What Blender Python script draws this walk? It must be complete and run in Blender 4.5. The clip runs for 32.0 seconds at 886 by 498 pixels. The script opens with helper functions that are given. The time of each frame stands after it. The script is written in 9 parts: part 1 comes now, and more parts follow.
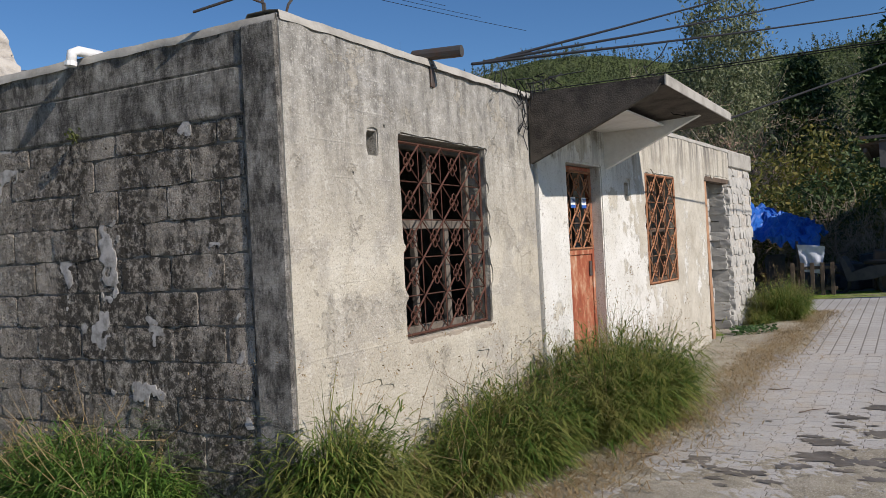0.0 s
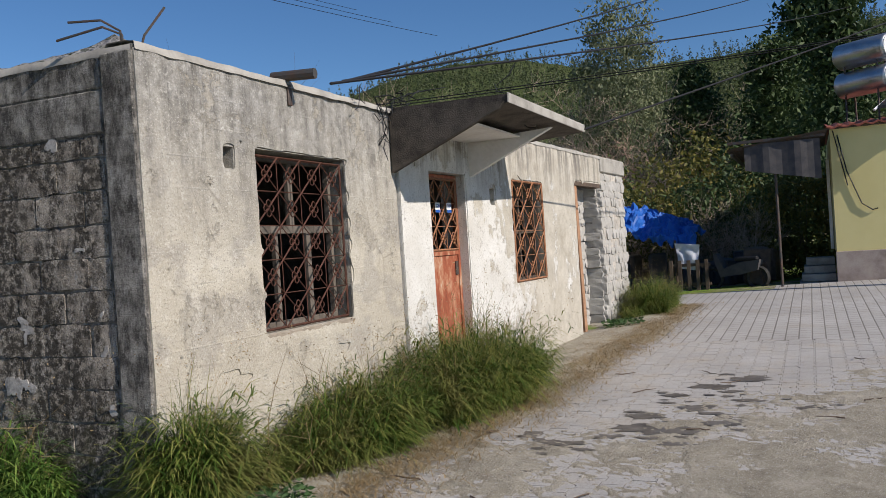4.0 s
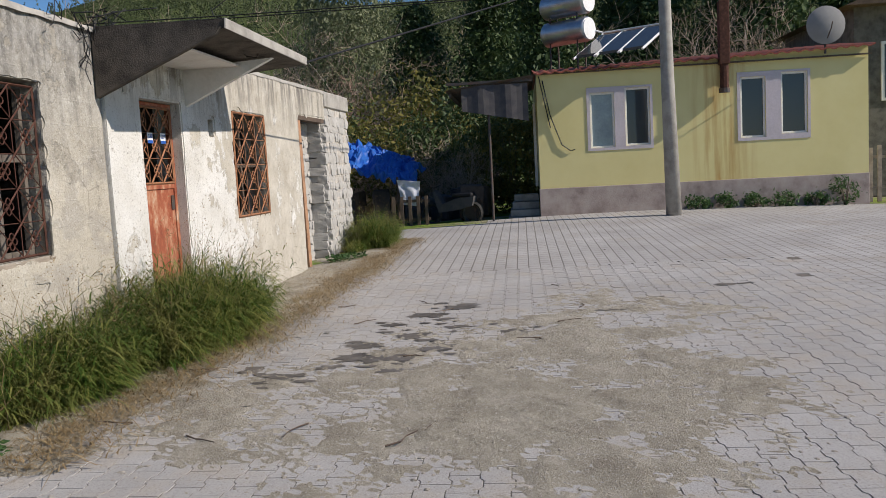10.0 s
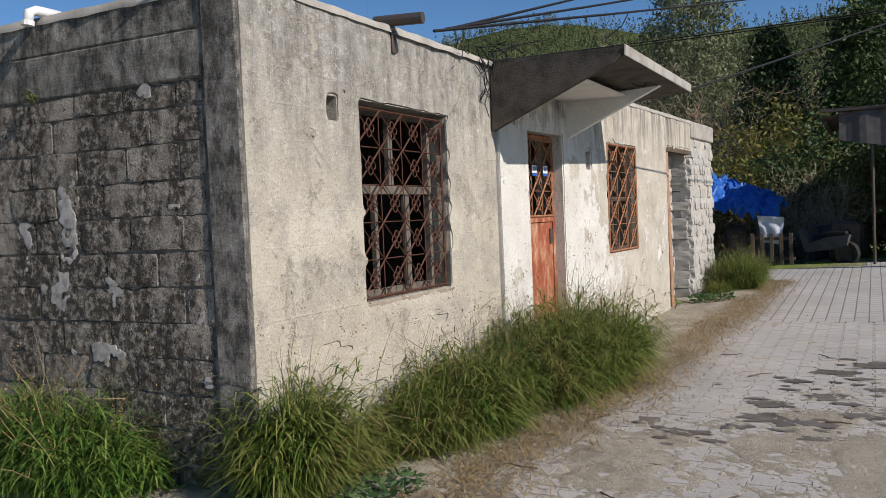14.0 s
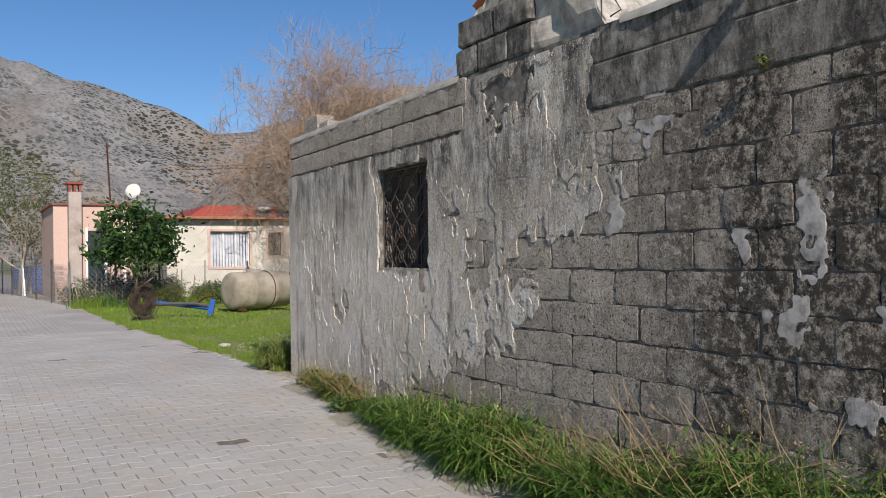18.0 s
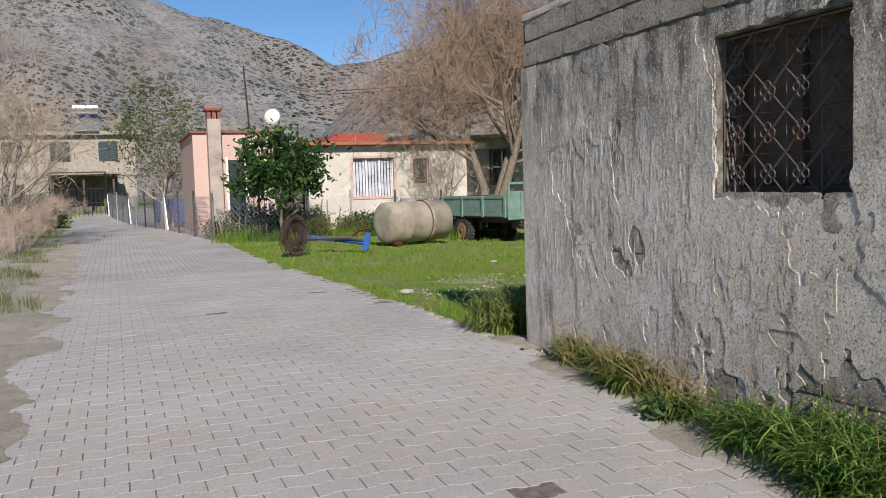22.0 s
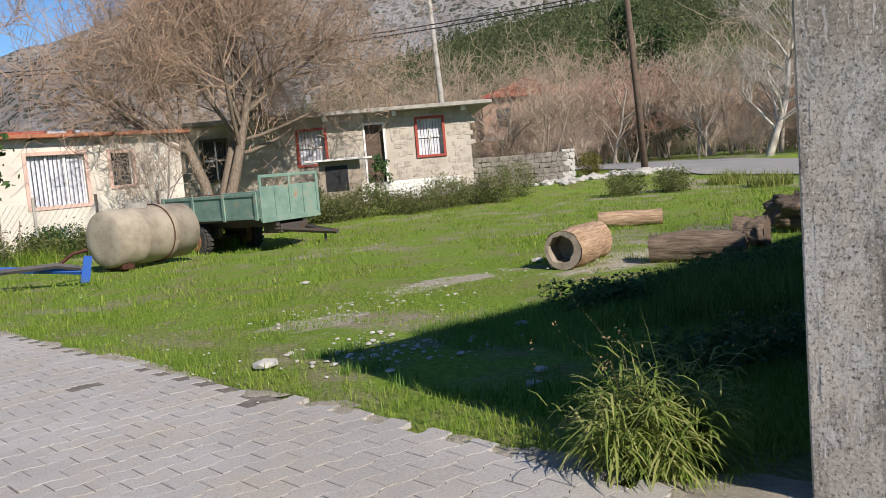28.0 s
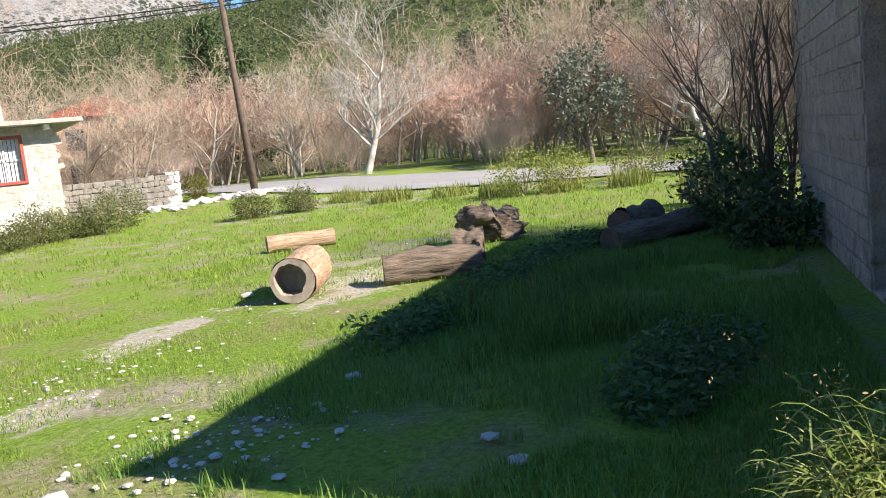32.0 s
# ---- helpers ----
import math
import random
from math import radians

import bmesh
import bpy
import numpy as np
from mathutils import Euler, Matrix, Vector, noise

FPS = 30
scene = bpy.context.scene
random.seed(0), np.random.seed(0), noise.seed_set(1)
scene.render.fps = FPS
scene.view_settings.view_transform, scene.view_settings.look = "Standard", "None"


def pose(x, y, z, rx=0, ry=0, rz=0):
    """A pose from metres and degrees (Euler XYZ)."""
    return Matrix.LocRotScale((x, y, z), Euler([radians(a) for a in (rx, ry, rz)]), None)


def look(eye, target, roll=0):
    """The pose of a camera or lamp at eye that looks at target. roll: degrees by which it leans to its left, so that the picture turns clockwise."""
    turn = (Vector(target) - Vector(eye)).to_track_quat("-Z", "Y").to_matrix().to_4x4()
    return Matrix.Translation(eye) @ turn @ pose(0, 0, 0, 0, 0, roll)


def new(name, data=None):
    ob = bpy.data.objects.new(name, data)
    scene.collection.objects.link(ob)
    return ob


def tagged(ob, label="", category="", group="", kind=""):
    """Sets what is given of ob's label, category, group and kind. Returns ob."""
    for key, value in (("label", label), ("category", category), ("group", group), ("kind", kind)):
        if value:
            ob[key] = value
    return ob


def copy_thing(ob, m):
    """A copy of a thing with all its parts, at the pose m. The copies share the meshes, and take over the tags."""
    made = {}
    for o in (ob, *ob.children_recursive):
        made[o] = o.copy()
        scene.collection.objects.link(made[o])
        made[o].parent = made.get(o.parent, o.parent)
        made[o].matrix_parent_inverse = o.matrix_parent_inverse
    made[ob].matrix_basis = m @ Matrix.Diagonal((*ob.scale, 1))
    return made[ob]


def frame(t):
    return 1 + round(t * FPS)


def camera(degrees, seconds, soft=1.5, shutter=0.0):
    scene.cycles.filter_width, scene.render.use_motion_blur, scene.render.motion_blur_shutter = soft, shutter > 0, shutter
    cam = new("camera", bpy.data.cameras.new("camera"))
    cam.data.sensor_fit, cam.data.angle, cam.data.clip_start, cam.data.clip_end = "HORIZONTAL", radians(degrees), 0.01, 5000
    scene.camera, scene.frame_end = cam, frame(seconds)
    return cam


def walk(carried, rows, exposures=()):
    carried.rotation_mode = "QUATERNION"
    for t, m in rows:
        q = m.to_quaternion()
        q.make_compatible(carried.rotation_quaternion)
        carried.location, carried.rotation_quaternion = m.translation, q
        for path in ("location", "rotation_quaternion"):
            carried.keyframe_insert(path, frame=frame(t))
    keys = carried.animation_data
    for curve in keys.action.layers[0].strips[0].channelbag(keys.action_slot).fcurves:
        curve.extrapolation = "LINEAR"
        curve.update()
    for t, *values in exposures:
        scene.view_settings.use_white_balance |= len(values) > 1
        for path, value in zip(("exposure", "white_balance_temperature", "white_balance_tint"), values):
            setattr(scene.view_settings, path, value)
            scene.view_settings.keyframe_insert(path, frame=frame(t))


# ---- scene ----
# ---- camera and walk: seconds, place, heading to the left of +y, pitch, roll (degrees) ----
cam = camera(55.33, 32.0, soft=0.72)
ROWS = (
    (0, -3.478, -2.861, 1.574, -60.91, 0.02, -2.94),
    (0.5, -3.545, -3.021, 1.569, -62.61, -0.34, -3.82),
    (1, -3.550, -3.201, 1.574, -62.78, -0.59, -3.39),
    (1.5, -3.563, -3.338, 1.570, -64.25, -0.19, -3.35),
    (2, -3.610, -3.377, 1.561, -65.20, 0.02, -3.43),
    (2.5, -3.708, -3.382, 1.555, -65.19, 0.06, -3.42),
    (3, -3.798, -3.426, 1.542, -65.61, -0.56, -3.37),
    (3.5, -3.849, -3.496, 1.539, -66.28, -0.04, -3.64),
    (5.5, -3.870, -3.888, 1.536, -67.95, -1.71, -4.36),
    (6, -3.870, -3.900, 1.559, -71.46, -1.93, -4.31),
    (6.5, -3.854, -3.929, 1.560, -75.95, -1.64, -4.55),
    (7, -3.847, -3.950, 1.557, -78.74, -2.22, -4.85),
    (7.5, -3.839, -3.958, 1.548, -80.93, -2.90, -5.20),
    (8, -3.834, -3.961, 1.546, -82.27, -3.65, -5.36),
    (8.5, -3.830, -3.919, 1.529, -82.86, -4.33, -5.13),
    (9, -3.821, -3.821, 1.526, -84.00, -5.01, -4.44),
    (9.5, -3.823, -3.709, 1.525, -84.92, -5.30, -3.68),
    (10, -3.832, -3.645, 1.513, -84.41, -5.47, -3.07),
    (10.5, -3.823, -3.605, 1.519, -83.56, -5.92, -2.67),
    (11, -3.810, -3.559, 1.513, -83.01, -6.16, -2.46),
    (11.5, -3.788, -3.514, 1.501, -81.55, -6.75, -2.54),
    (12, -3.699, -3.431, 1.471, -77.27, -6.93, -2.69),
    (12.5, -3.596, -3.327, 1.485, -69.91, -6.41, -2.61),
    (13, -3.536, -3.207, 1.500, -63.62, -5.02, -2.13),
    (13.5, -3.531, -3.064, 1.543, -63.23, -2.61, -2.20),
    (15.5, -3.540, -2.702, 1.552, -56.38, -1.66, -1.37),
    (16, -3.455, -2.485, 1.524, -47.68, -0.72, -1.38),
    (16.5, -3.406, -2.208, 1.521, -40.37, -0.19, -0.61),
    (17, -3.380, -1.864, 1.497, -36.73, 0.14, -1.00),
    (17.5, -3.318, -1.475, 1.475, -32.45, 0.02, -0.96),
    (18, -3.238, -1.066, 1.498, -29.29, 0.54, -0.80),
    (18.5, -3.209, -0.646, 1.505, -28.00, 0.09, -1.55),
    (19, -3.173, -0.290, 1.480, -23.93, -0.19, -0.67),
    (19.5, -3.154, 0.016, 1.482, -22.32, -1.18, 0.17),
    (20, -3.165, 0.379, 1.488, -22.97, -2.67, -0.30),
    (20.5, -3.138, 0.753, 1.474, -20.63, -2.59, -0.36),
    (21, -3.115, 1.135, 1.491, -20.36, -2.81, -0.38),
    (21.5, -3.180, 1.530, 1.501, -21.97, -3.84, -1.40),
    (22, -3.200, 1.957, 1.491, -21.15, -4.20, -1.76),
    (22.5, -3.256, 2.352, 1.508, -22.90, -4.20, -2.20),
    (23, -3.286, 2.792, 1.523, -24.06, -4.45, -2.58),
    (23.5, -3.256, 3.241, 1.546, -24.19, -4.58, -2.53),
    (24, -3.282, 3.675, 1.556, -27.98, -5.45, -2.98),
    (24.5, -3.285, 4.117, 1.557, -29.68, -6.06, -3.15),
    (25, -3.290, 4.539, 1.575, -32.26, -6.14, -3.41),
    (25.5, -3.278, 4.982, 1.573, -34.67, -6.32, -3.20),
    (27.5, -2.800, 6.721, 1.435, -39.37, -4.94, -4.12),
    (28, -2.801, 7.069, 1.450, -43.11, -5.67, -4.86),
    (28.5, -2.808, 7.372, 1.455, -44.73, -5.07, -5.02),
    (29, -2.749, 7.676, 1.476, -47.57, -4.94, -5.33),
    (29.5, -2.753, 8.003, 1.485, -53.42, -5.45, -5.66),
    (30, -2.705, 8.319, 1.476, -56.69, -5.18, -5.99),
    (30.5, -2.655, 8.602, 1.500, -60.43, -5.84, -6.59),
    (31, -2.665, 8.901, 1.506, -65.77, -7.20, -7.41),
    (31.5, -2.646, 9.173, 1.498, -69.03, -7.36, -7.21),
    (32, -2.587, 9.440, 1.519, -72.32, -6.94, -6.33),
)


def eye_pose(x, y, z, heading, pitch, roll):
    h, p = radians(heading), radians(pitch)
    ahead = Vector((-math.sin(h) * math.cos(p), math.cos(h) * math.cos(p), math.sin(p)))
    return look((x, y, z), Vector((x, y, z)) + ahead, roll)


walk(cam, [(r[0], eye_pose(*r[1:])) for r in ROWS], ((0, 0.0, 6350, 13), (9, 0.01, 6450, 13), (13.5, 0.0, 6450, 13), (17, 0.11, 6450, 13), (21, 0.14, 6400, 13), (25.5, 0.2, 6450, 13), (28, 0.36, 6550, 13), (29, 0.58, 6650, 13), (30, 0.76, 6700, 13), (31, 1.08, 6700, 13), (32, 1.3, 6700, 13)))

# ---- daylight ----
SUN = Vector((-0.82, -4.75, 3.25)).normalized()
world = bpy.data.worlds.new("sky")
scene.world = world
world.use_nodes = True
wn = world.node_tree
sky = wn.nodes.new("ShaderNodeTexSky")
sky.sky_type, sky.sun_disc = "NISHITA", False
sky.sun_elevation, sky.sun_rotation = math.asin(SUN.z), math.atan2(SUN.x, SUN.y)
sky.air_density, sky.dust_density, sky.ozone_density = 1.0, 0.0, 5.0
sky.altitude = 900
bg = wn.nodes["Background"]
bg.inputs["Strength"].default_value = 0.094
rich = wn.nodes.new("ShaderNodeHueSaturation")
rich.inputs["Saturation"].default_value = 1.12
wn.links.new(sky.outputs["Color"], rich.inputs["Color"])
wn.links.new(rich.outputs["Color"], bg.inputs["Color"])
lamp = bpy.data.lights.new("sun", "SUN")
lamp.energy, lamp.angle, lamp.color = 5.0, radians(0.53), (1.0, 0.92, 0.81)
sun = new("sun", lamp)
sun.matrix_basis = look(SUN * 60, (0, 0, 0))

# ---- materials ----
def mat(name, build):
    m = bpy.data.materials.new(name)
    m.use_nodes = True
    nt = m.node_tree
    b = nt.nodes["Principled BSDF"]
    build(Nodes(nt, b))
    return m


class Nodes:
    """Short spellings for the node trees."""

    def __init__(self, nt, bsdf):
        self.nt, self.b = nt, bsdf
        self.tc = nt.nodes.new("ShaderNodeTexCoord")
        self.geo = nt.nodes.new("ShaderNodeNewGeometry")

    def put(self, kind, **ins):
        n = self.nt.nodes.new(kind)
        for k, v in ins.items():
            key = k.replace("_", " ")
            if isinstance(v, bpy.types.NodeSocket):
                self.nt.links.new(v, n.inputs[key])
            else:
                n.inputs[key].default_value = v
        return n

    def where(self, sx=1.0, sy=None, sz=None):
        mp = self.nt.nodes.new("ShaderNodeMapping")
        mp.inputs["Scale"].default_value = (sx, sy if sy is not None else sx, sz if sz is not None else sx)
        self.nt.links.new(self.geo.outputs["Position"], mp.inputs["Vector"])
        return mp.outputs["Vector"]

    def local(self, sx=1.0, sy=None, sz=None):
        mp = self.nt.nodes.new("ShaderNodeMapping")
        mp.inputs["Scale"].default_value = (sx, sy if sy is not None else sx, sz if sz is not None else sx)
        self.nt.links.new(self.tc.outputs["Object"], mp.inputs["Vector"])
        return mp.outputs["Vector"]

    def noise(self, vec, scale, detail=6.0, rough=0.6):
        return self.put("ShaderNodeTexNoise", Vector=vec, Scale=scale, Detail=detail, Roughness=rough).outputs["Fac"]

    def voronoi(self, vec, scale, feature="F1"):
        n = self.put("ShaderNodeTexVoronoi", Vector=vec, Scale=scale)
        n.feature = feature
        return n.outputs["Distance"]

    def ramp(self, fac, stops):
        n = self.nt.nodes.new("ShaderNodeValToRGB")
        e = n.color_ramp.elements
        while len(e) < len(stops):
            e.new(0.5)
        for el, (p, c) in zip(e, stops):
            el.position = p
            el.color = (c, c, c, 1) if isinstance(c, (int, float)) else (*c, 1)
        self.nt.links.new(fac, n.inputs["Fac"])
        return n.outputs["Color"]

    def mix(self, fac, a, b, mode="MIX"):
        n = self.nt.nodes.new("ShaderNodeMix")
        n.data_type, n.blend_type = "RGBA", mode
        for sock, v in ((n.inputs[0], fac), (n.inputs[6], a), (n.inputs[7], b)):
            if isinstance(v, bpy.types.NodeSocket):
                self.nt.links.new(v, sock)
            else:
                sock.default_value = v if isinstance(v, (int, float)) else (*v, 1)
        return n.outputs[2]

    def maths(self, op, a, b=0.0):
        n = self.nt.nodes.new("ShaderNodeMath")
        n.operation = op
        for sock, v in ((n.inputs[0], a), (n.inputs[1], b)):
            if isinstance(v, bpy.types.NodeSocket):
                self.nt.links.new(v, sock)
            else:
                sock.default_value = v
        return n.outputs[0]

    def face(self, scale=1.0):
        """Running length of a wall and its height, as a flat vector."""
        n = self.put("ShaderNodeSeparateXYZ", Vector=self.geo.outputs["Position"])
        c = self.nt.nodes.new("ShaderNodeCombineXYZ")
        self.nt.links.new(self.maths("MULTIPLY", self.maths("ADD", n.outputs[0], n.outputs[1]), scale), c.inputs[0])
        self.nt.links.new(self.maths("MULTIPLY", n.outputs[2], scale), c.inputs[1])
        return c.outputs[0]

    def courses(self, width, height, joint, shift=0.0):
        mp = self.put("ShaderNodeMapping", Vector=self.face())
        mp.inputs["Location"].default_value = (-shift, 0, 0)
        br = self.put("ShaderNodeTexBrick", Vector=mp.outputs["Vector"], Scale=1.0)
        for k, val in (("Mortar Size", joint), ("Brick Width", width), ("Row Height", height), ("Mortar Smooth", 0.8)):
            br.inputs[k].default_value = val
        return br.outputs["Fac"]

    def axis(self, i):
        n = self.put("ShaderNodeSeparateXYZ", Vector=self.geo.outputs["Position"])
        return n.outputs[i]

    def random(self):
        return self.nt.nodes.new("ShaderNodeObjectInfo").outputs["Random"]

    def island(self):
        return self.geo.outputs["Random Per Island"]

    def done(self, colour, rough=0.9, bump=None, strength=0.5, distance=0.01, metal=0.0, spec=0.3):
        b = self.b
        if isinstance(colour, bpy.types.NodeSocket):
            self.nt.links.new(colour, b.inputs["Base Color"])
        else:
            b.inputs["Base Color"].default_value = (*colour, 1)
        if isinstance(rough, bpy.types.NodeSocket):
            self.nt.links.new(rough, b.inputs["Roughness"])
        else:
            b.inputs["Roughness"].default_value = rough
        b.inputs["Metallic"].default_value = metal
        b.inputs["Specular IOR Level"].default_value = spec
        if bump is not None:
            n = self.put("ShaderNodeBump", Height=bump, Strength=strength, Distance=distance)
            self.nt.links.new(n.outputs["Normal"], b.inputs["Normal"])


def plain(name, c, rough=0.6, metal=0.0, wear=None, scale=6.0, bump=0.3):
    """One colour with grain and blotches of a second one."""
    def build(n):
        v = n.where()
        a = n.noise(v, scale)
        g = n.noise(v, scale * 12, 3)
        c2 = wear or tuple(x * 0.72 for x in c)
        col = n.mix(n.ramp(a, [(0.42, 0.0), (0.66, 1.0)]), c, c2)
        col = n.mix(0.25, col, n.ramp(g, [(0.3, tuple(x * 0.6 for x in c)), (0.7, c)]))
        n.done(col, rough, n.maths("ADD", n.maths("MULTIPLY", a, 0.4), g), bump, 0.01, metal)
    return mat(name, build)


def foliage(name, c1, c2, c3, thin=0.35, dry=None):
    def build(n):
        r = n.island()
        col = n.ramp(r, [(0.0, c1), (0.5, c2), (1.0, c3)])
        big = n.noise(n.where(), 0.6, 3)
        col = n.mix(n.ramp(big, [(0.35, 0.0), (0.7, 0.55)]), col, c1)
        if dry:
            col = n.mix(n.ramp(n.noise(n.where(), 2.6, 5, 0.7), [(0.48, 0.0), (0.66, 0.75)]), col, dry)
        n.done(col, 0.6, spec=0.25)
        tr = n.put("ShaderNodeBsdfTranslucent", Color=col)
        ms = n.put("ShaderNodeMixShader", Fac=thin)
        n.nt.links.new(n.b.outputs[0], ms.inputs[1])
        n.nt.links.new(tr.outputs[0], ms.inputs[2])
        n.nt.links.new(ms.outputs[0], n.nt.nodes["Material Output"].inputs["Surface"])
    return mat(name, build)


def m_block(n):
    """Coarse hollow blocks: some smooth and pale, some honeycombed and dark."""
    v = n.where()
    r = n.random()
    g, h, p = n.noise(v, 42, 6, 0.8), n.noise(v, 120, 3, 0.8), n.noise(v, 66, 4, 0.75)
    col = n.ramp(n.noise(v, 5, 7, 0.7), [(0.28, (0.32, 0.275, 0.225)), (0.5, (0.54, 0.475, 0.395)), (0.74, (0.74, 0.67, 0.58))])
    col = n.mix(n.ramp(r, [(0.3, 0.0), (0.95, 0.4)]), col, (0.40, 0.345, 0.285))
    pits = n.ramp(n.maths("ADD", n.maths("MULTIPLY", g, 0.55), n.maths("MULTIPLY", p, 0.45)), [(0.40, 1.0), (0.455, 0.0)])
    col = n.mix(n.maths("MULTIPLY", pits, n.ramp(r, [(0.1, 0.5), (0.7, 0.95)])), col, (0.05, 0.045, 0.04))
    col = n.mix(n.ramp(h, [(0.36, 0.8), (0.45, 0.0)]), col, (0.13, 0.115, 0.098))
    col = n.mix(n.ramp(h, [(0.55, 0.0), (0.64, 0.75)]), col, (0.82, 0.77, 0.70))
    old = n.ramp(n.noise(n.where(1.3, 1.3, 0.8), 1.5, 7, 0.7), [(0.40, 0.0), (0.50, 1.0)])
    corner = n.ramp(n.maths("DIVIDE", n.axis(1), 5.0), [(0.36, 1.0), (0.54, 0.12)])
    speck = n.ramp(n.noise(v, 19, 7, 0.8), [(0.40, 0.0), (0.52, 1.0)])
    col = n.mix(n.maths("MULTIPLY", n.maths("MULTIPLY", old, corner), n.maths("MULTIPLY", speck, 0.9)), col, (0.05, 0.045, 0.038))
    moss = n.maths("MULTIPLY", n.ramp(n.noise(v, 4.2, 7, 0.75), [(0.5, 0.0), (0.62, 0.8)]), n.ramp(n.axis(2), [(0.2, 1.0), (0.75, 0.0)]))
    col = n.mix(moss, col, (0.13, 0.125, 0.045))
    n.done(col, 0.97, n.maths("SUBTRACT", n.maths("ADD", g, n.maths("MULTIPLY", h, 0.5)), n.maths("MULTIPLY", pits, 0.9)), 1.0, 0.022, spec=0.1)


def m_mortar(n):
    v = n.where()
    col = n.ramp(n.noise(v, 7, 7, 0.7), [(0.34, (0.085, 0.076, 0.066)), (0.5, (0.20, 0.183, 0.16)), (0.66, (0.42, 0.395, 0.35))])
    n.done(col, 1.0, n.noise(v, 50, 5, 0.75), 1.0, 0.016, spec=0.1)


def m_beam(n):
    """Weathered board-marked concrete, blotched black with damp."""
    v = n.where()
    boards = n.noise(n.where(0.6, 0.6, 9.0), 2.0, 4)
    fine = n.noise(n.where(30, 30, 9), 1.5, 6, 0.75)
    col = n.ramp(n.noise(v, 5.5, 8, 0.75), [(0.32, (0.15, 0.14, 0.125)), (0.5, (0.34, 0.32, 0.285)), (0.7, (0.56, 0.53, 0.48))])
    drip = n.maths("ADD", n.maths("MULTIPLY", n.noise(n.where(7, 7, 3.0), 2.0, 9, 0.78), 0.55), n.maths("MULTIPLY", n.noise(v, 3.4, 9, 0.78), 0.45))
    col = n.mix(n.ramp(drip, [(0.45, 0.0), (0.56, 0.85)]), col, (0.05, 0.046, 0.042))
    col = n.mix(n.ramp(n.noise(v, 95, 3, 0.8), [(0.60, 0.0), (0.70, 0.6)]), col, (0.60, 0.57, 0.52))
    n.done(col, 0.95, n.maths("ADD", n.maths("ADD", boards, n.maths("MULTIPLY", fine, 0.8)), n.noise(v, 40, 6, 0.8)), 1.0, 0.022, spec=0.15)


def m_side_plaster(n):
    """Old cement skim: courses ghosting through, flaked coats, soot runs from the top."""
    v = n.where()
    g = n.noise(v, 40, 7, 0.8)
    col = n.ramp(n.noise(v, 2.6, 9, 0.7), [(0.28, (0.52, 0.445, 0.355)), (0.5, (0.70, 0.625, 0.525)), (0.75, (0.82, 0.765, 0.68))])
    warm = n.noise(v, 0.9, 4)
    col = n.mix(n.ramp(warm, [(0.50, 0.0), (0.66, 0.5)]), col, (0.50, 0.41, 0.30))
    ghost = n.maths("MULTIPLY", n.courses(0.405, 0.202, 0.012, 0.25), n.maths("MULTIPLY", n.ramp(n.noise(v, 3.1, 5), [(0.48, 0.0), (0.62, 1.0)]), n.ramp(n.maths("DIVIDE", n.axis(1), 8.0), [(0.45, 1.0), (0.62, 0.0)])))
    col = n.mix(n.maths("MULTIPLY", ghost, 0.3), col, (0.20, 0.185, 0.16))
    flake = n.ramp(n.noise(n.where(1, 1, 0.8), 3.0, 9, 0.72), [(0.50, 0.0), (0.52, 1.0)])
    col = n.mix(n.maths("MULTIPLY", flake, 0.42), col, (0.76, 0.735, 0.69))
    run = n.noise(n.where(3.2, 3.2, 0.5), 1.6, 7, 0.68)
    col = n.mix(n.ramp(run, [(0.55, 0.0), (0.66, 0.8)]), col, (0.17, 0.148, 0.12))
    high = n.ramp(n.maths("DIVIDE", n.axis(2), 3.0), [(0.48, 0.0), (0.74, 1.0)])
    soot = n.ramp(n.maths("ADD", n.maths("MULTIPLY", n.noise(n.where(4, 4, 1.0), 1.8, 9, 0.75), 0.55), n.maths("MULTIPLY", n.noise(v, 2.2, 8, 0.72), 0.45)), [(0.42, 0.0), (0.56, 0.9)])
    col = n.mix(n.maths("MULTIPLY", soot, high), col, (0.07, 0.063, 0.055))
    ridge = n.noise(n.where(9, 9, 3.2), 2.2, 8, 0.75)
    pit = n.noise(v, 58, 3, 0.8)
    col = n.mix(n.ramp(pit, [(0.36, 0.9), (0.43, 0.0)]), col, (0.11, 0.098, 0.085))
    grit = n.noise(v, 85, 3, 0.8)
    col = n.mix(n.ramp(grit, [(0.36, 0.75), (0.45, 0.0)]), col, (0.19, 0.17, 0.145))
    col = n.mix(n.ramp(grit, [(0.56, 0.0), (0.64, 0.8)]), col, (0.90, 0.86, 0.80))
    scratch = n.noise(n.where(60, 60, 7), 1.0, 3, 0.6)
    col = n.mix(n.maths("MULTIPLY", n.ramp(scratch, [(0.62, 0.0), (0.66, 0.8)]), n.ramp(n.noise(v, 2.0, 4), [(0.46, 0.0), (0.58, 1.0)])), col, (0.84, 0.81, 0.76))
    rel = n.maths("ADD", n.maths("ADD", n.maths("MULTIPLY", g, 0.8), n.maths("MULTIPLY", ridge, 0.45)), n.maths("MULTIPLY", flake, 0.35))
    n.done(col, 0.96, n.maths("SUBTRACT", rel, n.maths("MULTIPLY", ghost, 0.5)), 0.9, 0.017, spec=0.15)


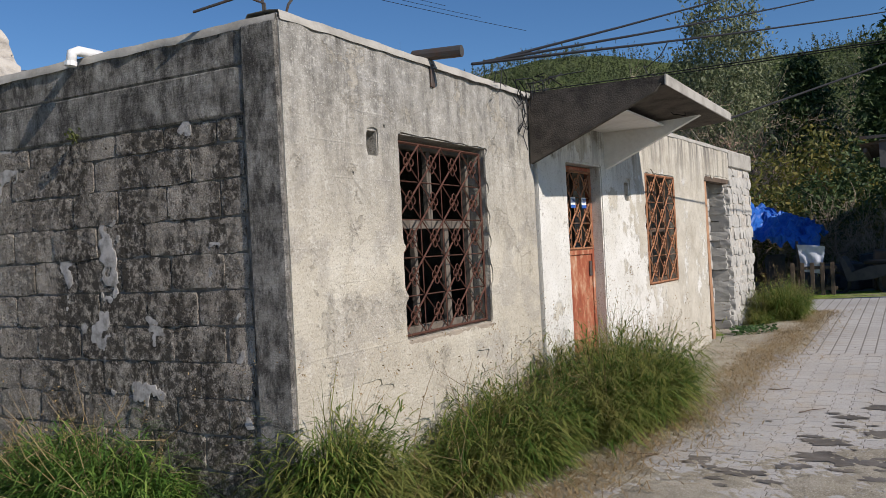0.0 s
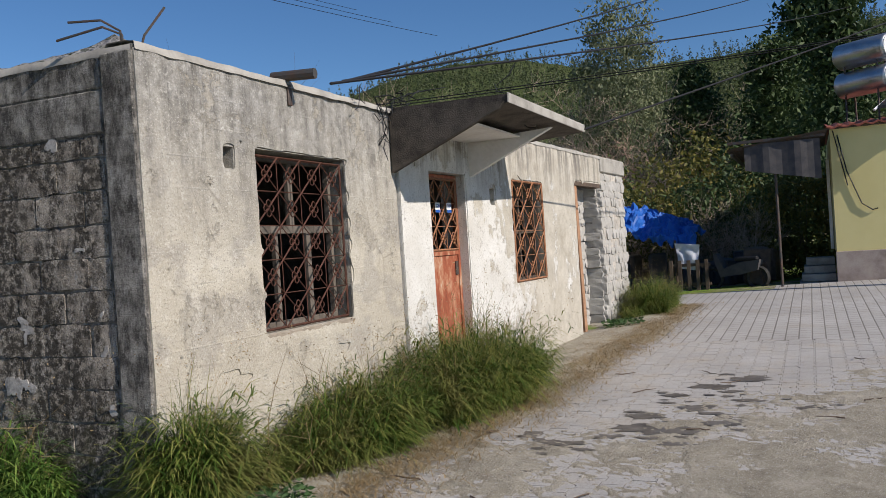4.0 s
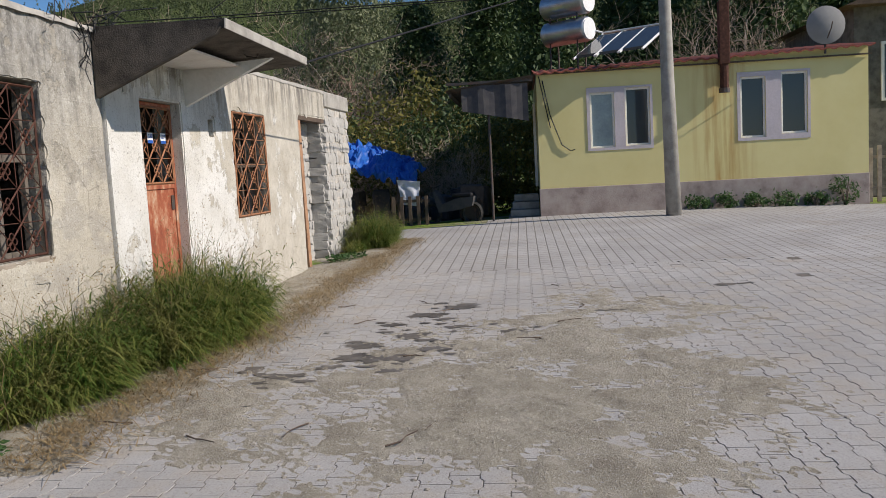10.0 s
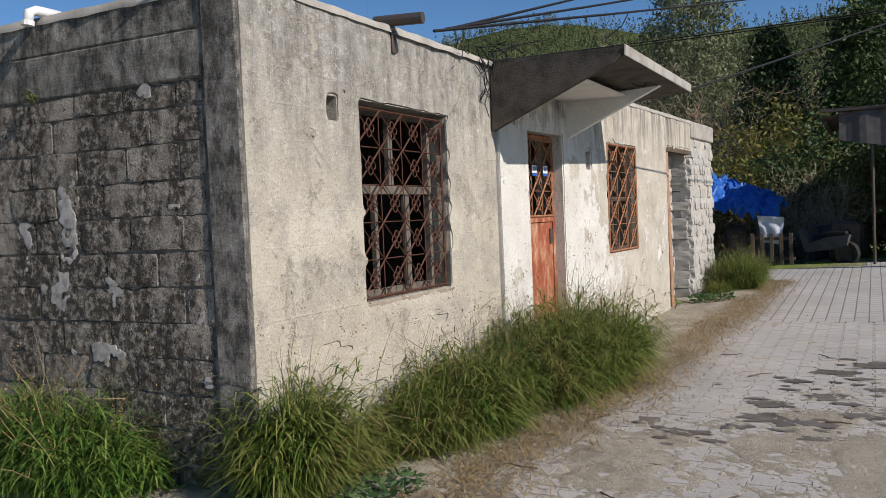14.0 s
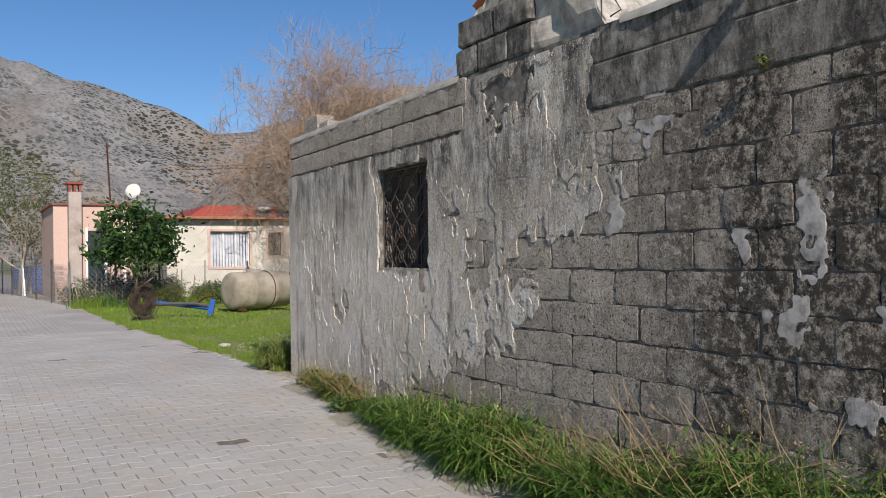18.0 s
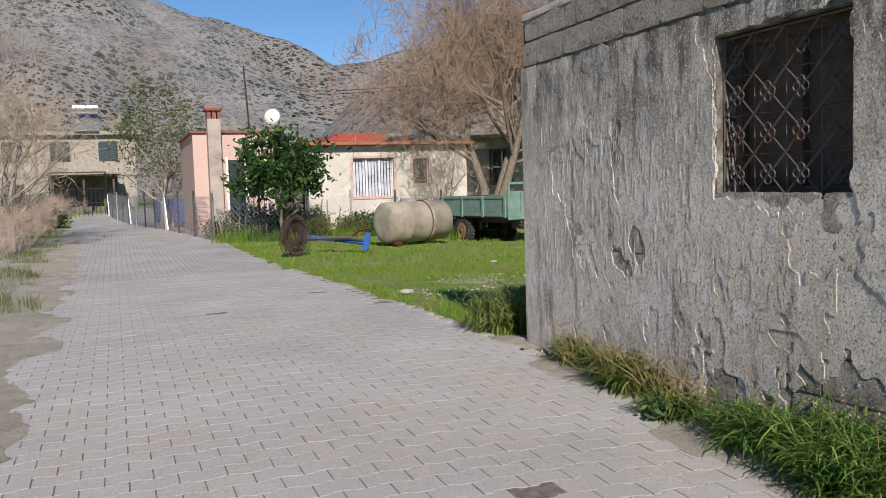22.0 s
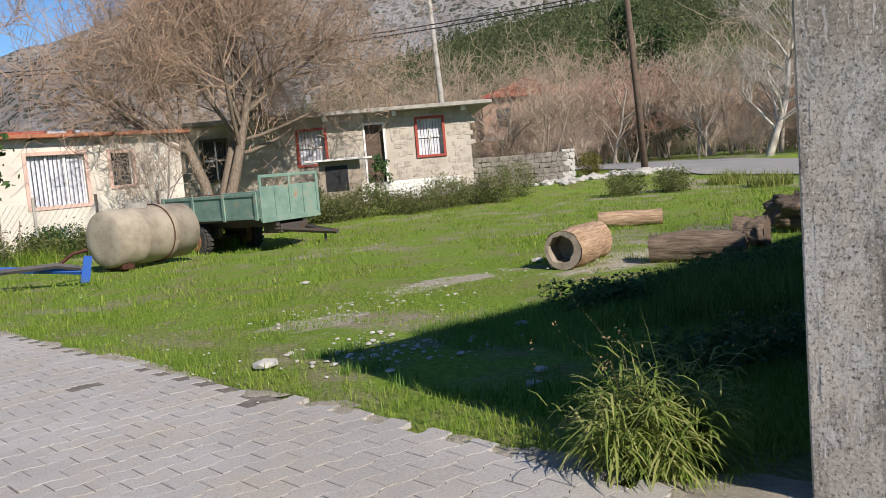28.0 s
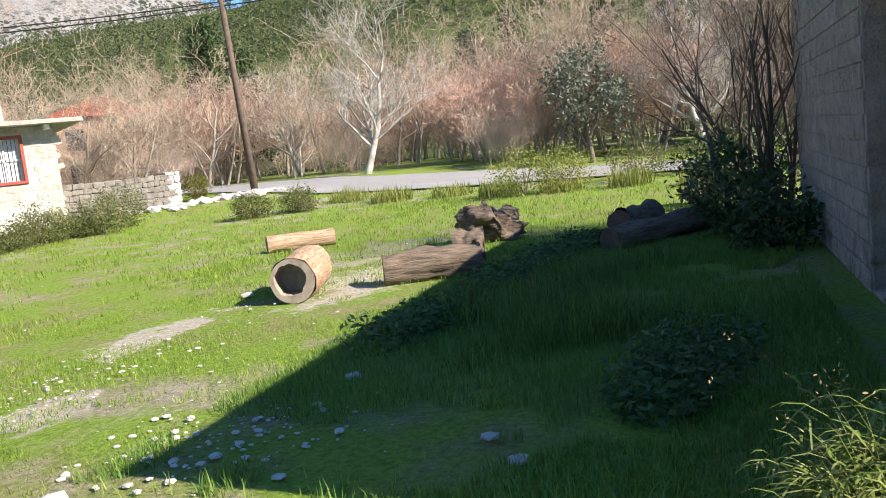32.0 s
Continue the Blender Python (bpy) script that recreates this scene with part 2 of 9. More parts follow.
def m_front_plaster(n):
    """Cream render: grey and mouldy above, rubbed and flaking below."""
    v = n.where()
    g = n.noise(v, 30, 6, 0.7)
    col = n.ramp(n.noise(v, 1.7, 7, 0.6), [(0.3, (0.40, 0.36, 0.29)), (0.55, (0.48, 0.44, 0.36)), (0.78, (0.60, 0.57, 0.50))])
    patch = n.noise(n.where(1.0, 1.0, 1.6), 1.35, 4, 0.55)
    col = n.mix(n.ramp(patch, [(0.53, 0.0), (0.57, 0.55)]), col, (0.34, 0.315, 0.275))
    drip = n.noise(n.where(5.5, 5.5, 0.5), 1.5, 6, 0.7)
    mould = n.maths("MULTIPLY", n.ramp(drip, [(0.42, 0.0), (0.6, 1.0)]), n.ramp(n.noise(v, 9, 6, 0.7), [(0.38, 0.2), (0.6, 1.0)]))
    up = n.ramp(n.maths("DIVIDE", n.axis(2), 3.0), [(0.5, 0.0), (0.72, 0.55), (0.9, 1.0)])
    col = n.mix(n.maths("MULTIPLY", up, 0.75), col, n.ramp(n.noise(v, 7, 8, 0.75), [(0.35, (0.17, 0.165, 0.155)), (0.55, (0.33, 0.325, 0.31)), (0.75, (0.55, 0.54, 0.52))]))
    col = n.mix(n.maths("MULTIPLY", mould, up), col, (0.11, 0.105, 0.095))
    spots = n.noise(v, 46, 3, 0.8)
    col = n.mix(n.ramp(spots, [(0.60, 0.0), (0.70, 0.6)]), col, (0.12, 0.11, 0.10))
    ghost = n.maths("MULTIPLY", n.courses(0.405, 0.202, 0.008), n.ramp(n.noise(v, 2.6, 4), [(0.42, 0.0), (0.6, 1.0)]))
    col = n.mix(n.maths("MULTIPLY", ghost, 0.08), col, (0.62, 0.60, 0.54))
    crack = n.voronoi(n.where(1.0, 1.0, 0.8), 1.7, "DISTANCE_TO_EDGE")
    col = n.mix(n.maths("MULTIPLY", n.ramp(crack, [(0.003, 0.45), (0.009, 0.0)]), n.ramp(n.noise(v, 1.1, 3), [(0.5, 0.0), (0.6, 1.0)])), col, (0.16, 0.145, 0.12))
    scuff = n.noise(v, 13, 8, 0.75)
    col = n.mix(n.ramp(scuff, [(0.56, 0.0), (0.70, 0.5)]), col, (0.70, 0.68, 0.62))
    grit = n.noise(v, 80, 3, 0.8)
    col = n.mix(n.ramp(grit, [(0.35, 0.6), (0.44, 0.0)]), col, (0.20, 0.18, 0.145))
    col = n.mix(n.ramp(grit, [(0.58, 0.0), (0.67, 0.5)]), col, (0.74, 0.71, 0.64))
    bare = n.ramp(n.noise(v, 2.1, 9, 0.72), [(0.57, 0.0), (0.60, 0.7)])
    col = n.mix(bare, col, n.ramp(n.noise(v, 16, 5, 0.7), [(0.35, (0.25, 0.225, 0.18)), (0.65, (0.45, 0.415, 0.35))]))
    n.done(col, 0.92, n.maths("SUBTRACT", n.maths("ADD", n.maths("ADD", n.maths("MULTIPLY", g, 0.7), n.noise(v, 6, 6, 0.65)), n.maths("MULTIPLY", ghost, 0.1)), n.maths("MULTIPLY", bare, 0.3)), 1.0, 0.018, spec=0.2)


def m_white_wash(n):
    """Whitewash worn through to grey-cream render, most of it gone beyond the window."""
    v = n.where()
    g = n.noise(v, 26, 6, 0.7)
    chips = n.noise(n.where(1.0, 1.0, 0.75), 2.3, 9, 0.72)
    col = n.ramp(n.noise(v, 2.0, 7), [(0.3, (0.56, 0.54, 0.49)), (0.7, (0.70, 0.69, 0.655))])
    base = n.ramp(n.noise(v, 3.3, 8, 0.7), [(0.3, (0.36, 0.325, 0.265)), (0.5, (0.47, 0.435, 0.365)), (0.7, (0.58, 0.545, 0.47))])
    far = n.ramp(n.maths("DIVIDE", n.axis(0), 12.0), [(0.42, 0.0), (0.53, 0.30), (0.62, 0.48)])
    high = n.ramp(n.maths("DIVIDE", n.axis(2), 3.0), [(0.76, 0.0), (0.86, 0.4)])
    low = n.ramp(n.axis(2), [(0.35, 0.25), (0.75, 0.0)])
    amount = n.maths("ADD", n.maths("ADD", far, low), high)
    bare = n.ramp(n.maths("ADD", chips, n.maths("MULTIPLY", amount, 0.42)), [(0.60, 0.0), (0.635, 1.0)])
    col = n.mix(bare, col, base)
    col = n.mix(n.ramp(n.noise(v, 5.5, 8, 0.72), [(0.60, 0.0), (0.64, 0.75)]), col, (0.36, 0.335, 0.295))
    drip = n.noise(n.where(6, 6, 0.55), 1.7, 7, 0.72)
    up = n.ramp(n.maths("DIVIDE", n.axis(2), 3.0), [(0.70, 0.0), (0.93, 0.9)])
    col = n.mix(n.maths("MULTIPLY", n.ramp(drip, [(0.45, 0.0), (0.60, 1.0)]), up), col, (0.12, 0.11, 0.10))
    col = n.mix(n.ramp(n.noise(v, 40, 3, 0.8), [(0.60, 0.0), (0.67, 0.65)]), col, (0.2, 0.185, 0.16))
    col = n.mix(n.ramp(n.noise(v, 85, 3, 0.8), [(0.35, 0.5), (0.44, 0.0)]), col, (0.30, 0.275, 0.235))
    n.done(col, 0.9, n.maths("SUBTRACT", n.maths("ADD", n.maths("MULTIPLY", g, 0.6), chips), n.maths("MULTIPLY", bare, 0.35)), 0.9, 0.016, spec=0.2)


def m_stone(n):
    v = n.where()
    col = n.ramp(n.noise(v, 4, 7, 0.65), [(0.3, (0.24, 0.215, 0.18)), (0.7, (0.47, 0.44, 0.38))])
    col = n.mix(n.maths("MULTIPLY", n.random(), 0.5), col, (0.36, 0.30, 0.23))
    n.done(col, 0.95, n.noise(v, 18, 7, 0.7), 0.9, 0.02, spec=0.2)


def m_pale_stone(n):
    v = n.where()
    col = n.ramp(n.noise(v, 6, 7, 0.65), [(0.3, (0.36, 0.345, 0.315)), (0.7, (0.58, 0.56, 0.52))])
    n.done(n.mix(n.maths("MULTIPLY", n.island(), 0.6), col, (0.36, 0.345, 0.32)), 0.9, n.noise(v, 22, 6, 0.7), 0.7, 0.015)


def m_paver(n):
    v = n.where()
    g = n.noise(v, 90, 4, 0.75)
    col = n.ramp(n.noise(v, 0.8, 6, 0.6), [(0.3, (0.36, 0.345, 0.325)), (0.7, (0.48, 0.465, 0.445))])
    col = n.mix(n.maths("MULTIPLY", n.island(), 0.3), col, (0.32, 0.305, 0.285))
    dust = n.noise(v, 1.9, 9, 0.72)
    col = n.mix(n.ramp(dust, [(0.48, 0.0), (0.64, 0.75)]), col, (0.42, 0.375, 0.315))
    col = n.mix(n.ramp(n.noise(v, 30, 6, 0.75), [(0.60, 0.0), (0.70, 0.5)]), col, (0.24, 0.22, 0.195))
    col = n.mix(n.ramp(g, [(0.36, 0.65), (0.46, 0.0)]), col, (0.19, 0.178, 0.162))
    col = n.mix(n.ramp(g, [(0.57, 0.0), (0.66, 0.5)]), col, (0.58, 0.56, 0.53))
    n.done(col, 0.93, g, 0.6, 0.008, spec=0.2)


def m_far_paver(n):
    """Paving seen only from afar: courses and joints as colour and relief."""
    v = n.where()
    br = n.put("ShaderNodeTexBrick", Vector=v, Scale=1.0)
    for k, val in (("Mortar Size", 0.009), ("Brick Width", 0.215), ("Row Height", 0.16), ("Mortar Smooth", 0.3)):
        br.inputs[k].default_value = val
    col = n.ramp(n.noise(v, 0.8, 6, 0.6), [(0.3, (0.34, 0.325, 0.305)), (0.7, (0.46, 0.445, 0.425))])
    dust = n.noise(v, 1.3, 7, 0.65)
    col = n.mix(n.ramp(dust, [(0.52, 0.0), (0.7, 0.6)]), col, (0.36, 0.32, 0.265))
    fac = br.outputs["Fac"]
    col = n.mix(n.maths("MULTIPLY", fac, 0.8), col, (0.15, 0.135, 0.115))
    n.done(col, 0.93, n.maths("SUBTRACT", n.noise(v, 60, 3), fac), 0.5, 0.008, spec=0.2)


def m_bed(n):
    v = n.where()
    col = n.ramp(n.noise(v, 14, 6, 0.7), [(0.3, (0.10, 0.09, 0.078)), (0.7, (0.25, 0.225, 0.195))])
    n.done(col, 1.0, n.noise(v, 80, 4, 0.7), 0.7, 0.008, spec=0.1)


def m_dirt(n):
    v = n.where()
    col = n.ramp(n.noise(v, 3.0, 8, 0.7), [(0.3, (0.31, 0.275, 0.215)), (0.5, (0.42, 0.38, 0.30)), (0.72, (0.54, 0.495, 0.41))])
    peb = n.noise(v, 62, 4, 0.85)
    col = n.mix(n.ramp(peb, [(0.56, 0.0), (0.62, 0.85)]), col, (0.62, 0.585, 0.53))
    col = n.mix(n.ramp(peb, [(0.34, 0.9), (0.40, 0.0)]), col, (0.13, 0.11, 0.088))
    col = n.mix(n.ramp(n.noise(v, 13, 6, 0.7), [(0.58, 0.0), (0.72, 0.4)]), col, (0.27, 0.235, 0.19))
    n.done(col, 1.0, n.maths("ADD", n.noise(v, 38, 6, 0.8), n.maths("MULTIPLY", peb, 1.5)), 1.0, 0.013, spec=0.1)


def m_ground(n):
    """Meadow soil: low grass, moss, bare and stony streaks."""
    v = n.where()
    big = n.noise(n.where(0.16, 0.22, 0.2), 1.0, 6, 0.6)
    mid = n.noise(v, 1.1, 7, 0.65)
    fine = n.noise(v, 22, 6, 0.75)
    green = n.ramp(fine, [(0.3, (0.08, 0.135, 0.02)), (0.55, (0.20, 0.30, 0.045)), (0.8, (0.33, 0.40, 0.095))])
    olive = n.ramp(fine, [(0.3, (0.12, 0.125, 0.045)), (0.7, (0.33, 0.315, 0.14))])
    soil = n.ramp(fine, [(0.3, (0.19, 0.16, 0.11)), (0.7, (0.47, 0.42, 0.34))])
    col = n.mix(n.ramp(mid, [(0.45, 0.0), (0.62, 1.0)]), green, olive)
    col = n.mix(n.ramp(n.maths("ADD", n.maths("MULTIPLY", big, 0.6), n.maths("MULTIPLY", mid, 0.45)), [(0.55, 0.0), (0.64, 0.85)]), col, soil)
    col = n.mix(n.ramp(n.noise(v, 46, 3, 0.8), [(0.64, 0.0), (0.72, 0.6)]), col, (0.55, 0.52, 0.46))
    jag = n.noise(v, 2.4, 8, 0.7)
    for cx, cy, rx, ry, edge in ((1.75, 13.75, 0.6, 0.38, 0.8), (7.0, 13.4, 2.0, 0.7, 0.75), (4.3, 14.6, 1.5, 0.4, 0.5)):
        ax = n.maths("DIVIDE", n.maths("SUBTRACT", n.axis(0), cx), rx)
        ay = n.maths("DIVIDE", n.maths("SUBTRACT", n.axis(1), cy), ry)
        far = n.maths("ADD", n.maths("ADD", n.maths("MULTIPLY", ax, ax), n.maths("MULTIPLY", ay, ay)), n.maths("MULTIPLY", n.maths("SUBTRACT", jag, 0.5), 4.0))
        col = n.mix(n.ramp(n.maths("MULTIPLY", far, 0.5), [(0.25 * edge, 0.95), (0.62 * edge, 0.0)]), col, n.ramp(fine, [(0.3, (0.25, 0.21, 0.155)), (0.5, (0.43, 0.385, 0.31)), (0.7, (0.60, 0.56, 0.48))]))
    n.done(col, 1.0, n.maths("ADD", fine, mid), 0.9, 0.04, spec=0.1)


def m_bark(n):
    v = n.where()
    g = n.noise(n.where(14, 14, 3), 2.0, 6, 0.7)
    col = n.ramp(g, [(0.3, (0.10, 0.075, 0.055)), (0.7, (0.27, 0.225, 0.175))])
    n.done(col, 0.95, g, 0.8, 0.02, spec=0.1)


def m_twig(n):
    r = n.random()
    col = n.ramp(n.noise(n.where(), 0.5, 3), [(0.3, (0.33, 0.245, 0.19)), (0.7, (0.50, 0.40, 0.32))])
    n.done(n.mix(n.maths("MULTIPLY", r, 0.5), col, (0.50, 0.42, 0.35)), 0.9, spec=0.15)


def m_white_twig(n):
    n.done(n.ramp(n.noise(n.where(), 3, 4), [(0.35, (0.30, 0.27, 0.235)), (0.7, (0.60, 0.57, 0.52))]), 0.85, spec=0.2)


def m_red_twig(n):
    n.done(n.ramp(n.noise(n.where(), 0.7, 4), [(0.3, (0.42, 0.26, 0.20)), (0.7, (0.56, 0.40, 0.32))]), 0.9, spec=0.1)


def m_log(n):
    v = n.local(3, 30, 30)
    g = n.noise(v, 1.3, 7, 0.65)
    col = n.ramp(g, [(0.25, (0.13, 0.085, 0.055)), (0.5, (0.36, 0.245, 0.16)), (0.75, (0.56, 0.43, 0.31))])
    n.done(col, 0.9, g, 0.9, 0.02, spec=0.15)


# Darker than m_log: shade on these logs is put into the brown.
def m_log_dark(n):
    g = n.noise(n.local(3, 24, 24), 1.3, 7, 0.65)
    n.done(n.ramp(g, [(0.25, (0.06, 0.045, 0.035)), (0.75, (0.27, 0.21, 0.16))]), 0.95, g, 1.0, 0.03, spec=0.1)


def m_rust(n):
    v = n.where()
    g = n.noise(v, 18, 6, 0.7)
    n.done(n.ramp(g, [(0.3, (0.045, 0.02, 0.015)), (0.6, (0.105, 0.045, 0.03)), (0.8, (0.22, 0.11, 0.07))]), 0.8, g, 0.4, 0.004, 0.3)


def m_rust_panel(n):
    v = n.where()
    g = n.noise(n.where(4, 4, 2), 2.0, 8, 0.7)
    col = n.ramp(g, [(0.3, (0.19, 0.05, 0.03)), (0.5, (0.33, 0.10, 0.05)), (0.62, (0.46, 0.25, 0.15)), (0.72, (0.52, 0.44, 0.36))])
    n.done(col, 0.75, n.noise(v, 30, 5, 0.7), 0.3, 0.004, 0.1)


def m_yellow(n):
    v = n.where()
    col = n.ramp(n.noise(v, 0.9, 6), [(0.3, (0.70, 0.61, 0.27)), (0.7, (0.77, 0.69, 0.34))])
    streak = n.noise(n.where(1, 3.6, 0.25), 1.8, 6, 0.6)
    near = n.maths("SUBTRACT", 1.0, n.maths("MULTIPLY", n.maths("ABSOLUTE", n.maths("ADD", n.axis(1), 8.25)), 1.1))
    col = n.mix(n.maths("MULTIPLY", n.ramp(streak, [(0.42, 0.0), (0.66, 0.9)]), n.ramp(near, [(0.1, 0.0), (0.9, 1.0)])), col, (0.46, 0.25, 0.07))
    n.done(col, 0.85, n.noise(v, 60, 4), 0.25, 0.004)


def m_plinth(n):
    v = n.where()
    col = n.ramp(n.noise(v, 2.1, 7, 0.65), [(0.3, (0.24, 0.19, 0.165)), (0.5, (0.40, 0.33, 0.29)), (0.72, (0.48, 0.42, 0.37))])
    n.done(col, 0.92, n.noise(v, 24, 6, 0.7), 0.5, 0.01)


def m_green_paint(n):
    v = n.where()
    g = n.noise(v, 3.5, 8, 0.68)
    col = n.ramp(g, [(0.35, (0.125, 0.21, 0.17)), (0.58, (0.19, 0.285, 0.235)), (0.66, (0.30, 0.235, 0.16)), (0.74, (0.30, 0.15, 0.085))])
    n.done(col, 0.65, n.noise(v, 30, 5), 0.3, 0.004)


def m_rock(n):
    """Pale limestone slopes dotted with dark scrub."""
    v = n.where()
    col = n.ramp(n.noise(v, 0.03, 10, 0.72), [(0.3, (0.20, 0.195, 0.195)), (0.52, (0.335, 0.325, 0.32)), (0.75, (0.43, 0.41, 0.385))])
    col = n.mix(n.ramp(n.noise(v, 0.011, 5), [(0.5, 0.0), (0.66, 0.5)]), col, (0.27, 0.215, 0.17))
    dens = n.noise(v, 0.012, 6, 0.65)
    for scale, lo, hi in ((0.16, 0.30, 0.42), (0.34, 0.28, 0.42)):
        dot = n.ramp(n.voronoi(v, scale), [(lo, 1.0), (hi, 0.0)])
        col = n.mix(n.maths("MULTIPLY", dot, n.ramp(dens, [(0.38, 0.15), (0.56, 0.95)])), col, (0.05, 0.062, 0.042))
    n.done(col, 1.0, n.maths("ADD", n.noise(v, 0.12, 10, 0.75), n.noise(v, 0.03, 6, 0.6)), 1.0, 5.0, spec=0.0)


def m_hill(n):
    v = n.where()
    col = n.ramp(n.noise(v, 0.05, 8, 0.7), [(0.3, (0.05, 0.068, 0.03)), (0.6, (0.10, 0.125, 0.05)), (0.8, (0.17, 0.175, 0.085))])
    n.done(col, 1.0, n.noise(v, 0.4, 6, 0.7), 1.0, 2.0, spec=0.0)


M = {}
for nm, fn in (("block", m_block), ("mortar", m_mortar), ("beam", m_beam), ("side_plaster", m_side_plaster), ("front_plaster", m_front_plaster),
               ("white_wash", m_white_wash), ("stone", m_stone), ("pale_stone", m_pale_stone), ("paver", m_paver), ("far_paver", m_far_paver), ("bed", m_bed),
               ("dirt", m_dirt), ("ground", m_ground), ("bark", m_bark), ("twig", m_twig), ("white_twig", m_white_twig), ("red_twig", m_red_twig),
               ("log", m_log), ("log_dark", m_log_dark), ("rust", m_rust), ("rust_panel", m_rust_panel), ("yellow", m_yellow), ("plinth", m_plinth),
               ("green_paint", m_green_paint), ("rock", m_rock), ("hill", m_hill)):
    M[nm] = mat(nm, fn)
M["rust_light"] = plain("rust_light", (0.36, 0.17, 0.085), 0.8, 0.1, wear=(0.17, 0.075, 0.045), scale=14)
M["concrete"] = plain("concrete", (0.40, 0.38, 0.34), 0.95, wear=(0.24, 0.225, 0.20), scale=4)
M["rubble"] = plain("rubble", (0.56, 0.52, 0.46), 0.97, wear=(0.24, 0.215, 0.185), scale=9, bump=0.9)
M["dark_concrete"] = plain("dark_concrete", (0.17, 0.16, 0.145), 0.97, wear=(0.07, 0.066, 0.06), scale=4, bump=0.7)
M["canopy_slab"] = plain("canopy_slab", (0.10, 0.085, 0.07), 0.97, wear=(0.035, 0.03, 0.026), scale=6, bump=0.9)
M["white_paint"] = plain("white_paint", (0.76, 0.75, 0.72), 0.8, wear=(0.60, 0.57, 0.52), scale=2)
M["lilac"] = plain("lilac", (0.62, 0.555, 0.575), 0.85, wear=(0.55, 0.50, 0.50), scale=2)
M["pvc"] = plain("pvc", (0.82, 0.82, 0.81), 0.35, wear=(0.72, 0.71, 0.68), scale=2, bump=0.05)
M["old_wood"] = plain("old_wood", (0.34, 0.29, 0.23), 0.9, wear=(0.19, 0.155, 0.12), scale=7)
M["grey_wood"] = plain("grey_wood", (0.17, 0.145, 0.12), 0.9, wear=(0.09, 0.075, 0.06), scale=9)
M["dark_wood"] = plain("dark_wood", (0.13, 0.095, 0.07), 0.9, wear=(0.07, 0.05, 0.04), scale=7)
M["red_wood"] = plain("red_wood", (0.36, 0.15, 0.08), 0.8, wear=(0.25, 0.10, 0.06), scale=7)
M["post_wood"] = plain("post_wood", (0.42, 0.24, 0.14), 0.85, wear=(0.26, 0.145, 0.085), scale=9, bump=0.5)
M["metal"] = plain("metal", (0.55, 0.56, 0.57), 0.35, 0.9, wear=(0.40, 0.40, 0.41), scale=3, bump=0.05)
M["dark_metal"] = plain("dark_metal", (0.10, 0.095, 0.09), 0.6, 0.5, wear=(0.14, 0.08, 0.055), scale=8)
M["blue"] = plain("blue", (0.02, 0.10, 0.42), 0.55, wear=(0.04, 0.09, 0.20), scale=6, bump=0.1)
M["tarp"] = plain("tarp", (0.015, 0.10, 0.42), 0.45, wear=(0.03, 0.15, 0.5), scale=3, bump=0.5)
M["pale_pane"] = plain("pale_pane", (0.34, 0.42, 0.43), 0.12, wear=(0.24, 0.30, 0.32), scale=2, bump=0.02)
M["cloth"] = plain("cloth", (0.62, 0.64, 0.70), 0.9, wear=(0.45, 0.46, 0.52), scale=5)
M["black"] = plain("black", (0.018, 0.018, 0.02), 0.6, scale=6)
M["junk"] = plain("junk", (0.09, 0.085, 0.085), 0.8, wear=(0.05, 0.05, 0.06), scale=6)
M["rubber"] = plain("rubber", (0.03, 0.03, 0.03), 0.85, wear=(0.08, 0.075, 0.065), scale=9)
M["tank"] = plain("tank", (0.36, 0.315, 0.245), 0.88, wear=(0.19, 0.155, 0.115), scale=2.5, bump=0.5)
M["tile_red"] = plain("tile_red", (0.30, 0.09, 0.06), 0.8, wear=(0.22, 0.075, 0.05), scale=5)
M["tile_orange"] = plain("tile_orange", (0.56, 0.19, 0.075), 0.85, wear=(0.42, 0.15, 0.07), scale=6)
M["pale_brick"] = plain("pale_brick", (0.40, 0.26, 0.195), 0.9, wear=(0.30, 0.20, 0.155), scale=3)
M["pink"] = plain("pink", (0.60, 0.43, 0.36), 0.9, wear=(0.60, 0.42, 0.36), scale=1.2)
M["cream"] = plain("cream", (0.66, 0.62, 0.545), 0.9, wear=(0.52, 0.48, 0.41), scale=0.9)
M["lime"] = plain("lime", (0.50, 0.455, 0.385), 0.92, wear=(0.36, 0.32, 0.265), scale=1.6)
# Twig brown darkened to carry the shade beside the back wall.
M["shaded_twig"] = plain("shaded_twig", (0.12, 0.095, 0.075), 0.9, wear=(0.08, 0.065, 0.05), scale=3)
M["brown_twig"] = plain("brown_twig", (0.38, 0.275, 0.20), 0.9, wear=(0.25, 0.175, 0.125), scale=1.5)
M["tan_twig"] = plain("tan_twig", (0.44, 0.35, 0.265), 0.9, wear=(0.28, 0.215, 0.16), scale=0.7)
M["grey_bark"] = plain("grey_bark", (0.40, 0.355, 0.30), 0.92, wear=(0.20, 0.165, 0.13), scale=4)
M["roll_wire"] = plain("roll_wire", (0.09, 0.06, 0.048), 0.9, wear=(0.05, 0.038, 0.032), scale=9)
M["red_paint"] = plain("red_paint", (0.34, 0.06, 0.045), 0.6, wear=(0.34, 0.08, 0.05), scale=5)
M["road_grey"] = plain("road_grey", (0.27, 0.265, 0.26), 0.95, wear=(0.33, 0.325, 0.315), scale=0.7)
M["sand"] = plain("sand", (0.36, 0.315, 0.25), 1.0, wear=(0.33, 0.285, 0.23), scale=5, bump=0.8)
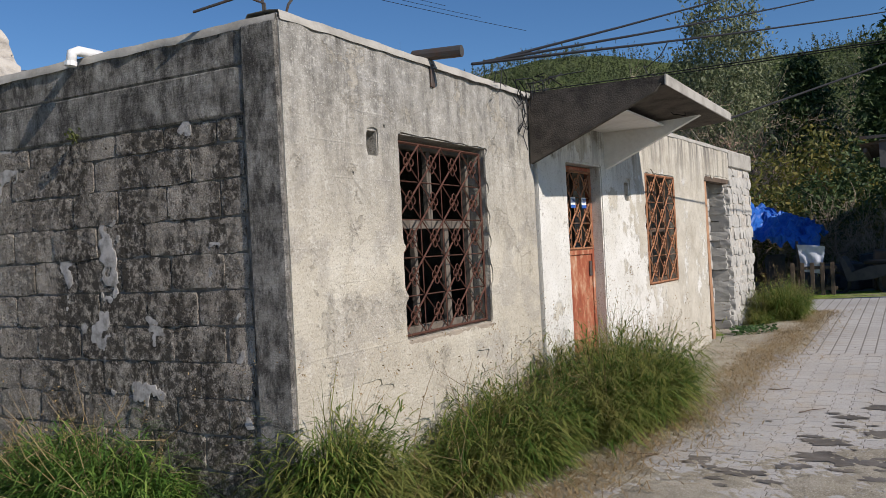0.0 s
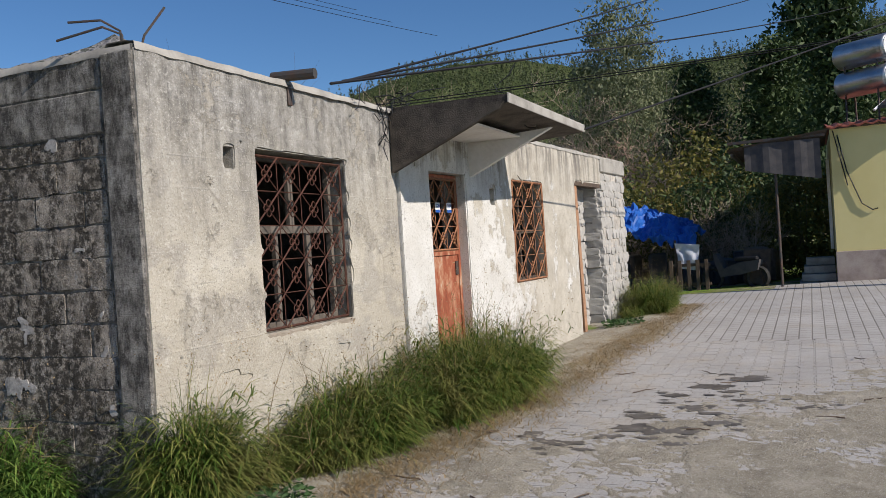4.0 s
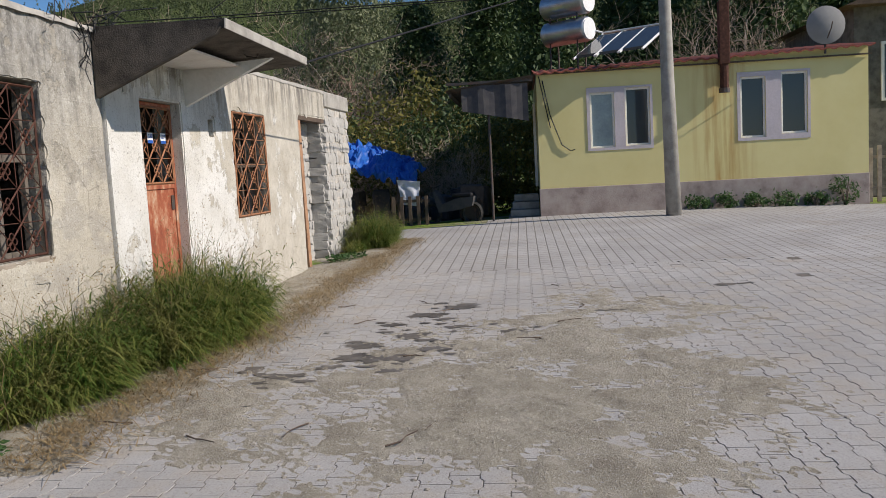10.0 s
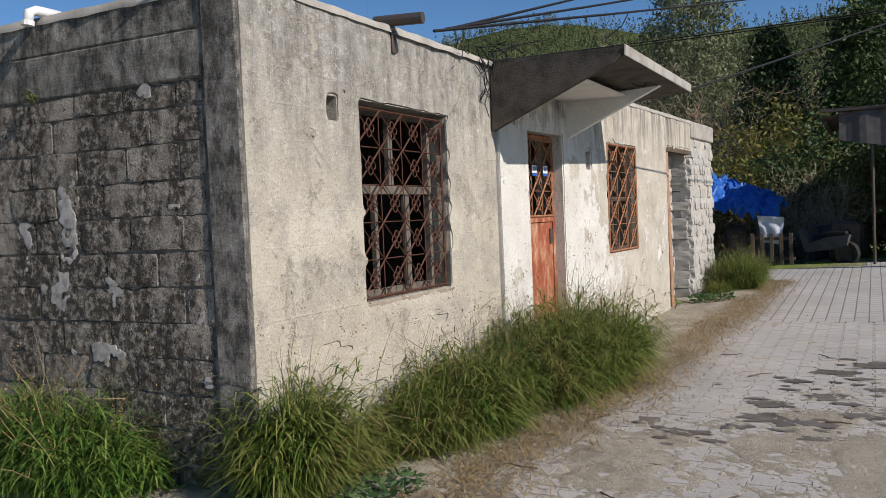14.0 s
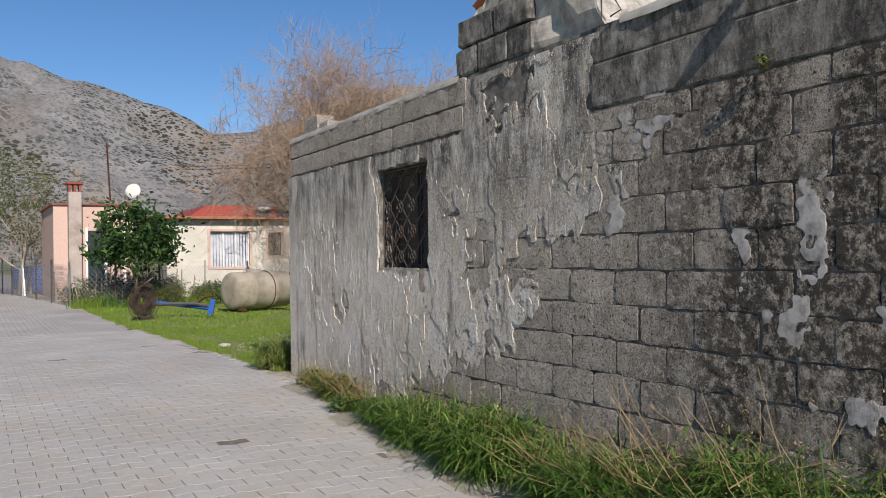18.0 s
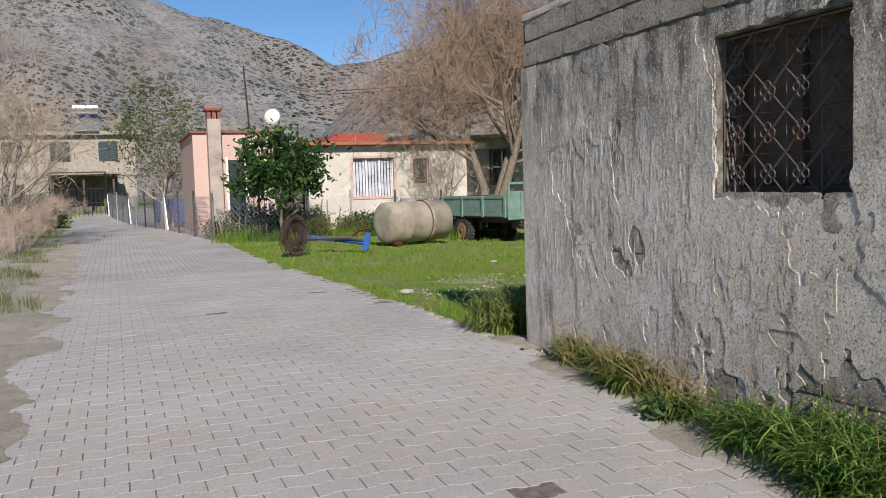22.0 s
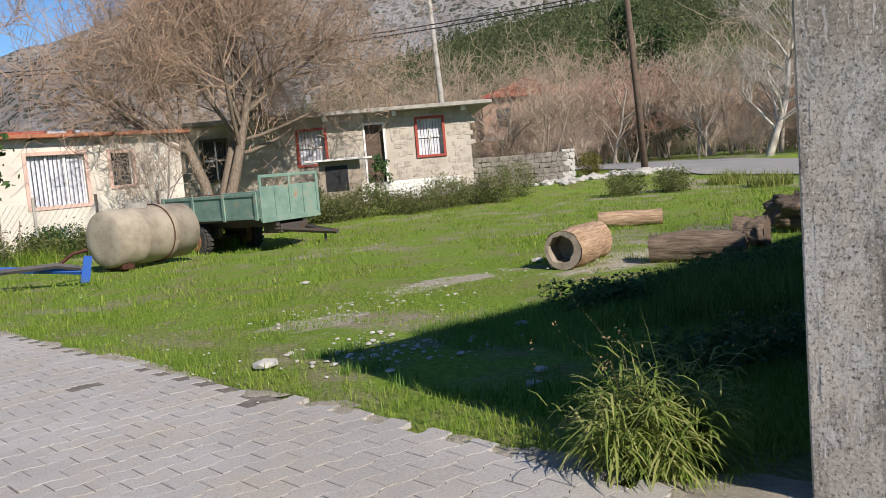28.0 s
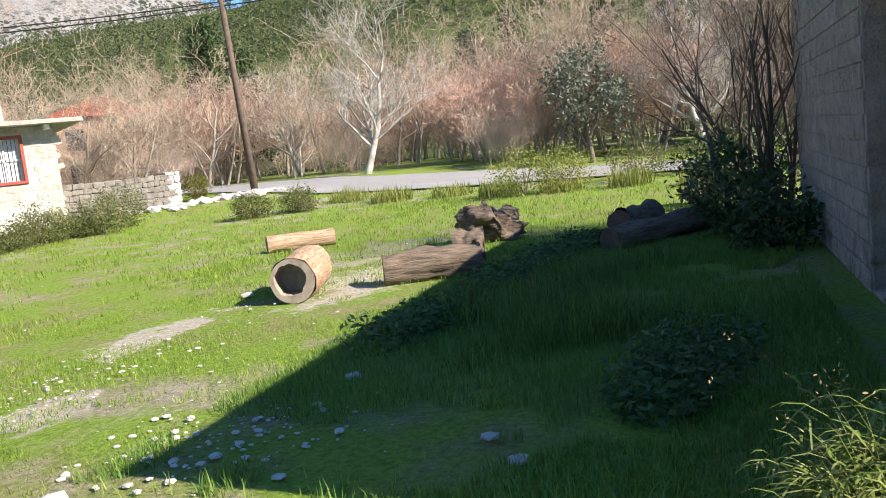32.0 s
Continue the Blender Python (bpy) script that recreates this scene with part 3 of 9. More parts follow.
M["straw"] = foliage("straw", (0.20, 0.14, 0.07), (0.33, 0.24, 0.12), (0.42, 0.32, 0.18), 0.15)
M["grass_tall"] = foliage("grass_tall", (0.03, 0.07, 0.01), (0.12, 0.19, 0.03), (0.40, 0.38, 0.11), dry=(0.26, 0.23, 0.08))
M["leaf_hill"] = foliage("leaf_hill", (0.05, 0.068, 0.03), (0.095, 0.118, 0.05), (0.165, 0.18, 0.085), 0.2)
M["grass_dark"] = foliage("grass_dark", (0.04, 0.10, 0.016), (0.12, 0.225, 0.04), (0.30, 0.39, 0.09))
# Greens lifted so shaded grass looks filled by more skylight.
M["grass_shade"] = foliage("grass_shade", (0.07, 0.16, 0.024), (0.15, 0.28, 0.05), (0.28, 0.38, 0.09))
# Paler greens that put sunlight into the rear-corner clump.
M["grass_sunlit"] = foliage("grass_sunlit", (0.12, 0.18, 0.03), (0.26, 0.33, 0.08), (0.50, 0.48, 0.20), 0.4)
M["grass_field"] = foliage("grass_field", (0.12, 0.21, 0.02), (0.22, 0.335, 0.04), (0.37, 0.42, 0.085))
M["leaf_pine"] = foliage("leaf_pine", (0.025, 0.05, 0.018), (0.06, 0.10, 0.035), (0.115, 0.16, 0.058), 0.2)
M["leaf_gum"] = foliage("leaf_gum", (0.10, 0.125, 0.06), (0.20, 0.225, 0.12), (0.32, 0.335, 0.21), 0.25)
M["leaf_olive"] = foliage("leaf_olive", (0.07, 0.085, 0.055), (0.14, 0.16, 0.115), (0.23, 0.25, 0.19), 0.2)
M["leaf_citrus"] = foliage("leaf_citrus", (0.015, 0.04, 0.01), (0.03, 0.075, 0.016), (0.085, 0.15, 0.03), 0.2)
M["leaf_bush"] = foliage("leaf_bush", (0.07, 0.09, 0.03), (0.14, 0.165, 0.05), (0.24, 0.23, 0.10))
M["leaf_yellow"] = foliage("leaf_yellow", (0.08, 0.09, 0.02), (0.16, 0.155, 0.04), (0.30, 0.24, 0.06))
M["leaf_weed"] = foliage("leaf_weed", (0.04, 0.085, 0.03), (0.08, 0.15, 0.05), (0.13, 0.20, 0.07))


def m_wet(n):
    v = n.where()
    n.done(n.ramp(n.noise(v, 4, 6), [(0.3, (0.075, 0.066, 0.054)), (0.7, (0.18, 0.16, 0.135))]), n.ramp(n.noise(v, 5, 4), [(0.35, 0.35), (0.65, 0.8)]), n.noise(v, 70, 3), 0.4, 0.006, spec=0.35)


def m_glass(n):
    n.done((0.045, 0.055, 0.06), 0.06, spec=0.6)


M["wet"], M["glass"] = mat("wet", m_wet), mat("glass", m_glass)

# ---- making meshes ----
RNG = np.random.default_rng(7)


def np_mesh(name, verts, faces, material, smooth=False):
    me = bpy.data.meshes.new(name)
    me.from_pydata(np.asarray(verts).tolist(), [], [list(f) for f in faces] if isinstance(faces, list) else np.asarray(faces).tolist())
    me.materials.append(material)
    if smooth:
        me.polygons.foreach_set("use_smooth", [True] * len(me.polygons))
    me.update()
    return me


def finish(name, bm, material, smooth=False):
    bmesh.ops.recalc_face_normals(bm, faces=bm.faces)
    me = bpy.data.meshes.new(name)
    bm.to_mesh(me)
    bm.free()
    me.materials.append(material)
    if smooth:
        me.polygons.foreach_set("use_smooth", [True] * len(me.polygons))
    return me


def thing(name, label, category, at=(0, 0, 0), group="", kind="", turn=0):
    ob = new(name)
    ob.matrix_basis = pose(*at, 0, 0, turn)
    return tagged(ob, label, category, group, kind)


def part(name, bm, material, parent, label="", smooth=False):
    """Links a bmesh or mesh as one part; its coordinates are those of its parent."""
    me = bm if isinstance(bm, bpy.types.Mesh) else finish(name, bm, material, smooth)
    ob = new(name, me)
    ob.parent = parent
    return tagged(ob, label)


def solid(name, bm, material, label, category, group="", kind="", smooth=False):
    me = bm if isinstance(bm, bpy.types.Mesh) else finish(name, bm, material, smooth)
    return tagged(new(name, me), label, category, group, kind)


def box(x0, y0, z0, x1, y1, z1, bevel=0.0, bm=None, rough=0.0):
    out = bm or bmesh.new()
    r = bmesh.ops.create_cube(out, size=1, matrix=Matrix.Translation(((x0 + x1) / 2, (y0 + y1) / 2, (z0 + z1) / 2)) @ Matrix.Diagonal((abs(x1 - x0), abs(y1 - y0), abs(z1 - z0), 1)))
    if bevel:
        vs = set(r["verts"])
        es = [e for e in out.edges if e.verts[0] in vs and e.verts[1] in vs]
        bmesh.ops.bevel(out, geom=es, offset=bevel, segments=1, affect="EDGES", clamp_overlap=True)
    if rough:
        for v in out.verts:
            v.co += Vector((random.uniform(-1, 1), random.uniform(-1, 1), random.uniform(-1, 1))) * rough
    return out


def tube(points, radii, sides=6, bm=None, caps=True):
    """A tube along points, with a radius at each."""
    out = bm or bmesh.new()
    pts = [Vector(p) for p in points]
    if isinstance(radii, (int, float)):
        radii = [radii] * len(pts)
    rings, up = [], None
    for i, p in enumerate(pts):
        d = (pts[min(i + 1, len(pts) - 1)] - pts[max(i - 1, 0)]).normalized()
        side = d.cross(up if up is not None and abs(d.dot(up)) < 0.98 else (Vector((0, 0, 1)) if abs(d.z) < 0.9 else Vector((1, 0, 0)))).normalized()
        up = side.cross(d)
        rings.append([out.verts.new(p + (side * math.cos(a) + up * math.sin(a)) * radii[i]) for a in (2 * math.pi * k / sides for k in range(sides))])
    for a, b in zip(rings, rings[1:]):
        for k in range(sides):
            out.faces.new((a[k], a[(k + 1) % sides], b[(k + 1) % sides], b[k]))
    if caps:
        out.faces.new(rings[0][::-1])
        out.faces.new(rings[-1])
    return out


def prism(outline, axis, a, b, bm=None):
    """A solid with the outline (pairs) drawn across the axis, from a to b along it."""
    out = bm or bmesh.new()
    def at(p, w):
        return {"x": (w, p[0], p[1]), "y": (p[0], w, p[1]), "z": (p[0], p[1], w)}[axis]
    lo = [out.verts.new(at(p, a)) for p in outline]
    hi = [out.verts.new(at(p, b)) for p in outline]
    n = len(outline)
    for k in range(n):
        out.faces.new((lo[k], lo[(k + 1) % n], hi[(k + 1) % n], hi[k]))
    out.faces.new(lo[::-1])
    out.faces.new(hi)
    return out


def wall_mesh(length, z0, z1, thick, holes, step=0.0):
    """A wall along local x from 0 to length, front at y = 0, back at y = thick, with holes (u0, u1, v0, v1) right through it."""
    us = sorted({0, length, *[h[0] for h in holes], *[h[1] for h in holes]})
    vs = sorted({z0, z1, *[h[2] for h in holes], *[h[3] for h in holes]})
    open_ = lambda i, j: not (0 <= i < len(us) - 1 and 0 <= j < len(vs) - 1) or any(
        h[0] <= (us[i] + us[i + 1]) / 2 <= h[1] and h[2] <= (vs[j] + vs[j + 1]) / 2 <= h[3] for h in holes)
    bm = bmesh.new()
    vert = {}
    def v(i, j, b):
        if (i, j, b) not in vert:
            vert[i, j, b] = bm.verts.new((us[i], thick if b else 0, vs[j]))
        return vert[i, j, b]
    for i in range(len(us) - 1):
        for j in range(len(vs) - 1):
            if open_(i, j):
                continue
            bm.faces.new((v(i, j, 0), v(i + 1, j, 0), v(i + 1, j + 1, 0), v(i, j + 1, 0)))
            bm.faces.new((v(i, j, 1), v(i, j + 1, 1), v(i + 1, j + 1, 1), v(i + 1, j, 1)))
            if open_(i - 1, j):
                bm.faces.new((v(i, j, 0), v(i, j + 1, 0), v(i, j + 1, 1), v(i, j, 1)))
            if open_(i + 1, j):
                bm.faces.new((v(i + 1, j, 0), v(i + 1, j, 1), v(i + 1, j + 1, 1), v(i + 1, j + 1, 0)))
            if open_(i, j - 1):
                bm.faces.new((v(i, j, 0), v(i, j, 1), v(i + 1, j, 1), v(i + 1, j, 0)))
            if open_(i, j + 1):
                bm.faces.new((v(i, j + 1, 0), v(i + 1, j + 1, 0), v(i + 1, j + 1, 1), v(i, j + 1, 1)))
    return bm


def crust(length, z0, z1, keep, depth, relief, cell=0.05, seed=0.0, rim=0.75):
    """An uneven coat of render in front of y = 0 (towards -y): cells where keep(u, v) holds, depth thick, with relief and worn edges."""
    nu, nv = int(length / cell), int((z1 - z0) / cell)
    idx, rims = {}, {}
    verts, faces = [], []
    on = [[keep((i + 0.5) * cell, z0 + (j + 0.5) * cell) for j in range(nv)] for i in range(nu)]
    def lives(i, j):
        return 0 <= i < nu and 0 <= j < nv and on[i][j]
    def vid(i, j, back):
        key = (i, j, back)
        if key not in idx:
            u, v = i * cell, z0 + j * cell
            n = noise.noise((u * 2.2 + seed, v * 2.2, seed)) * 0.4 + noise.noise((u * 9 + seed, v * 9, 3.1)) * 0.3 + noise.noise((u * 29 + seed, v * 29, 5.1)) * 0.25
            edge = sum(lives(i - a, j - b) for a in (0, 1) for b in (0, 1))
            w = depth * (1.0 if edge == 4 else rim) + relief * n * (1.0 if edge == 4 else rim)
            ju = 0 if i in (0, nu) else cell * 0.42 * noise.noise((u * 17, v * 13, seed))
            jv = 0 if j in (0, nv) else cell * 0.42 * noise.noise((u * 13, v * 17, seed + 5))
            idx[key] = len(verts)
            verts.append((u + ju, 0.004 if back == 1 else -max(w, 0.003), v + jv))
        return idx[key]
    for i in range(nu):
        for j in range(nv):
            if not on[i][j]:
                continue
            faces.append((vid(i, j, 0), vid(i + 1, j, 0), vid(i + 1, j + 1, 0), vid(i, j + 1, 0)))
            for (di, dj, a, b) in ((-1, 0, (i, j + 1), (i, j)), (1, 0, (i + 1, j), (i + 1, j + 1)), (0, -1, (i, j), (i + 1, j)), (0, 1, (i + 1, j + 1), (i, j + 1))):
                if not lives(i + di, j + dj):
                    faces.append((vid(*a, 2), vid(*a, 1), vid(*b, 1), vid(*b, 2)))
                    rims.setdefault(a, []).append(b)
                    rims.setdefault(b, []).append(a)
    for turn in range(1):   # worn outlines
        fresh = {}
        for k, near in rims.items():
            if 0 < k[0] < nu and 0 < k[1] < nv:
                u = sum(verts[idx[q + (0,)]][0] for q in near) / len(near)
                v = sum(verts[idx[q + (0,)]][2] for q in near) / len(near)
                p = verts[idx[k + (0,)]]
                fresh[k] = ((p[0] + u) / 2, (p[2] + v) / 2)
        for k, (u, v) in fresh.items():
            for back in (0, 1, 2):
                i = idx[k + (back,)]
                verts[i] = (u, verts[i][1], v)
    return verts, faces


def blades(spots, height, lean, width, droop=0.5, segs=3, rng=RNG):
    """Grass: one curved, tapering blade at each spot (x, y, z); heights and leans vary."""
    n = len(spots)
    s = np.asarray(spots, float)
    h = height * rng.uniform(0.45, 1.1, n) if np.isscalar(height) else np.asarray(height) * rng.uniform(0.5, 1.1, n)
    a = rng.uniform(0, 2 * np.pi, n)
    l = lean * rng.uniform(0.15, 1.0, n)
    out = np.stack([np.cos(a), np.sin(a), 0 * a], 1)
    side = np.stack([-np.sin(a), np.cos(a), 0 * a], 1)
    w = width * rng.uniform(0.6, 1.3, n)
    V = []
    for k in range(segs + 1):
        f = k / segs
        c = s + out * (h * l * f ** 1.7)[:, None] + np.array([0, 0, 1.0]) * (h * (f - droop * l * f * f * 0.6))[:, None]
        if k < segs:
            V += [c - side * (w * (1 - f * 0.75) / 2)[:, None], c + side * (w * (1 - f * 0.75) / 2)[:, None]]
        else:
            V += [c]
    cols = 2 * segs + 1
    verts = np.stack(V, 1).reshape(-1, 3)
    base = np.arange(n)[:, None] * cols
    quads = [base + np.array([[2 * k, 2 * k + 1, 2 * k + 3, 2 * k + 2]]) for k in range(segs - 1)]
    tris = base + np.array([[2 * segs - 2, 2 * segs - 1, 2 * segs]])
    faces = [q for qs in quads for q in qs.tolist()] + tris.tolist()
    return verts, faces


def leaves(centres, size, rng=RNG, flat=0.0):
    """Small leaf quads (pointed) at the centres, in all directions."""
    c = np.asarray(centres, float)
    n = len(c)
    d = rng.normal(size=(n, 3))
    d[:, 2] *= 1 - flat
    d /= np.linalg.norm(d, axis=1)[:, None]
    e = np.cross(d, rng.normal(size=(n, 3)))
    e /= np.linalg.norm(e, axis=1)[:, None]
    s = size * rng.uniform(0.5, 1.3, n)[:, None]
    V = np.stack([c - d * s, c + e * s * 0.42, c + d * s, c - e * s * 0.42], 1).reshape(-1, 3)
    F = np.arange(4 * n).reshape(-1, 4)
    return V, F


def join(*pairs):
    V, F, k = [], [], 0
    for v, f in pairs:
        V.append(np.asarray(v, float))
        F += [[i + k for i in q] for q in (f if isinstance(f, list) else f.tolist())]
        k += len(v)
    return np.concatenate(V), F


def branches(seed, height, levels, spread, trunk, kids, lean=0.0, up=0.25, shrink=0.68, start=0.3, stems=1, droop=0.0, thin=0.5, fine=0.0035, base=0.0):
    """A bare tree's limbs: lists of (points, radii), thick ones first."""
    rnd = random.Random(seed)
    out = []
    def grow(p, d, length, r, level):
        pts, rad = [p], [r]
        n = 4 if level < 2 else 3
        q = p.copy()
        for k in range(n):
            d = (d + Vector((rnd.gauss(0, 0.13), rnd.gauss(0, 0.13), rnd.gauss(0, 0.08) + (up if level else 0.05) * 0.25 - droop * level * 0.05))).normalized()
            q = q + d * (length / n)
            pts.append(q.copy())
            rad.append(r * (1 - 0.6 * (k + 1) / n))
        out.append((level, pts, rad))
        if level >= levels:
            return
        for k in range(kids[min(level, len(kids) - 1)]):
            f = start + (1 - start) * rnd.random() if level == 0 else rnd.uniform(0.2, 1.0)
            i = min(int(f * n), n - 1)
            b = pts[i].lerp(pts[i + 1], f * n - i)
            a = rnd.uniform(0, 2 * math.pi)
            side = d.orthogonal().normalized()
            side.rotate(Matrix.Rotation(a, 3, d))
            nd = (d * (1 - spread) + side * spread * rnd.uniform(0.7, 1.3) + Vector((0, 0, up * 0.5))).normalized()
            grow(b, nd, length * shrink * rnd.uniform(0.7, 1.1), max(rad[i] * thin, fine), level + 1)
    for s in range(stems):
        a = rnd.uniform(0, 6.28)
        off = 0.0 if stems == 1 else max(trunk * 1.2, base * rnd.random() ** 0.5)
        grow(Vector((math.cos(a) * off, math.sin(a) * off, -0.1)), Vector((math.cos(a) * (lean if stems == 1 else 0.22), math.sin(a) * (lean if stems == 1 else 0.22), 1)).normalized(), height * rnd.uniform(0.85, 1.0) * (0.5 if levels > 1 else 1), trunk, 0)
    return out


def limb_mesh(limbs, sides=5):
    V, F = [], []
    for level, pts, rad in limbs:
        sd = max(3, sides - level)
        base = len(V)
        for i, p in enumerate(pts):
            d = (pts[min(i + 1, len(pts) - 1)] - pts[max(i - 1, 0)]).normalized()
            s = d.orthogonal().normalized()
            u = d.cross(s)
            for k in range(sd):
                a = 2 * math.pi * k / sd
                V.append(tuple(p + (s * math.cos(a) + u * math.sin(a)) * rad[i]))
        for i in range(len(pts) - 1):
            for k in range(sd):
                F.append((base + i * sd + k, base + i * sd + (k + 1) % sd, base + (i + 1) * sd + (k + 1) % sd, base + (i + 1) * sd + k))
    return V, F


def bare_tree(name, seed, label, height, levels, spread, trunk, kids, wood, twigs, **kw):
    t = thing(name, label, "tree")
    limbs = branches(seed, height, levels, spread, trunk, kids, **kw)
    v, f = limb_mesh([l for l in limbs if l[0] < 2], 7)
    part("trunk", np_mesh("trunk", v, f, wood, True), wood, t)
    v, f = limb_mesh([l for l in limbs if l[0] >= 2], 5)
    if v:
        part("crown", np_mesh("crown", v, f, twigs), twigs, t, "bare twigs")
    return t


def clumps(rng, n_clumps, per, centre, radii, clump_r, shape=1.0):
    """Points of a crown: clumps set within an ellipsoid, more of them near its skin."""
    d = rng.normal(size=(n_clumps, 3))
    d /= np.linalg.norm(d, axis=1)[:, None]
    r = rng.uniform(0.35, 1.0, n_clumps)[:, None] ** 0.6
    c = d * r * np.array(radii) + np.array(centre)
    p = c[:, None] + rng.normal(size=(n_clumps, per, 3)) * clump_r * rng.uniform(0.6, 1.3, (n_clumps, 1, 1))
    return p.reshape(-1, 3)


def leafy_tree(name, seed, label, height, trunk, crown_z, radii, n_clumps, per, clump_r, leaf, lm, wood=None, limbs=6):
    rng = np.random.default_rng(seed)
    t = thing(name, label, "tree")
    ls = branches(seed, height * 0.9, 2, 0.55, trunk, (limbs, 3), start=0.3)
    v, f = limb_mesh(ls, 7)
    part("trunk", np_mesh("trunk", v, f, wood or M["bark"], True), M["bark"], t)
    V, F = leaves(clumps(rng, n_clumps, per, (0, 0, crown_z), radii, clump_r), leaf, rng)
    part("crown", np_mesh("crown", V, F, lm), lm, t)
    return t


def pine_tree(name, seed, label, height, width):
    rng = np.random.default_rng(seed)
    t = thing(name, label, "tree")
    v, f = limb_mesh([(0, [Vector((0, 0, -0.3)), Vector((0.1, 0, height * 0.5)), Vector((0, 0.1, height))], [height * 0.022, height * 0.014, 0.02])], 6)
    part("trunk", np_mesh("trunk", v, f, M["bark"], True), M["bark"], t)
    pts = []
    for k in range(34):
        z = height * (0.16 + 0.84 * (k + 1) / 35)
        w = width * (1.02 - z / height) ** 0.75 * rng.uniform(0.55, 1.15)
        for b in range(6):
            a = rng.uniform(0, 6.28)
            for q in (0.35, 0.65, 0.95):
                c = np.array([np.cos(a) * w * q, np.sin(a) * w * q, z - 0.06 * w * q + rng.uniform(-0.2, 0.2)])
                pts.append(c + rng.normal(size=(19, 3)) * np.array([0.34, 0.34, 0.22]) * height / 9)
    V, F = leaves(np.concatenate(pts), 0.125 * height / 9, rng)
    part("crown", np_mesh("crown", V, F, M["leaf_pine"]), M["leaf_pine"], t)
    return t


def ground_z(x, y):
    """Height of the ground: nearly level, a little higher along the lane and towards the far houses."""
    x, y = min(max(x, -80), 80), min(max(y, -80), 80)
    a = 0.28 * math.exp(-((x - 15.5) ** 2 + (y + 6.5) ** 2) / 60)
    b = 0.17 * math.exp(-((x + 1.5) ** 2) / 14 - ((y - 9) ** 2) / 60)
    c = 0.75 / (1 + math.exp(-(0.75 * x + 0.66 * y - 32.5) / 2.2))
    d = 0.25 / (1 + math.exp(-(y - 24) / 4)) * math.exp(-((x - 0) ** 2) / 120)
    e = -0.34 * math.exp(-((x - 7.4) ** 2 + (y - 25.0) ** 2) / 5.0)
    return a + b + c + d + e

# ---- ground, road and yard ----
def lane_east(y):
    return -0.12 if y < 8.4 else -0.12 - 0.022 * (y - 8.4) + 0.10 * noise.noise((y * 0.9, 3.3, 0))


def lane_west(y):
    return -4.1 - 0.035 * max(y - 14, 0) + 0.18 * noise.noise((y * 0.6, 8.1, 0)) - (30 if y < -1 else 6 * max(0, 1 - (y + 1) / 3) ** 2)


def on_road(x, y):
    if y > -0.9 and x < 1:
        return y < 54 and lane_west(y) < x < (lane_east(y) if y > 0 else 0.5)
    if x > 13:
        return -16 < y < 0.6 + 0.3 * (x - 13) and x < 16.15 if y < -2.8 else x < 15.2 and y < 1.5
    return -16 < y < -0.95 + 0.15 * noise.noise((x * 0.8, 1.7, 0)) and x > -30


def in_near(x, y):
    return (-6.2 < x < 0.5 and -7.2 < y < 17) or (0.0 <= x < 7.6 and -7.2 < y < 0)


xs = np.concatenate([-np.geomspace(2600, 30, 10), np.arange(-24, -7, 2.0), np.arange(-7, 18, 0.4), np.arange(18, 44, 1.5), np.geomspace(46, 2600, 12)])
ys = np.concatenate([-np.geomspace(2600, 24, 10), np.arange(-18, -8, 2.0), np.arange(-8, 34, 0.4), np.arange(34, 66, 2.0), np.geomspace(70, 2600, 11)])
V = []
for x in xs:
    for y in ys:
        dip = 0.07 if on_road(x, y) else 0.0
        rough = 0.035 * noise.noise((x * 0.9, y * 0.9, 0)) + 0.02 * noise.noise((x * 2.7, y * 2.7, 4)) if 8.6 < y < 34 and x > -0.6 else 0.0
        V.append((x, y, ground_z(x, y) - dip + rough - 0.01))
nx, ny = len(xs), len(ys)
F = [(i * ny + j, (i + 1) * ny + j, (i + 1) * ny + j + 1, i * ny + j + 1) for i in range(nx - 1) for j in range(ny - 1)]
solid("ground", np_mesh("ground", V, F, M["ground"], True), None, "uneven meadow with low green grass, moss and bare stony soil", "ground", kind="structure")

# road bed, and the paving that is seen only from afar
V, F, Vb, Fb = [], [], [], []
cell = 0.2
for i in range(int(46 / cell)):
    for j in range(int(72 / cell)):
        x, y = -28 + i * cell, -16 + j * cell
        if on_road(x + cell / 2, y + cell / 2):
            near = in_near(x + cell / 2, y + cell / 2)
            vv, ff = (Vb, Fb) if near else (V, F)
            k = len(vv)
            dz = 0.0052 if near else 0.0
            vv += [(a, b, ground_z(a, b) + dz) for a, b in ((x, y), (x + cell, y), (x + cell, y + cell), (x, y + cell))]
            ff.append((k, k + 1, k + 2, k + 3))
road = solid("road", np_mesh("road", V, F, M["far_paver"]), None, "grey interlocking concrete paving, dusty and sunlit", "road", kind="structure")
solid("road_bed", np_mesh("road_bed", Vb, Fb, M["bed"]), None, "sandy joints between the concrete paving stones", "road", kind="structure")

# interlocking pavers: wavy-sided concrete stones in staggered rows
PL, PW, GAP = 0.222, 0.152, 0.0035
WAVE = ((0.0, 0.0), (0.045, 0.0), (0.068, 0.02), (0.155, 0.02), (0.178, 0.0), (0.222, 0.0))


def wave(x):
    x = x % PL
    for (a, p), (b, q) in zip(WAVE, WAVE[1:]):
        if a <= x <= b:
            return p + (q - p) * (x - a) / (b - a)
    return 0.0


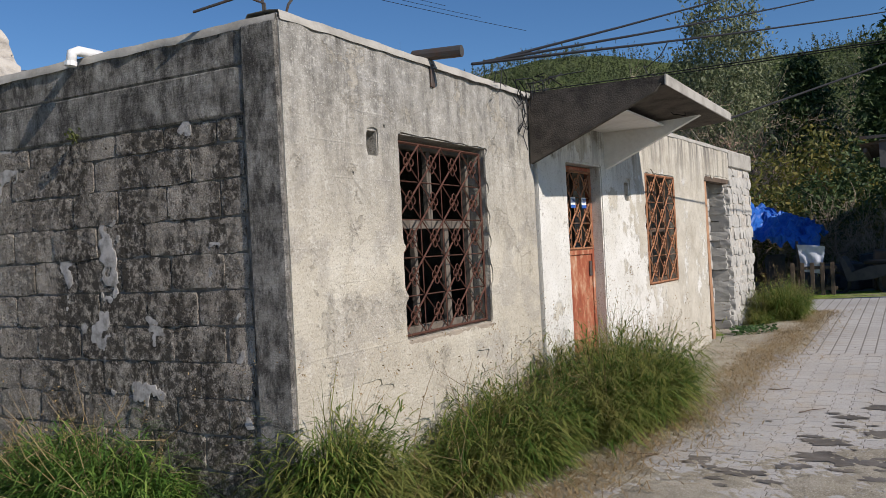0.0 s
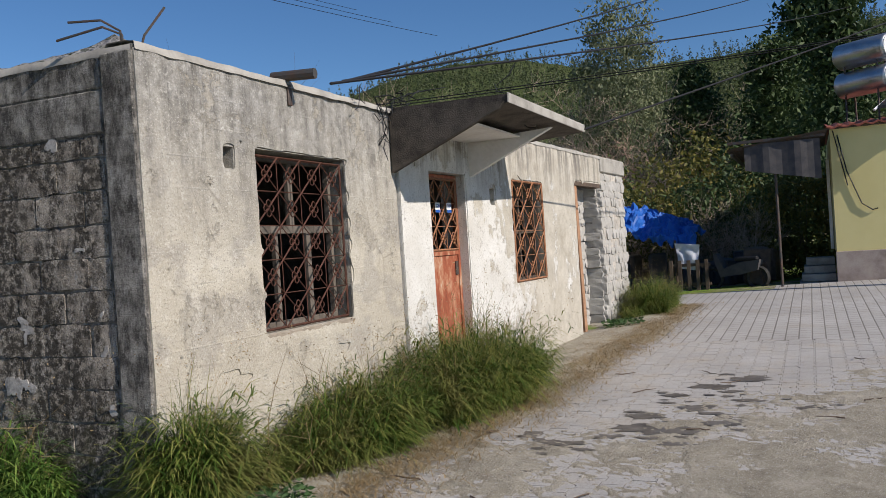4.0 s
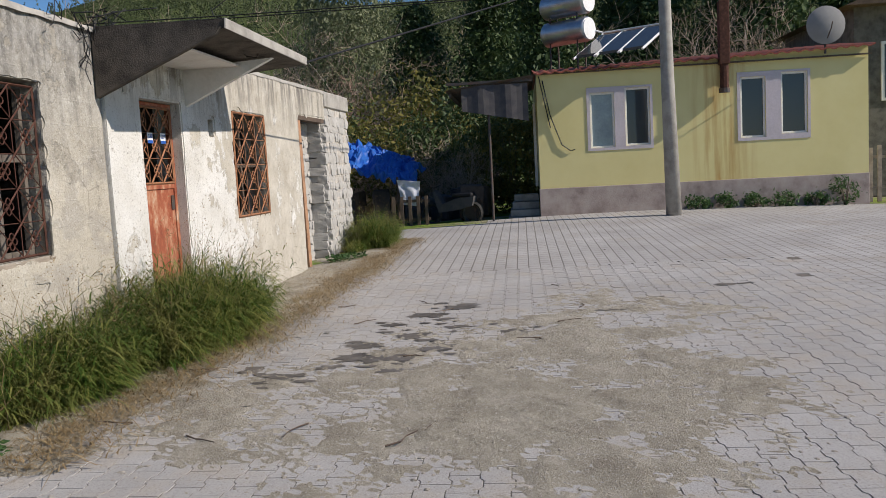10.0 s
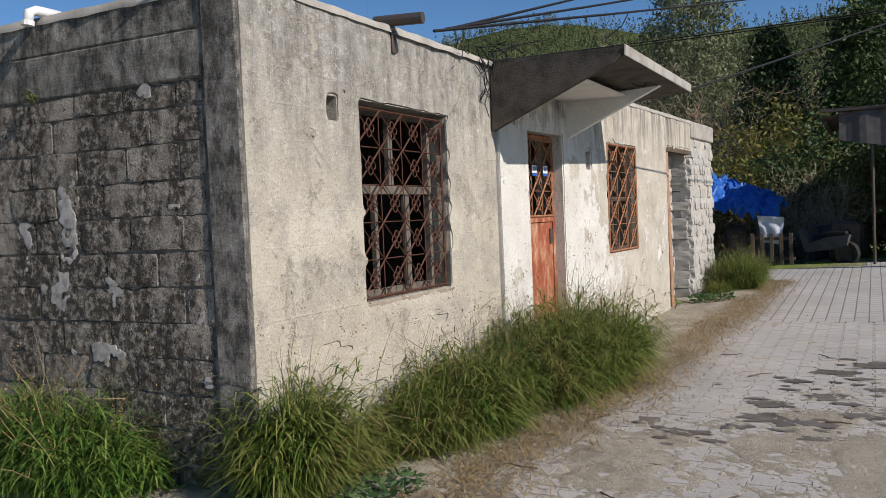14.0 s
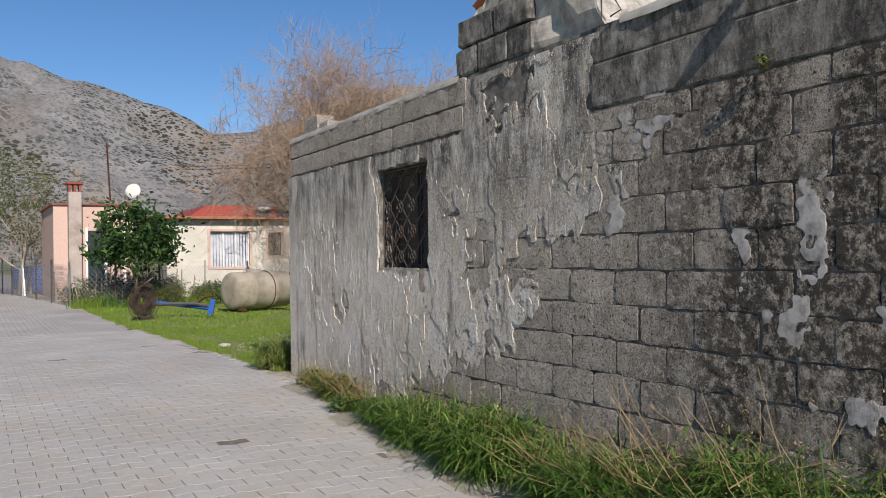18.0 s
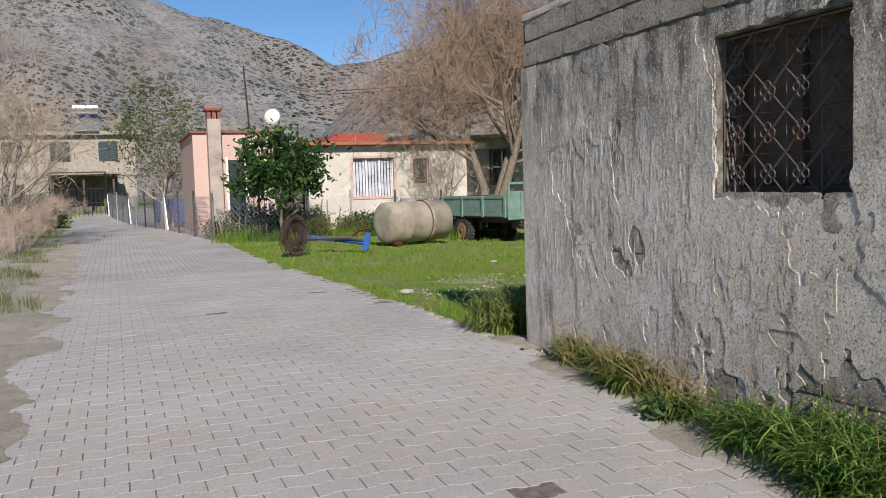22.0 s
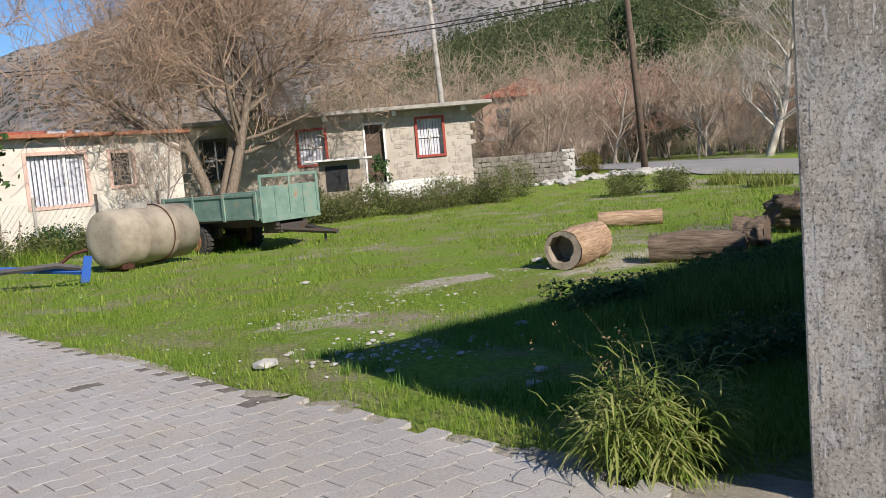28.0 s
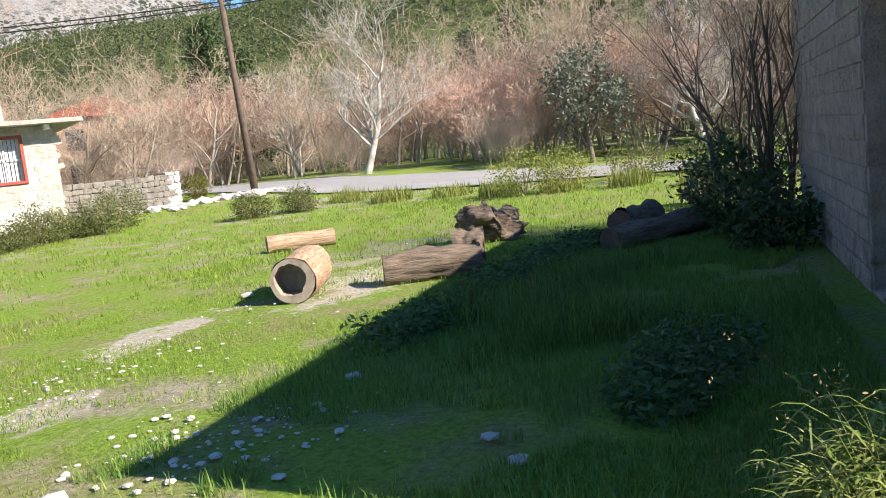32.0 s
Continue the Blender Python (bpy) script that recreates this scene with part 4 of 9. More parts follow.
def paver_outline(odd):
    s = PL / 2 if odd else 0.0
    cuts = sorted({0.0, PL, *[(w[0] - s) % PL for w in WAVE]})
    lo = [(min(max(c, GAP), PL - GAP), wave(c + s) + GAP) for c in cuts]
    hi = [(min(max(c, GAP), PL - GAP), wave(c + s) + PW - GAP) for c in reversed(cuts)]
    return lo + hi


def paver_geometry(odd, ox, oy, oz, tilt):
    ol = paver_outline(odd)
    cx, cy = PL / 2, PW / 2
    top = [(ox + (x - cx) * 0.994, oy + (y - cy) * 0.991, oz + (x - cx) * tilt[0] + (y - cy) * tilt[1]) for x, y in ol]
    rim = [(ox + x - cx, oy + y - cy, oz - 0.0007 + (x - cx) * tilt[0] + (y - cy) * tilt[1]) for x, y in ol]
    low = [(x, y, z - 0.03) for x, y, z in rim]
    n = len(ol)
    fs = [tuple(range(n))] + [(k, n + k, n + (k + 1) % n, (k + 1) % n) for k in range(n)] + [(n + k, 2 * n + k, 2 * n + (k + 1) % n, n + (k + 1) % n) for k in range(n)]
    return top + rim + low, fs


piece = [np_mesh("paver", *paver_geometry(o, 0, 0, 0, (0, 0)), M["paver"]) for o in (0, 1)]
V, F = [], []
paver_parts = 0
rp = random.Random(5)
for j in range(int(24.2 / PW)):
    y = -7.2 + (j + 0.5) * PW
    odd = j % 2
    for i in range(int(13.8 / PL)):
        x = -6.2 + (i + 0.5 + 0.5 * odd) * PL
        if not (in_near(x, y) and on_road(x, y)) or rp.random() < 0.003:
            continue
        z = ground_z(x, y) + 0.009 + rp.gauss(0, 0.0008)
        tilt = ((ground_z(x + 0.1, y) - ground_z(x - 0.1, y)) / 0.2 + rp.gauss(0, 0.0015), (ground_z(x, y + 0.1) - ground_z(x, y - 0.1)) / 0.2 + rp.gauss(0, 0.0015))
        if -2.75 < x < -0.15 and 5.2 < y < 9.4 and paver_parts < 330:
            ob = new("paver", piece[odd])
            ob.matrix_basis = Matrix.Translation((x, y, z)) @ Euler((tilt[1], -tilt[0], 0)).to_matrix().to_4x4()
            ob.parent = road
            paver_parts += 1
        else:
            k = len(V)
            v, f = paver_geometry(odd, x, y, z, tilt)
            V += v
            F += [tuple(q + k for q in t) for t in f]
pv = solid("paving", np_mesh("paving", V, F, M["paver"]), None, "rows of wavy grey concrete paving stones", "paving", kind="stuff")

# earth washed over the stones in front of the house, and litter along the walls
def earth(name, label, x0, y0, x1, y1, height, material, cell=0.07):
    V, F, ids = [], [], {}
    nx, ny = int((x1 - x0) / cell), int((y1 - y0) / cell)
    hs = [[height(x0 + i * cell, y0 + j * cell) for j in range(ny + 1)] for i in range(nx + 1)]
    for i in range(nx):
        for j in range(ny):
            if max(hs[i][j], hs[i + 1][j], hs[i][j + 1], hs[i + 1][j + 1]) < -0.012:
                continue
            q = []
            for a, b in ((i, j), (i + 1, j), (i + 1, j + 1), (i, j + 1)):
                if (a, b) not in ids:
                    ids[a, b] = len(V)
                    x, y = x0 + a * cell, y0 + b * cell
                    V.append((x, y, ground_z(x, y) + 0.012 + max(hs[a][b], -0.03)))
                q.append(ids[a, b])
            F.append(q)
    return solid(name, np_mesh(name, V, F, material, True), None, label, "dirt", kind="stuff")


def fbm(x, y, s=0.0):
    return noise.noise((x, y, s)) + 0.5 * noise.noise((x * 2.1, y * 2.1, s + 3)) + 0.25 * noise.noise((x * 4.3, y * 4.3, s + 7)) + 0.14 * noise.noise((x * 9, y * 9, s + 9))


def patch_height(x, y):
    d = ((x - 1.7) / 2.3) ** 2 + ((y + 3.6) / 1.55) ** 2
    e = ((x - 1.3) / 1.0) ** 2 + ((y + 1.75) / 0.75) ** 2
    g = ((x - 4.2) / 1.6) ** 2 + ((y + 4.6) / 1.3) ** 2
    return 0.016 * (max(0.75 - d, 0.5 - e, 0.25 - g) * 0.9 + 0.9 * fbm(x * 1.1, y * 1.1, 2) + 0.75 * fbm(x * 3.3, y * 3.3, 5) + 0.5 * fbm(x * 11, y * 11, 8) + 0.9 * noise.noise((x * 27, y * 27, 4)) + 0.5 * noise.noise((x * 61, y * 61, 2)) - 0.15)


def verge_height(x, y):
    band = 1 - abs(y + 0.55 + 0.04 * x) / 0.5
    return 0.035 * (band + 0.6 * fbm(x * 1.3, y * 1.3, 6)) - (0.05 if x > 12.6 else 0) - 0.35 * max(0, 0.22 - x) + 0.006 * noise.noise((x * 24, y * 24, 1))


def foot_height(x, y):
    band = 1 - (abs(x + 0.18) / 0.42)
    return 0.03 * (band + 0.5 * fbm(x * 1.3, y * 1.3, 11)) - (0.06 if y < -0.3 or y > 7.6 else 0) - 0.02 * max(0, (y - 4) / 3)


earth("dirt_patch", "pale sandy earth washed over the paving stones", -0.9, -6.4, 6.2, -0.9, patch_height, M["dirt"], 0.034)
earth("earth_verge", "dry earth verge with straw along the house front", -0.4, -1.6, 13.2, 0.2, verge_height, M["dirt"], 0.09)
earth("earth_foot", "earth and roots at the foot of the block wall", -0.75, -0.5, 0.1, 7.8, foot_height, M["dirt"], 0.07)


def west_height(x, y):
    return min(0.06 * (1.0 * (lane_west(y) + 0.15 - x) + 0.5 * fbm(x, y, 13)), 0.12) - 0.2 * max(0, -7.2 - x + 0.5 * fbm(x, y, 3)) - 0.12 * max(0, 5.5 - y + 0.6 * fbm(x, y, 5))


earth("earth_bank", "dry dusty earth beside the lane", -9, 2.5, -3.6, 40, west_height, M["dirt"], 0.22)

def lane_edge_height(x, y):
    return 0.035 * (0.2 - abs(x - lane_east(y) - 0.02) / 0.16 + 0.9 * fbm(x * 2.4, y * 2.4, 17)) - 0.012


earth("gravel_edge", "pale gravelly edge between the lane and the grass", -1.1, 8.4, 0.6, 27, lane_edge_height, M["dirt"], 0.075)



def corner_height(x, y):
    return 0.03 * (0.8 - ((x + 0.02) / 0.3) ** 2 - ((y - 8.42) / 0.35) ** 2 + 0.6 * fbm(x * 4, y * 4, 19)) - 0.008


earth("earth_corner", "trodden earth at the rear corner of the house", -0.8, 7.7, 0.7, 9.1, corner_height, M["dirt"], 0.06)

# wet stains
rp = random.Random(11)
for k, (cx, cy, rx, ry) in enumerate(((2.75, -2.42, 0.48, 0.17), (3.2, -2.25, 0.32, 0.10), (3.55, -2.6, 0.40, 0.11), (4.55, -2.62, 0.34, 0.11), (4.95, -2.95, 0.42, 0.11), (2.2, -1.78, 0.34, 0.10),
                                      (1.45, -1.72, 0.18, 0.07), (3.62, -3.5, 0.26, 0.09), (4.45, -4.48, 0.15, 0.10), (5.7, -5.9, 0.14, 0.10), (4.1, -2.35, 0.25, 0.07), (3.0, -2.9, 0.36, 0.10), (3.9, -3.0, 0.22, 0.07), (2.45, -2.1, 0.2, 0.06), (3.35, -2.75, 0.18, 0.06), (2.5, -2.65, 0.15, 0.06), (4.3, -2.85, 0.2, 0.06), (5.2, -2.7, 0.16, 0.05), (3.75, -2.35, 0.14, 0.05))):
    for bit in range(3):
        n = 72
        ring = []
        size = 0.7 if bit == 0 else rp.uniform(0.16, 0.4)
        ox, oy = (0.0, 0.0) if bit == 0 else (rp.gauss(0, 0.22), rp.gauss(0, 0.26))
        for q in range(n):
            a = 2 * math.pi * q / n
            r = 1 + 0.7 * noise.noise((math.cos(a) * 1.6 + k * 7 + bit, math.sin(a) * 1.6, 0.5)) + 0.45 * noise.noise((math.cos(a) * 4 + k * 3 + bit, math.sin(a) * 4, 2)) + 0.25 * noise.noise((math.cos(a) * 9, math.sin(a) * 9, k + bit))
            x, y = cx + ox + math.cos(a) * rx * r * 0.42 * size, cy + oy + math.sin(a) * ry * r * 2.3 * size
            ring.append((x, y, ground_z(x, y) + 0.0145 + 0.0004 * bit))
        solid("puddle", np_mesh("puddle", ring, [tuple(range(n))], M["wet"]), None, "shallow dark puddle drying on the paving", "puddle", group="puddles on the paving")


def pebble_mesh(seed, material, flat=0.42):
    bm = bmesh.new()
    bmesh.ops.create_icosphere(bm, subdivisions=1, radius=1)
    for v in bm.verts:
        v.co *= 1 + 0.35 * noise.noise(v.co * 1.3 + Vector((seed * 3.7, 0, 0)))
        v.co.z *= flat
    return finish("stone", bm, material)


def scatter_stones(name, label, spots, sizes, material, rng):
    shapes = []
    for k in range(5):
        me = pebble_mesh(k, material)
        shapes.append((np.array([v.co[:] for v in me.vertices]), [tuple(p.vertices) for p in me.polygons]))
        bpy.data.meshes.remove(me)
    packs = []
    for (x, y), s in zip(spots, sizes):
        v, f = shapes[rng.integers(5)]
        a = rng.uniform(0, 6.28)
        R = np.array([[np.cos(a), -np.sin(a), 0], [np.sin(a), np.cos(a), 0], [0, 0, 1]])
        packs.append((v @ R.T * s * rng.uniform(0.7, 1.3, 3) + np.array([x, y, ground_z(x, y) + s * 0.15 + 0.005]), f))
    V, F = join(*packs)
    return solid(name, np_mesh(name, V, F, material), None, label, "stones", kind="stuff")


# ---- the old house ----
BX0, BY0, SL = 3.35, -0.03, -0.05   # the second half of the front swings out a little
FRONT_TURN = math.degrees(math.atan(SL))
L2 = (11.85 - BX0) * math.hypot(1, SL)
TOP = 2.86


def b_point(x, z, out=0.0):
    """A place on the second half of the front, by its x."""
    c, s = math.cos(math.atan(SL)), math.sin(math.atan(SL))
    return (x + s * out, BY0 + SL * (x - BX0) - c * out, z)


def bu(x):
    return (x - BX0) * math.hypot(1, SL)


W1 = (1.14, 2.40, 1.0, 2.33)
NICHE = (0.77, 0.89, 2.17, 2.32)
DOOR = (bu(3.98), bu(4.83), 0.05, 2.33)
W2 = (bu(6.2), bu(7.33), 1.03, 2.34)
VENT = (bu(5.52), bu(5.66), 2.0, 2.2)
WAY = (bu(8.82), L2 - 1.55, 0.05, 2.42)
SW = (4.93, 5.88, 1.385, 2.28)

wf = solid("wall_front_east", wall_mesh(BX0, -0.1, TOP, 0.22, [W1, NICHE]), M["front_plaster"], "cream rendered block wall, stained grey under the roof", "wall", kind="structure")
wf2 = solid("wall_front_west", wall_mesh(L2 - 1.55, -0.1, TOP + 0.03, 0.3, [DOOR, W2, WAY, VENT]), M["white_wash"], "whitewashed masonry wall with peeling paint", "wall", kind="structure")
wf2.matrix_basis = pose(BX0 + 0.002, BY0, 0, 0, 0, FRONT_TURN)


def skin(name, keep, length, z0, z1, depth, relief, material, m, label, cell=0.05, seed=0.0, rim=0.75):
    v, f = crust(length, z0, z1, keep, depth, relief, cell, seed, rim)
    ob = solid(name, np_mesh(name, v, f, material, True), None, label, "plaster", kind="structure")
    ob.matrix_basis = m
    return ob


def inside(u, v, h, pad=0.0):
    return h[0] - pad < u < h[1] + pad and h[2] - pad < v < h[3] + pad


def keep_front(u, v):
    if inside(u, v, W1, 0.004 + 0.022 * noise.noise((u * 9, v * 9, 1))):
        return False
    if inside(u, v, (0.77, 0.89, 2.17, 2.32)) or inside(u, v, (0.96, 1.01, 2.34, 2.40)):
        return False
    low = 0.75 + 0.35 * noise.noise((u * 1.1, 4.0, 0))
    return not (v < low and fbm(u * 1.6, v * 1.6, 1) > 0.42) and not fbm(u * 2.2, v * 2.2, 9) > 0.98


def keep_white(u, v):
    for h in (DOOR, W2, WAY, VENT):
        if inside(u, v, h, 0.025 + 0.03 * noise.noise((u * 6, v * 6, 2))):
            return False
    if u > L2 - 1.62 + 0.1 * noise.noise((v * 3, 0, 0)):
        return False
    return not fbm(u * 1.5, v * 1.5, 21) > 0.70


skin("plaster_front_east", keep_front, BX0, 0, TOP - 0.02, 0.014, 0.008, M["front_plaster"], pose(0, 0, 0), "cream lime plaster, chipped at the edges", 0.045, 2.0)
skin("plaster_front_west", keep_white, L2, 0, TOP, 0.014, 0.008, M["white_wash"], pose(BX0 + 0.004, BY0, 0, 0, 0, FRONT_TURN), "flaking whitewashed plaster", 0.05, 8.0)

# the unrendered corner of field stones at the end of the front
end_wall = thing("wall_front_end", "rough corner of pale field stones in lime mortar", "wall", kind="structure")
end_wall.matrix_basis = pose(*b_point(11.85 - 1.55, 0), 0, 0, FRONT_TURN)
part("core", box(0.07, 0.02, -0.1, 1.52, 0.42, TOP + 0.03), M["rubble"], end_wall, "crumbling lime mortar")
rp = random.Random(3)
stone_shapes = []
for k in range(8):
    bm = box(-0.5, -0.5, -0.5, 0.5, 0.5, 0.5)
    bmesh.ops.subdivide_edges(bm, edges=bm.edges, cuts=1, use_grid_fill=True)
    for v in bm.verts:
        v.co = v.co * (0.86 if v.co.length > 0.8 else 1.0) + 0.13 * Vector((noise.noise(v.co * 2 + Vector((k * 5, 0, 0))), noise.noise(v.co * 2 + Vector((0, k * 5, 0))), noise.noise(v.co * 2 + Vector((0, 0, k * 5)))))
    stone_shapes.append(finish("stone", bm, M["pale_stone"]))


def stone_course(parent, u0, u1, z0, z1, y, depth, shapes, rnd, wmin=0.14, wmax=0.36, hmin=0.12, hmax=0.24, name="stone"):
    z = z0
    while z < z1 - 0.05:
        h = min(rnd.uniform(hmin, hmax), z1 - z)
        u = u0 - rnd.uniform(0, 0.06)
        while u < u1 - 0.06:
            w = min(rnd.uniform(wmin, wmax), u1 - u)
            ob = new(name, rnd.choice(shapes))
            ob.parent = parent
            ob.matrix_basis = Matrix.LocRotScale((u + w / 2, y + rnd.uniform(-0.015, 0.02), z + h / 2 + rnd.uniform(-0.015, 0.015)), Euler((rnd.uniform(-0.1, 0.1), rnd.uniform(-0.15, 0.15), rnd.uniform(-0.1, 0.1))), (w * 1.04, depth, h * 1.04))
            u += w
        z += h


stone_course(end_wall, 0.02, 1.53, 0.0, TOP - 0.22, 0.088, 0.17, stone_shapes, rp, 0.10, 0.32, 0.08, 0.2)
stone_course(end_wall, 0.0, 0.1, 0.0, TOP - 0.25, 0.24, 0.36, stone_shapes, rp, 0.1, 0.12, 0.08, 0.2)
part("tie_beam", box(-0.01, -0.02, TOP - 0.22, 1.56, 0.40, TOP + 0.035, 0.012), M["concrete"], end_wall, "thin concrete tie beam")
# rubble inside the broken doorway
way_stones = thing("doorway_jamb", "dark crumbling stone jamb of the doorway", "wall", kind="structure")
way_stones.matrix_basis = pose(*b_point(10.36, 0), 0, 0, FRONT_TURN) @ pose(-0.02, 0.32, 0, 0, 0, 0)
part("core", box(-0.52, 0.10, 0, 0.0, 0.6, 2.4), M["dark_concrete"], way_stones)
stone_course(way_stones, -0.6, 0.0, 0.0, 2.38, 0.08, 0.18, stone_shapes, rp, 0.12, 0.3, 0.08, 0.2)

# side wall of concrete blocks
SIDE = Matrix(((0, 1, 0, 0), (-1, 0, 0, 8.25), (0, 0, 1, 0), (0, 0, 0, 1)))


def su(y):
    return 8.25 - y


holes_side = [(su(SW[1]), su(SW[0]), SW[2], SW[3])]
side = solid("wall_side", wall_mesh(8.25, -0.1, 2.84, 0.2, holes_side), M["mortar"], "weathered grey concrete block wall", "wall", kind="structure")
side.matrix_basis = SIDE
col = solid("corner_column", box(-0.022, 0.0, -0.1, 0.2, 0.245, 2.83, 0.012), M["beam"], "board-marked concrete corner column", "column", kind="structure")
bm = box(-0.016, 0.25, 2.36, 0.19, 2.86, 2.62, 0.01)
box(-0.010, 0.25, 2.625, 0.19, 2.88, 2.838, 0.01, bm)
solid("ring_beam", bm, M["beam"], "dark damp board-marked concrete ring beam", "beam", kind="structure")


def keep_side(u, v):
    y = 8.25 - u
    if inside(u, v, holes_side[0], 0.012 + 0.03 * noise.noise((u * 8, v * 8, 3))):
        return False
    rag = 0.10 * noise.noise((y * 9, v * 9, 8)) + 0.06 * noise.noise((y * 23, v * 23, 8))
    edge = 2.86 + 0.16 * noise.noise((v * 3, 2, 0)) + rag + 1.15 * max(0, 1.75 - v) * (1 + 0.4 * noise.noise((v * 4, 9, 0)))
    if y < edge or v > (2.42 + 0.03 * noise.noise((y * 9, 0, 3)) if y > 4.4 else 2.8):
        return False
    scar = fbm(y * 1.7, v * 1.7, 30) + 0.35 * noise.noise((y * 9, v * 9, 1)) + 0.2 * noise.noise((y * 21, v * 21, 1))
    if 2.9 < y < 4.7 and scar > 0.52 - 0.35 * (v < 1.85) * (y < 4.2):
        return False
    if ((y - 6.75) / 0.30) ** 2 + ((v - 1.02) / 0.17) ** 2 + 1.2 * fbm(y * 3.6, v * 3.6, 2) < 0.55:
        return False
    low = 0.34 + 0.22 * noise.noise((y * 1.7, 1, 5)) + 2.5 * rag + max(0, 5.6 - y) * 0.32
    return v > low * (0.5 if y > 6 else 1)


def keep_flakes(u, v):
    """The uppermost skim, broken into ragged sheets."""
    y = 8.25 - u
    if not keep_side(u, v):
        return False
    worn = fbm(y * 1.3, v * 1.0, 77) + 0.45 * fbm(y * 4.2, v * 2.8, 78) + 0.22 * noise.noise((y * 17, v * 12, 5)) + 0.12 * noise.noise((y * 37, v * 31, 5))
    return worn < 0.16 + (0.30 if y > 5.9 else -0.08) - 0.3 * (v < 0.7)


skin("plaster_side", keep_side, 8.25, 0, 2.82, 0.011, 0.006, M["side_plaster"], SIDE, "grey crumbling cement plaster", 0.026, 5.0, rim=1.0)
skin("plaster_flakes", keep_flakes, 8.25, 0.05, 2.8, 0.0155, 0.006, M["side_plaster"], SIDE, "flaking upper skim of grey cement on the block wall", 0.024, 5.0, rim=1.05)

# the blocks, each a piece on the wall
BH, BW = 0.202, 0.405
block_shapes = []
for k in range(10):
    bm = box(-0.5, -0.5, -0.5, 0.5, 0.5, 0.5)
    bmesh.ops.subdivide_edges(bm, edges=[e for e in bm.edges], cuts=6, use_grid_fill=True)
    drop = [f for f in bm.faces if abs(f.normal.y) < 0.5 and not any(v.co.y < -0.49 for v in f.verts) or f.normal.y > 0.5]
    bmesh.ops.delete(bm, geom=drop, context="FACES")
    for v in bm.verts:
        x, z, front = v.co.x, v.co.z, v.co.y < -0.49
        e = sum(abs(abs(c) - 0.5) < 1e-4 for c in (x, z))
        n1 = noise.noise((x * 3 + k * 9, z * 2, k)) + 0.8 * noise.noise((x * 9 + k * 9, z * 5, k)) + 0.6 * noise.noise((x * 23, z * 11, k * 5))
        v.co.y = (v.co.y if front else 0.5) + (0.09 * n1 + (0.22 if e == 2 else 0.05 if e == 1 else 0) if front else 0)
        v.co.x += 0.016 * noise.noise((x * 4 + k * 5, z * 5, k)) + 0.012 * noise.noise((z * 17, k, 1)) - (0.02 if e == 2 else 0) * math.copysign(1, x)
        v.co.z += 0.035 * noise.noise((x * 5, z * 5, k + 3.3)) + 0.02 * noise.noise((x * 19, k, 3)) - (0.03 if e == 2 else 0) * math.copysign(1, z)
    block_shapes.append(finish("block", bm, M["block"]))
rp = random.Random(9)
row = 0
z = 0.0
while z < 2.30:
    u0 = 0.25 - (BW / 2 if row % 2 else 0)
    y = u0
    while y < 7.6:
        a, b = max(y, 0.26), min(y + BW, 7.6)
        mid = (a + b) / 2
        hidden = SW[0] - 0.05 < mid < SW[1] + 0.05 and SW[2] - 0.05 < z + 0.1 < SW[3] + 0.05
        if b - a > 0.08 and not hidden and (mid < 4.9 or z < 1.3):
            ob = new("block", rp.choice(block_shapes))
            ob.parent = side
            h = min(BH, 2.355 - z)
            world = Matrix.LocRotScale((0.0, mid + rp.gauss(0, 0.005), z + h / 2 + rp.gauss(0, 0.003)), Euler((rp.gauss(0, 0.008), rp.gauss(0, 0.012), radians(-90) + rp.gauss(0, 0.006))), (b - a - rp.uniform(0.005, 0.016), 0.017 + abs(rp.gauss(0, 0.006 if mid < 2.6 else 0.002)), h - rp.uniform(0.004, 0.016)))
            ob.matrix_parent_inverse = SIDE.inverted()
            ob.matrix_basis = world
        y += BW
    z += BH
    row += 1
# two upper courses beyond the step, and the loose ones on top
for k, (z0, z1) in enumerate(((2.445, 2.63), (2.64, 2.84))):
    y = 4.35 - (BW / 2 if k else 0)
    while y < 8.2:
        a, b = max(y, 4.3), min(y + BW, 8.235)
        if b - a > 0.06:
            ob = new("block", rp.choice(block_shapes))
            ob.parent = side
            ob.matrix_parent_inverse = SIDE.inverted()
            ob.matrix_basis = Matrix.LocRotScale((-0.004, (a + b) / 2, (z0 + z1) / 2), Euler((0, 0, radians(-90))), (b - a - 0.006, 0.03, z1 - z0 - 0.006))
        y += BW
loose = thing("concrete_block", "loose broken concrete block on the wall head", "block", (0.02, 7.75, 2.90))
part("body", box(0, -0.30, -0.05, 0.19, 0.12, 0.14, 0.012, rough=0.006), M["block"], loose)
part("web", box(0.02, -0.52, -0.05, 0.17, -0.31, 0.05, 0.012, rough=0.008), M["block"], loose)

# coping along both walls
def coping(name, x0, y0, x1, y1, z, label):
    n = 60
    V, F = [], []
    along = Vector((x1 - x0, y1 - y0, 0))
    side_v = Vector((-along.y, along.x, 0)).normalized()
    for i in range(n + 1):
        p = Vector((x0, y0, z)) + along * (i / n)
        for w, h in ((-0.02, -0.03), (-0.012, 0.02), (0.06, 0.035), (0.2, 0.03), (0.24, -0.03)):
            d = 0.014 * noise.noise((p.x * 6 + w * 9, p.y * 6, h * 20))
            V.append(tuple(p + side_v * (w + d) + Vector((0, 0, h + d))))
    for i in range(n):
        for k in range(4):
            F.append((i * 5 + k, i * 5 + k + 1, i * 5 + 6 + k, i * 5 + 5 + k))
    return solid(name, np_mesh(name, V, F, M["concrete"], True), None, label, "coping", kind="structure")


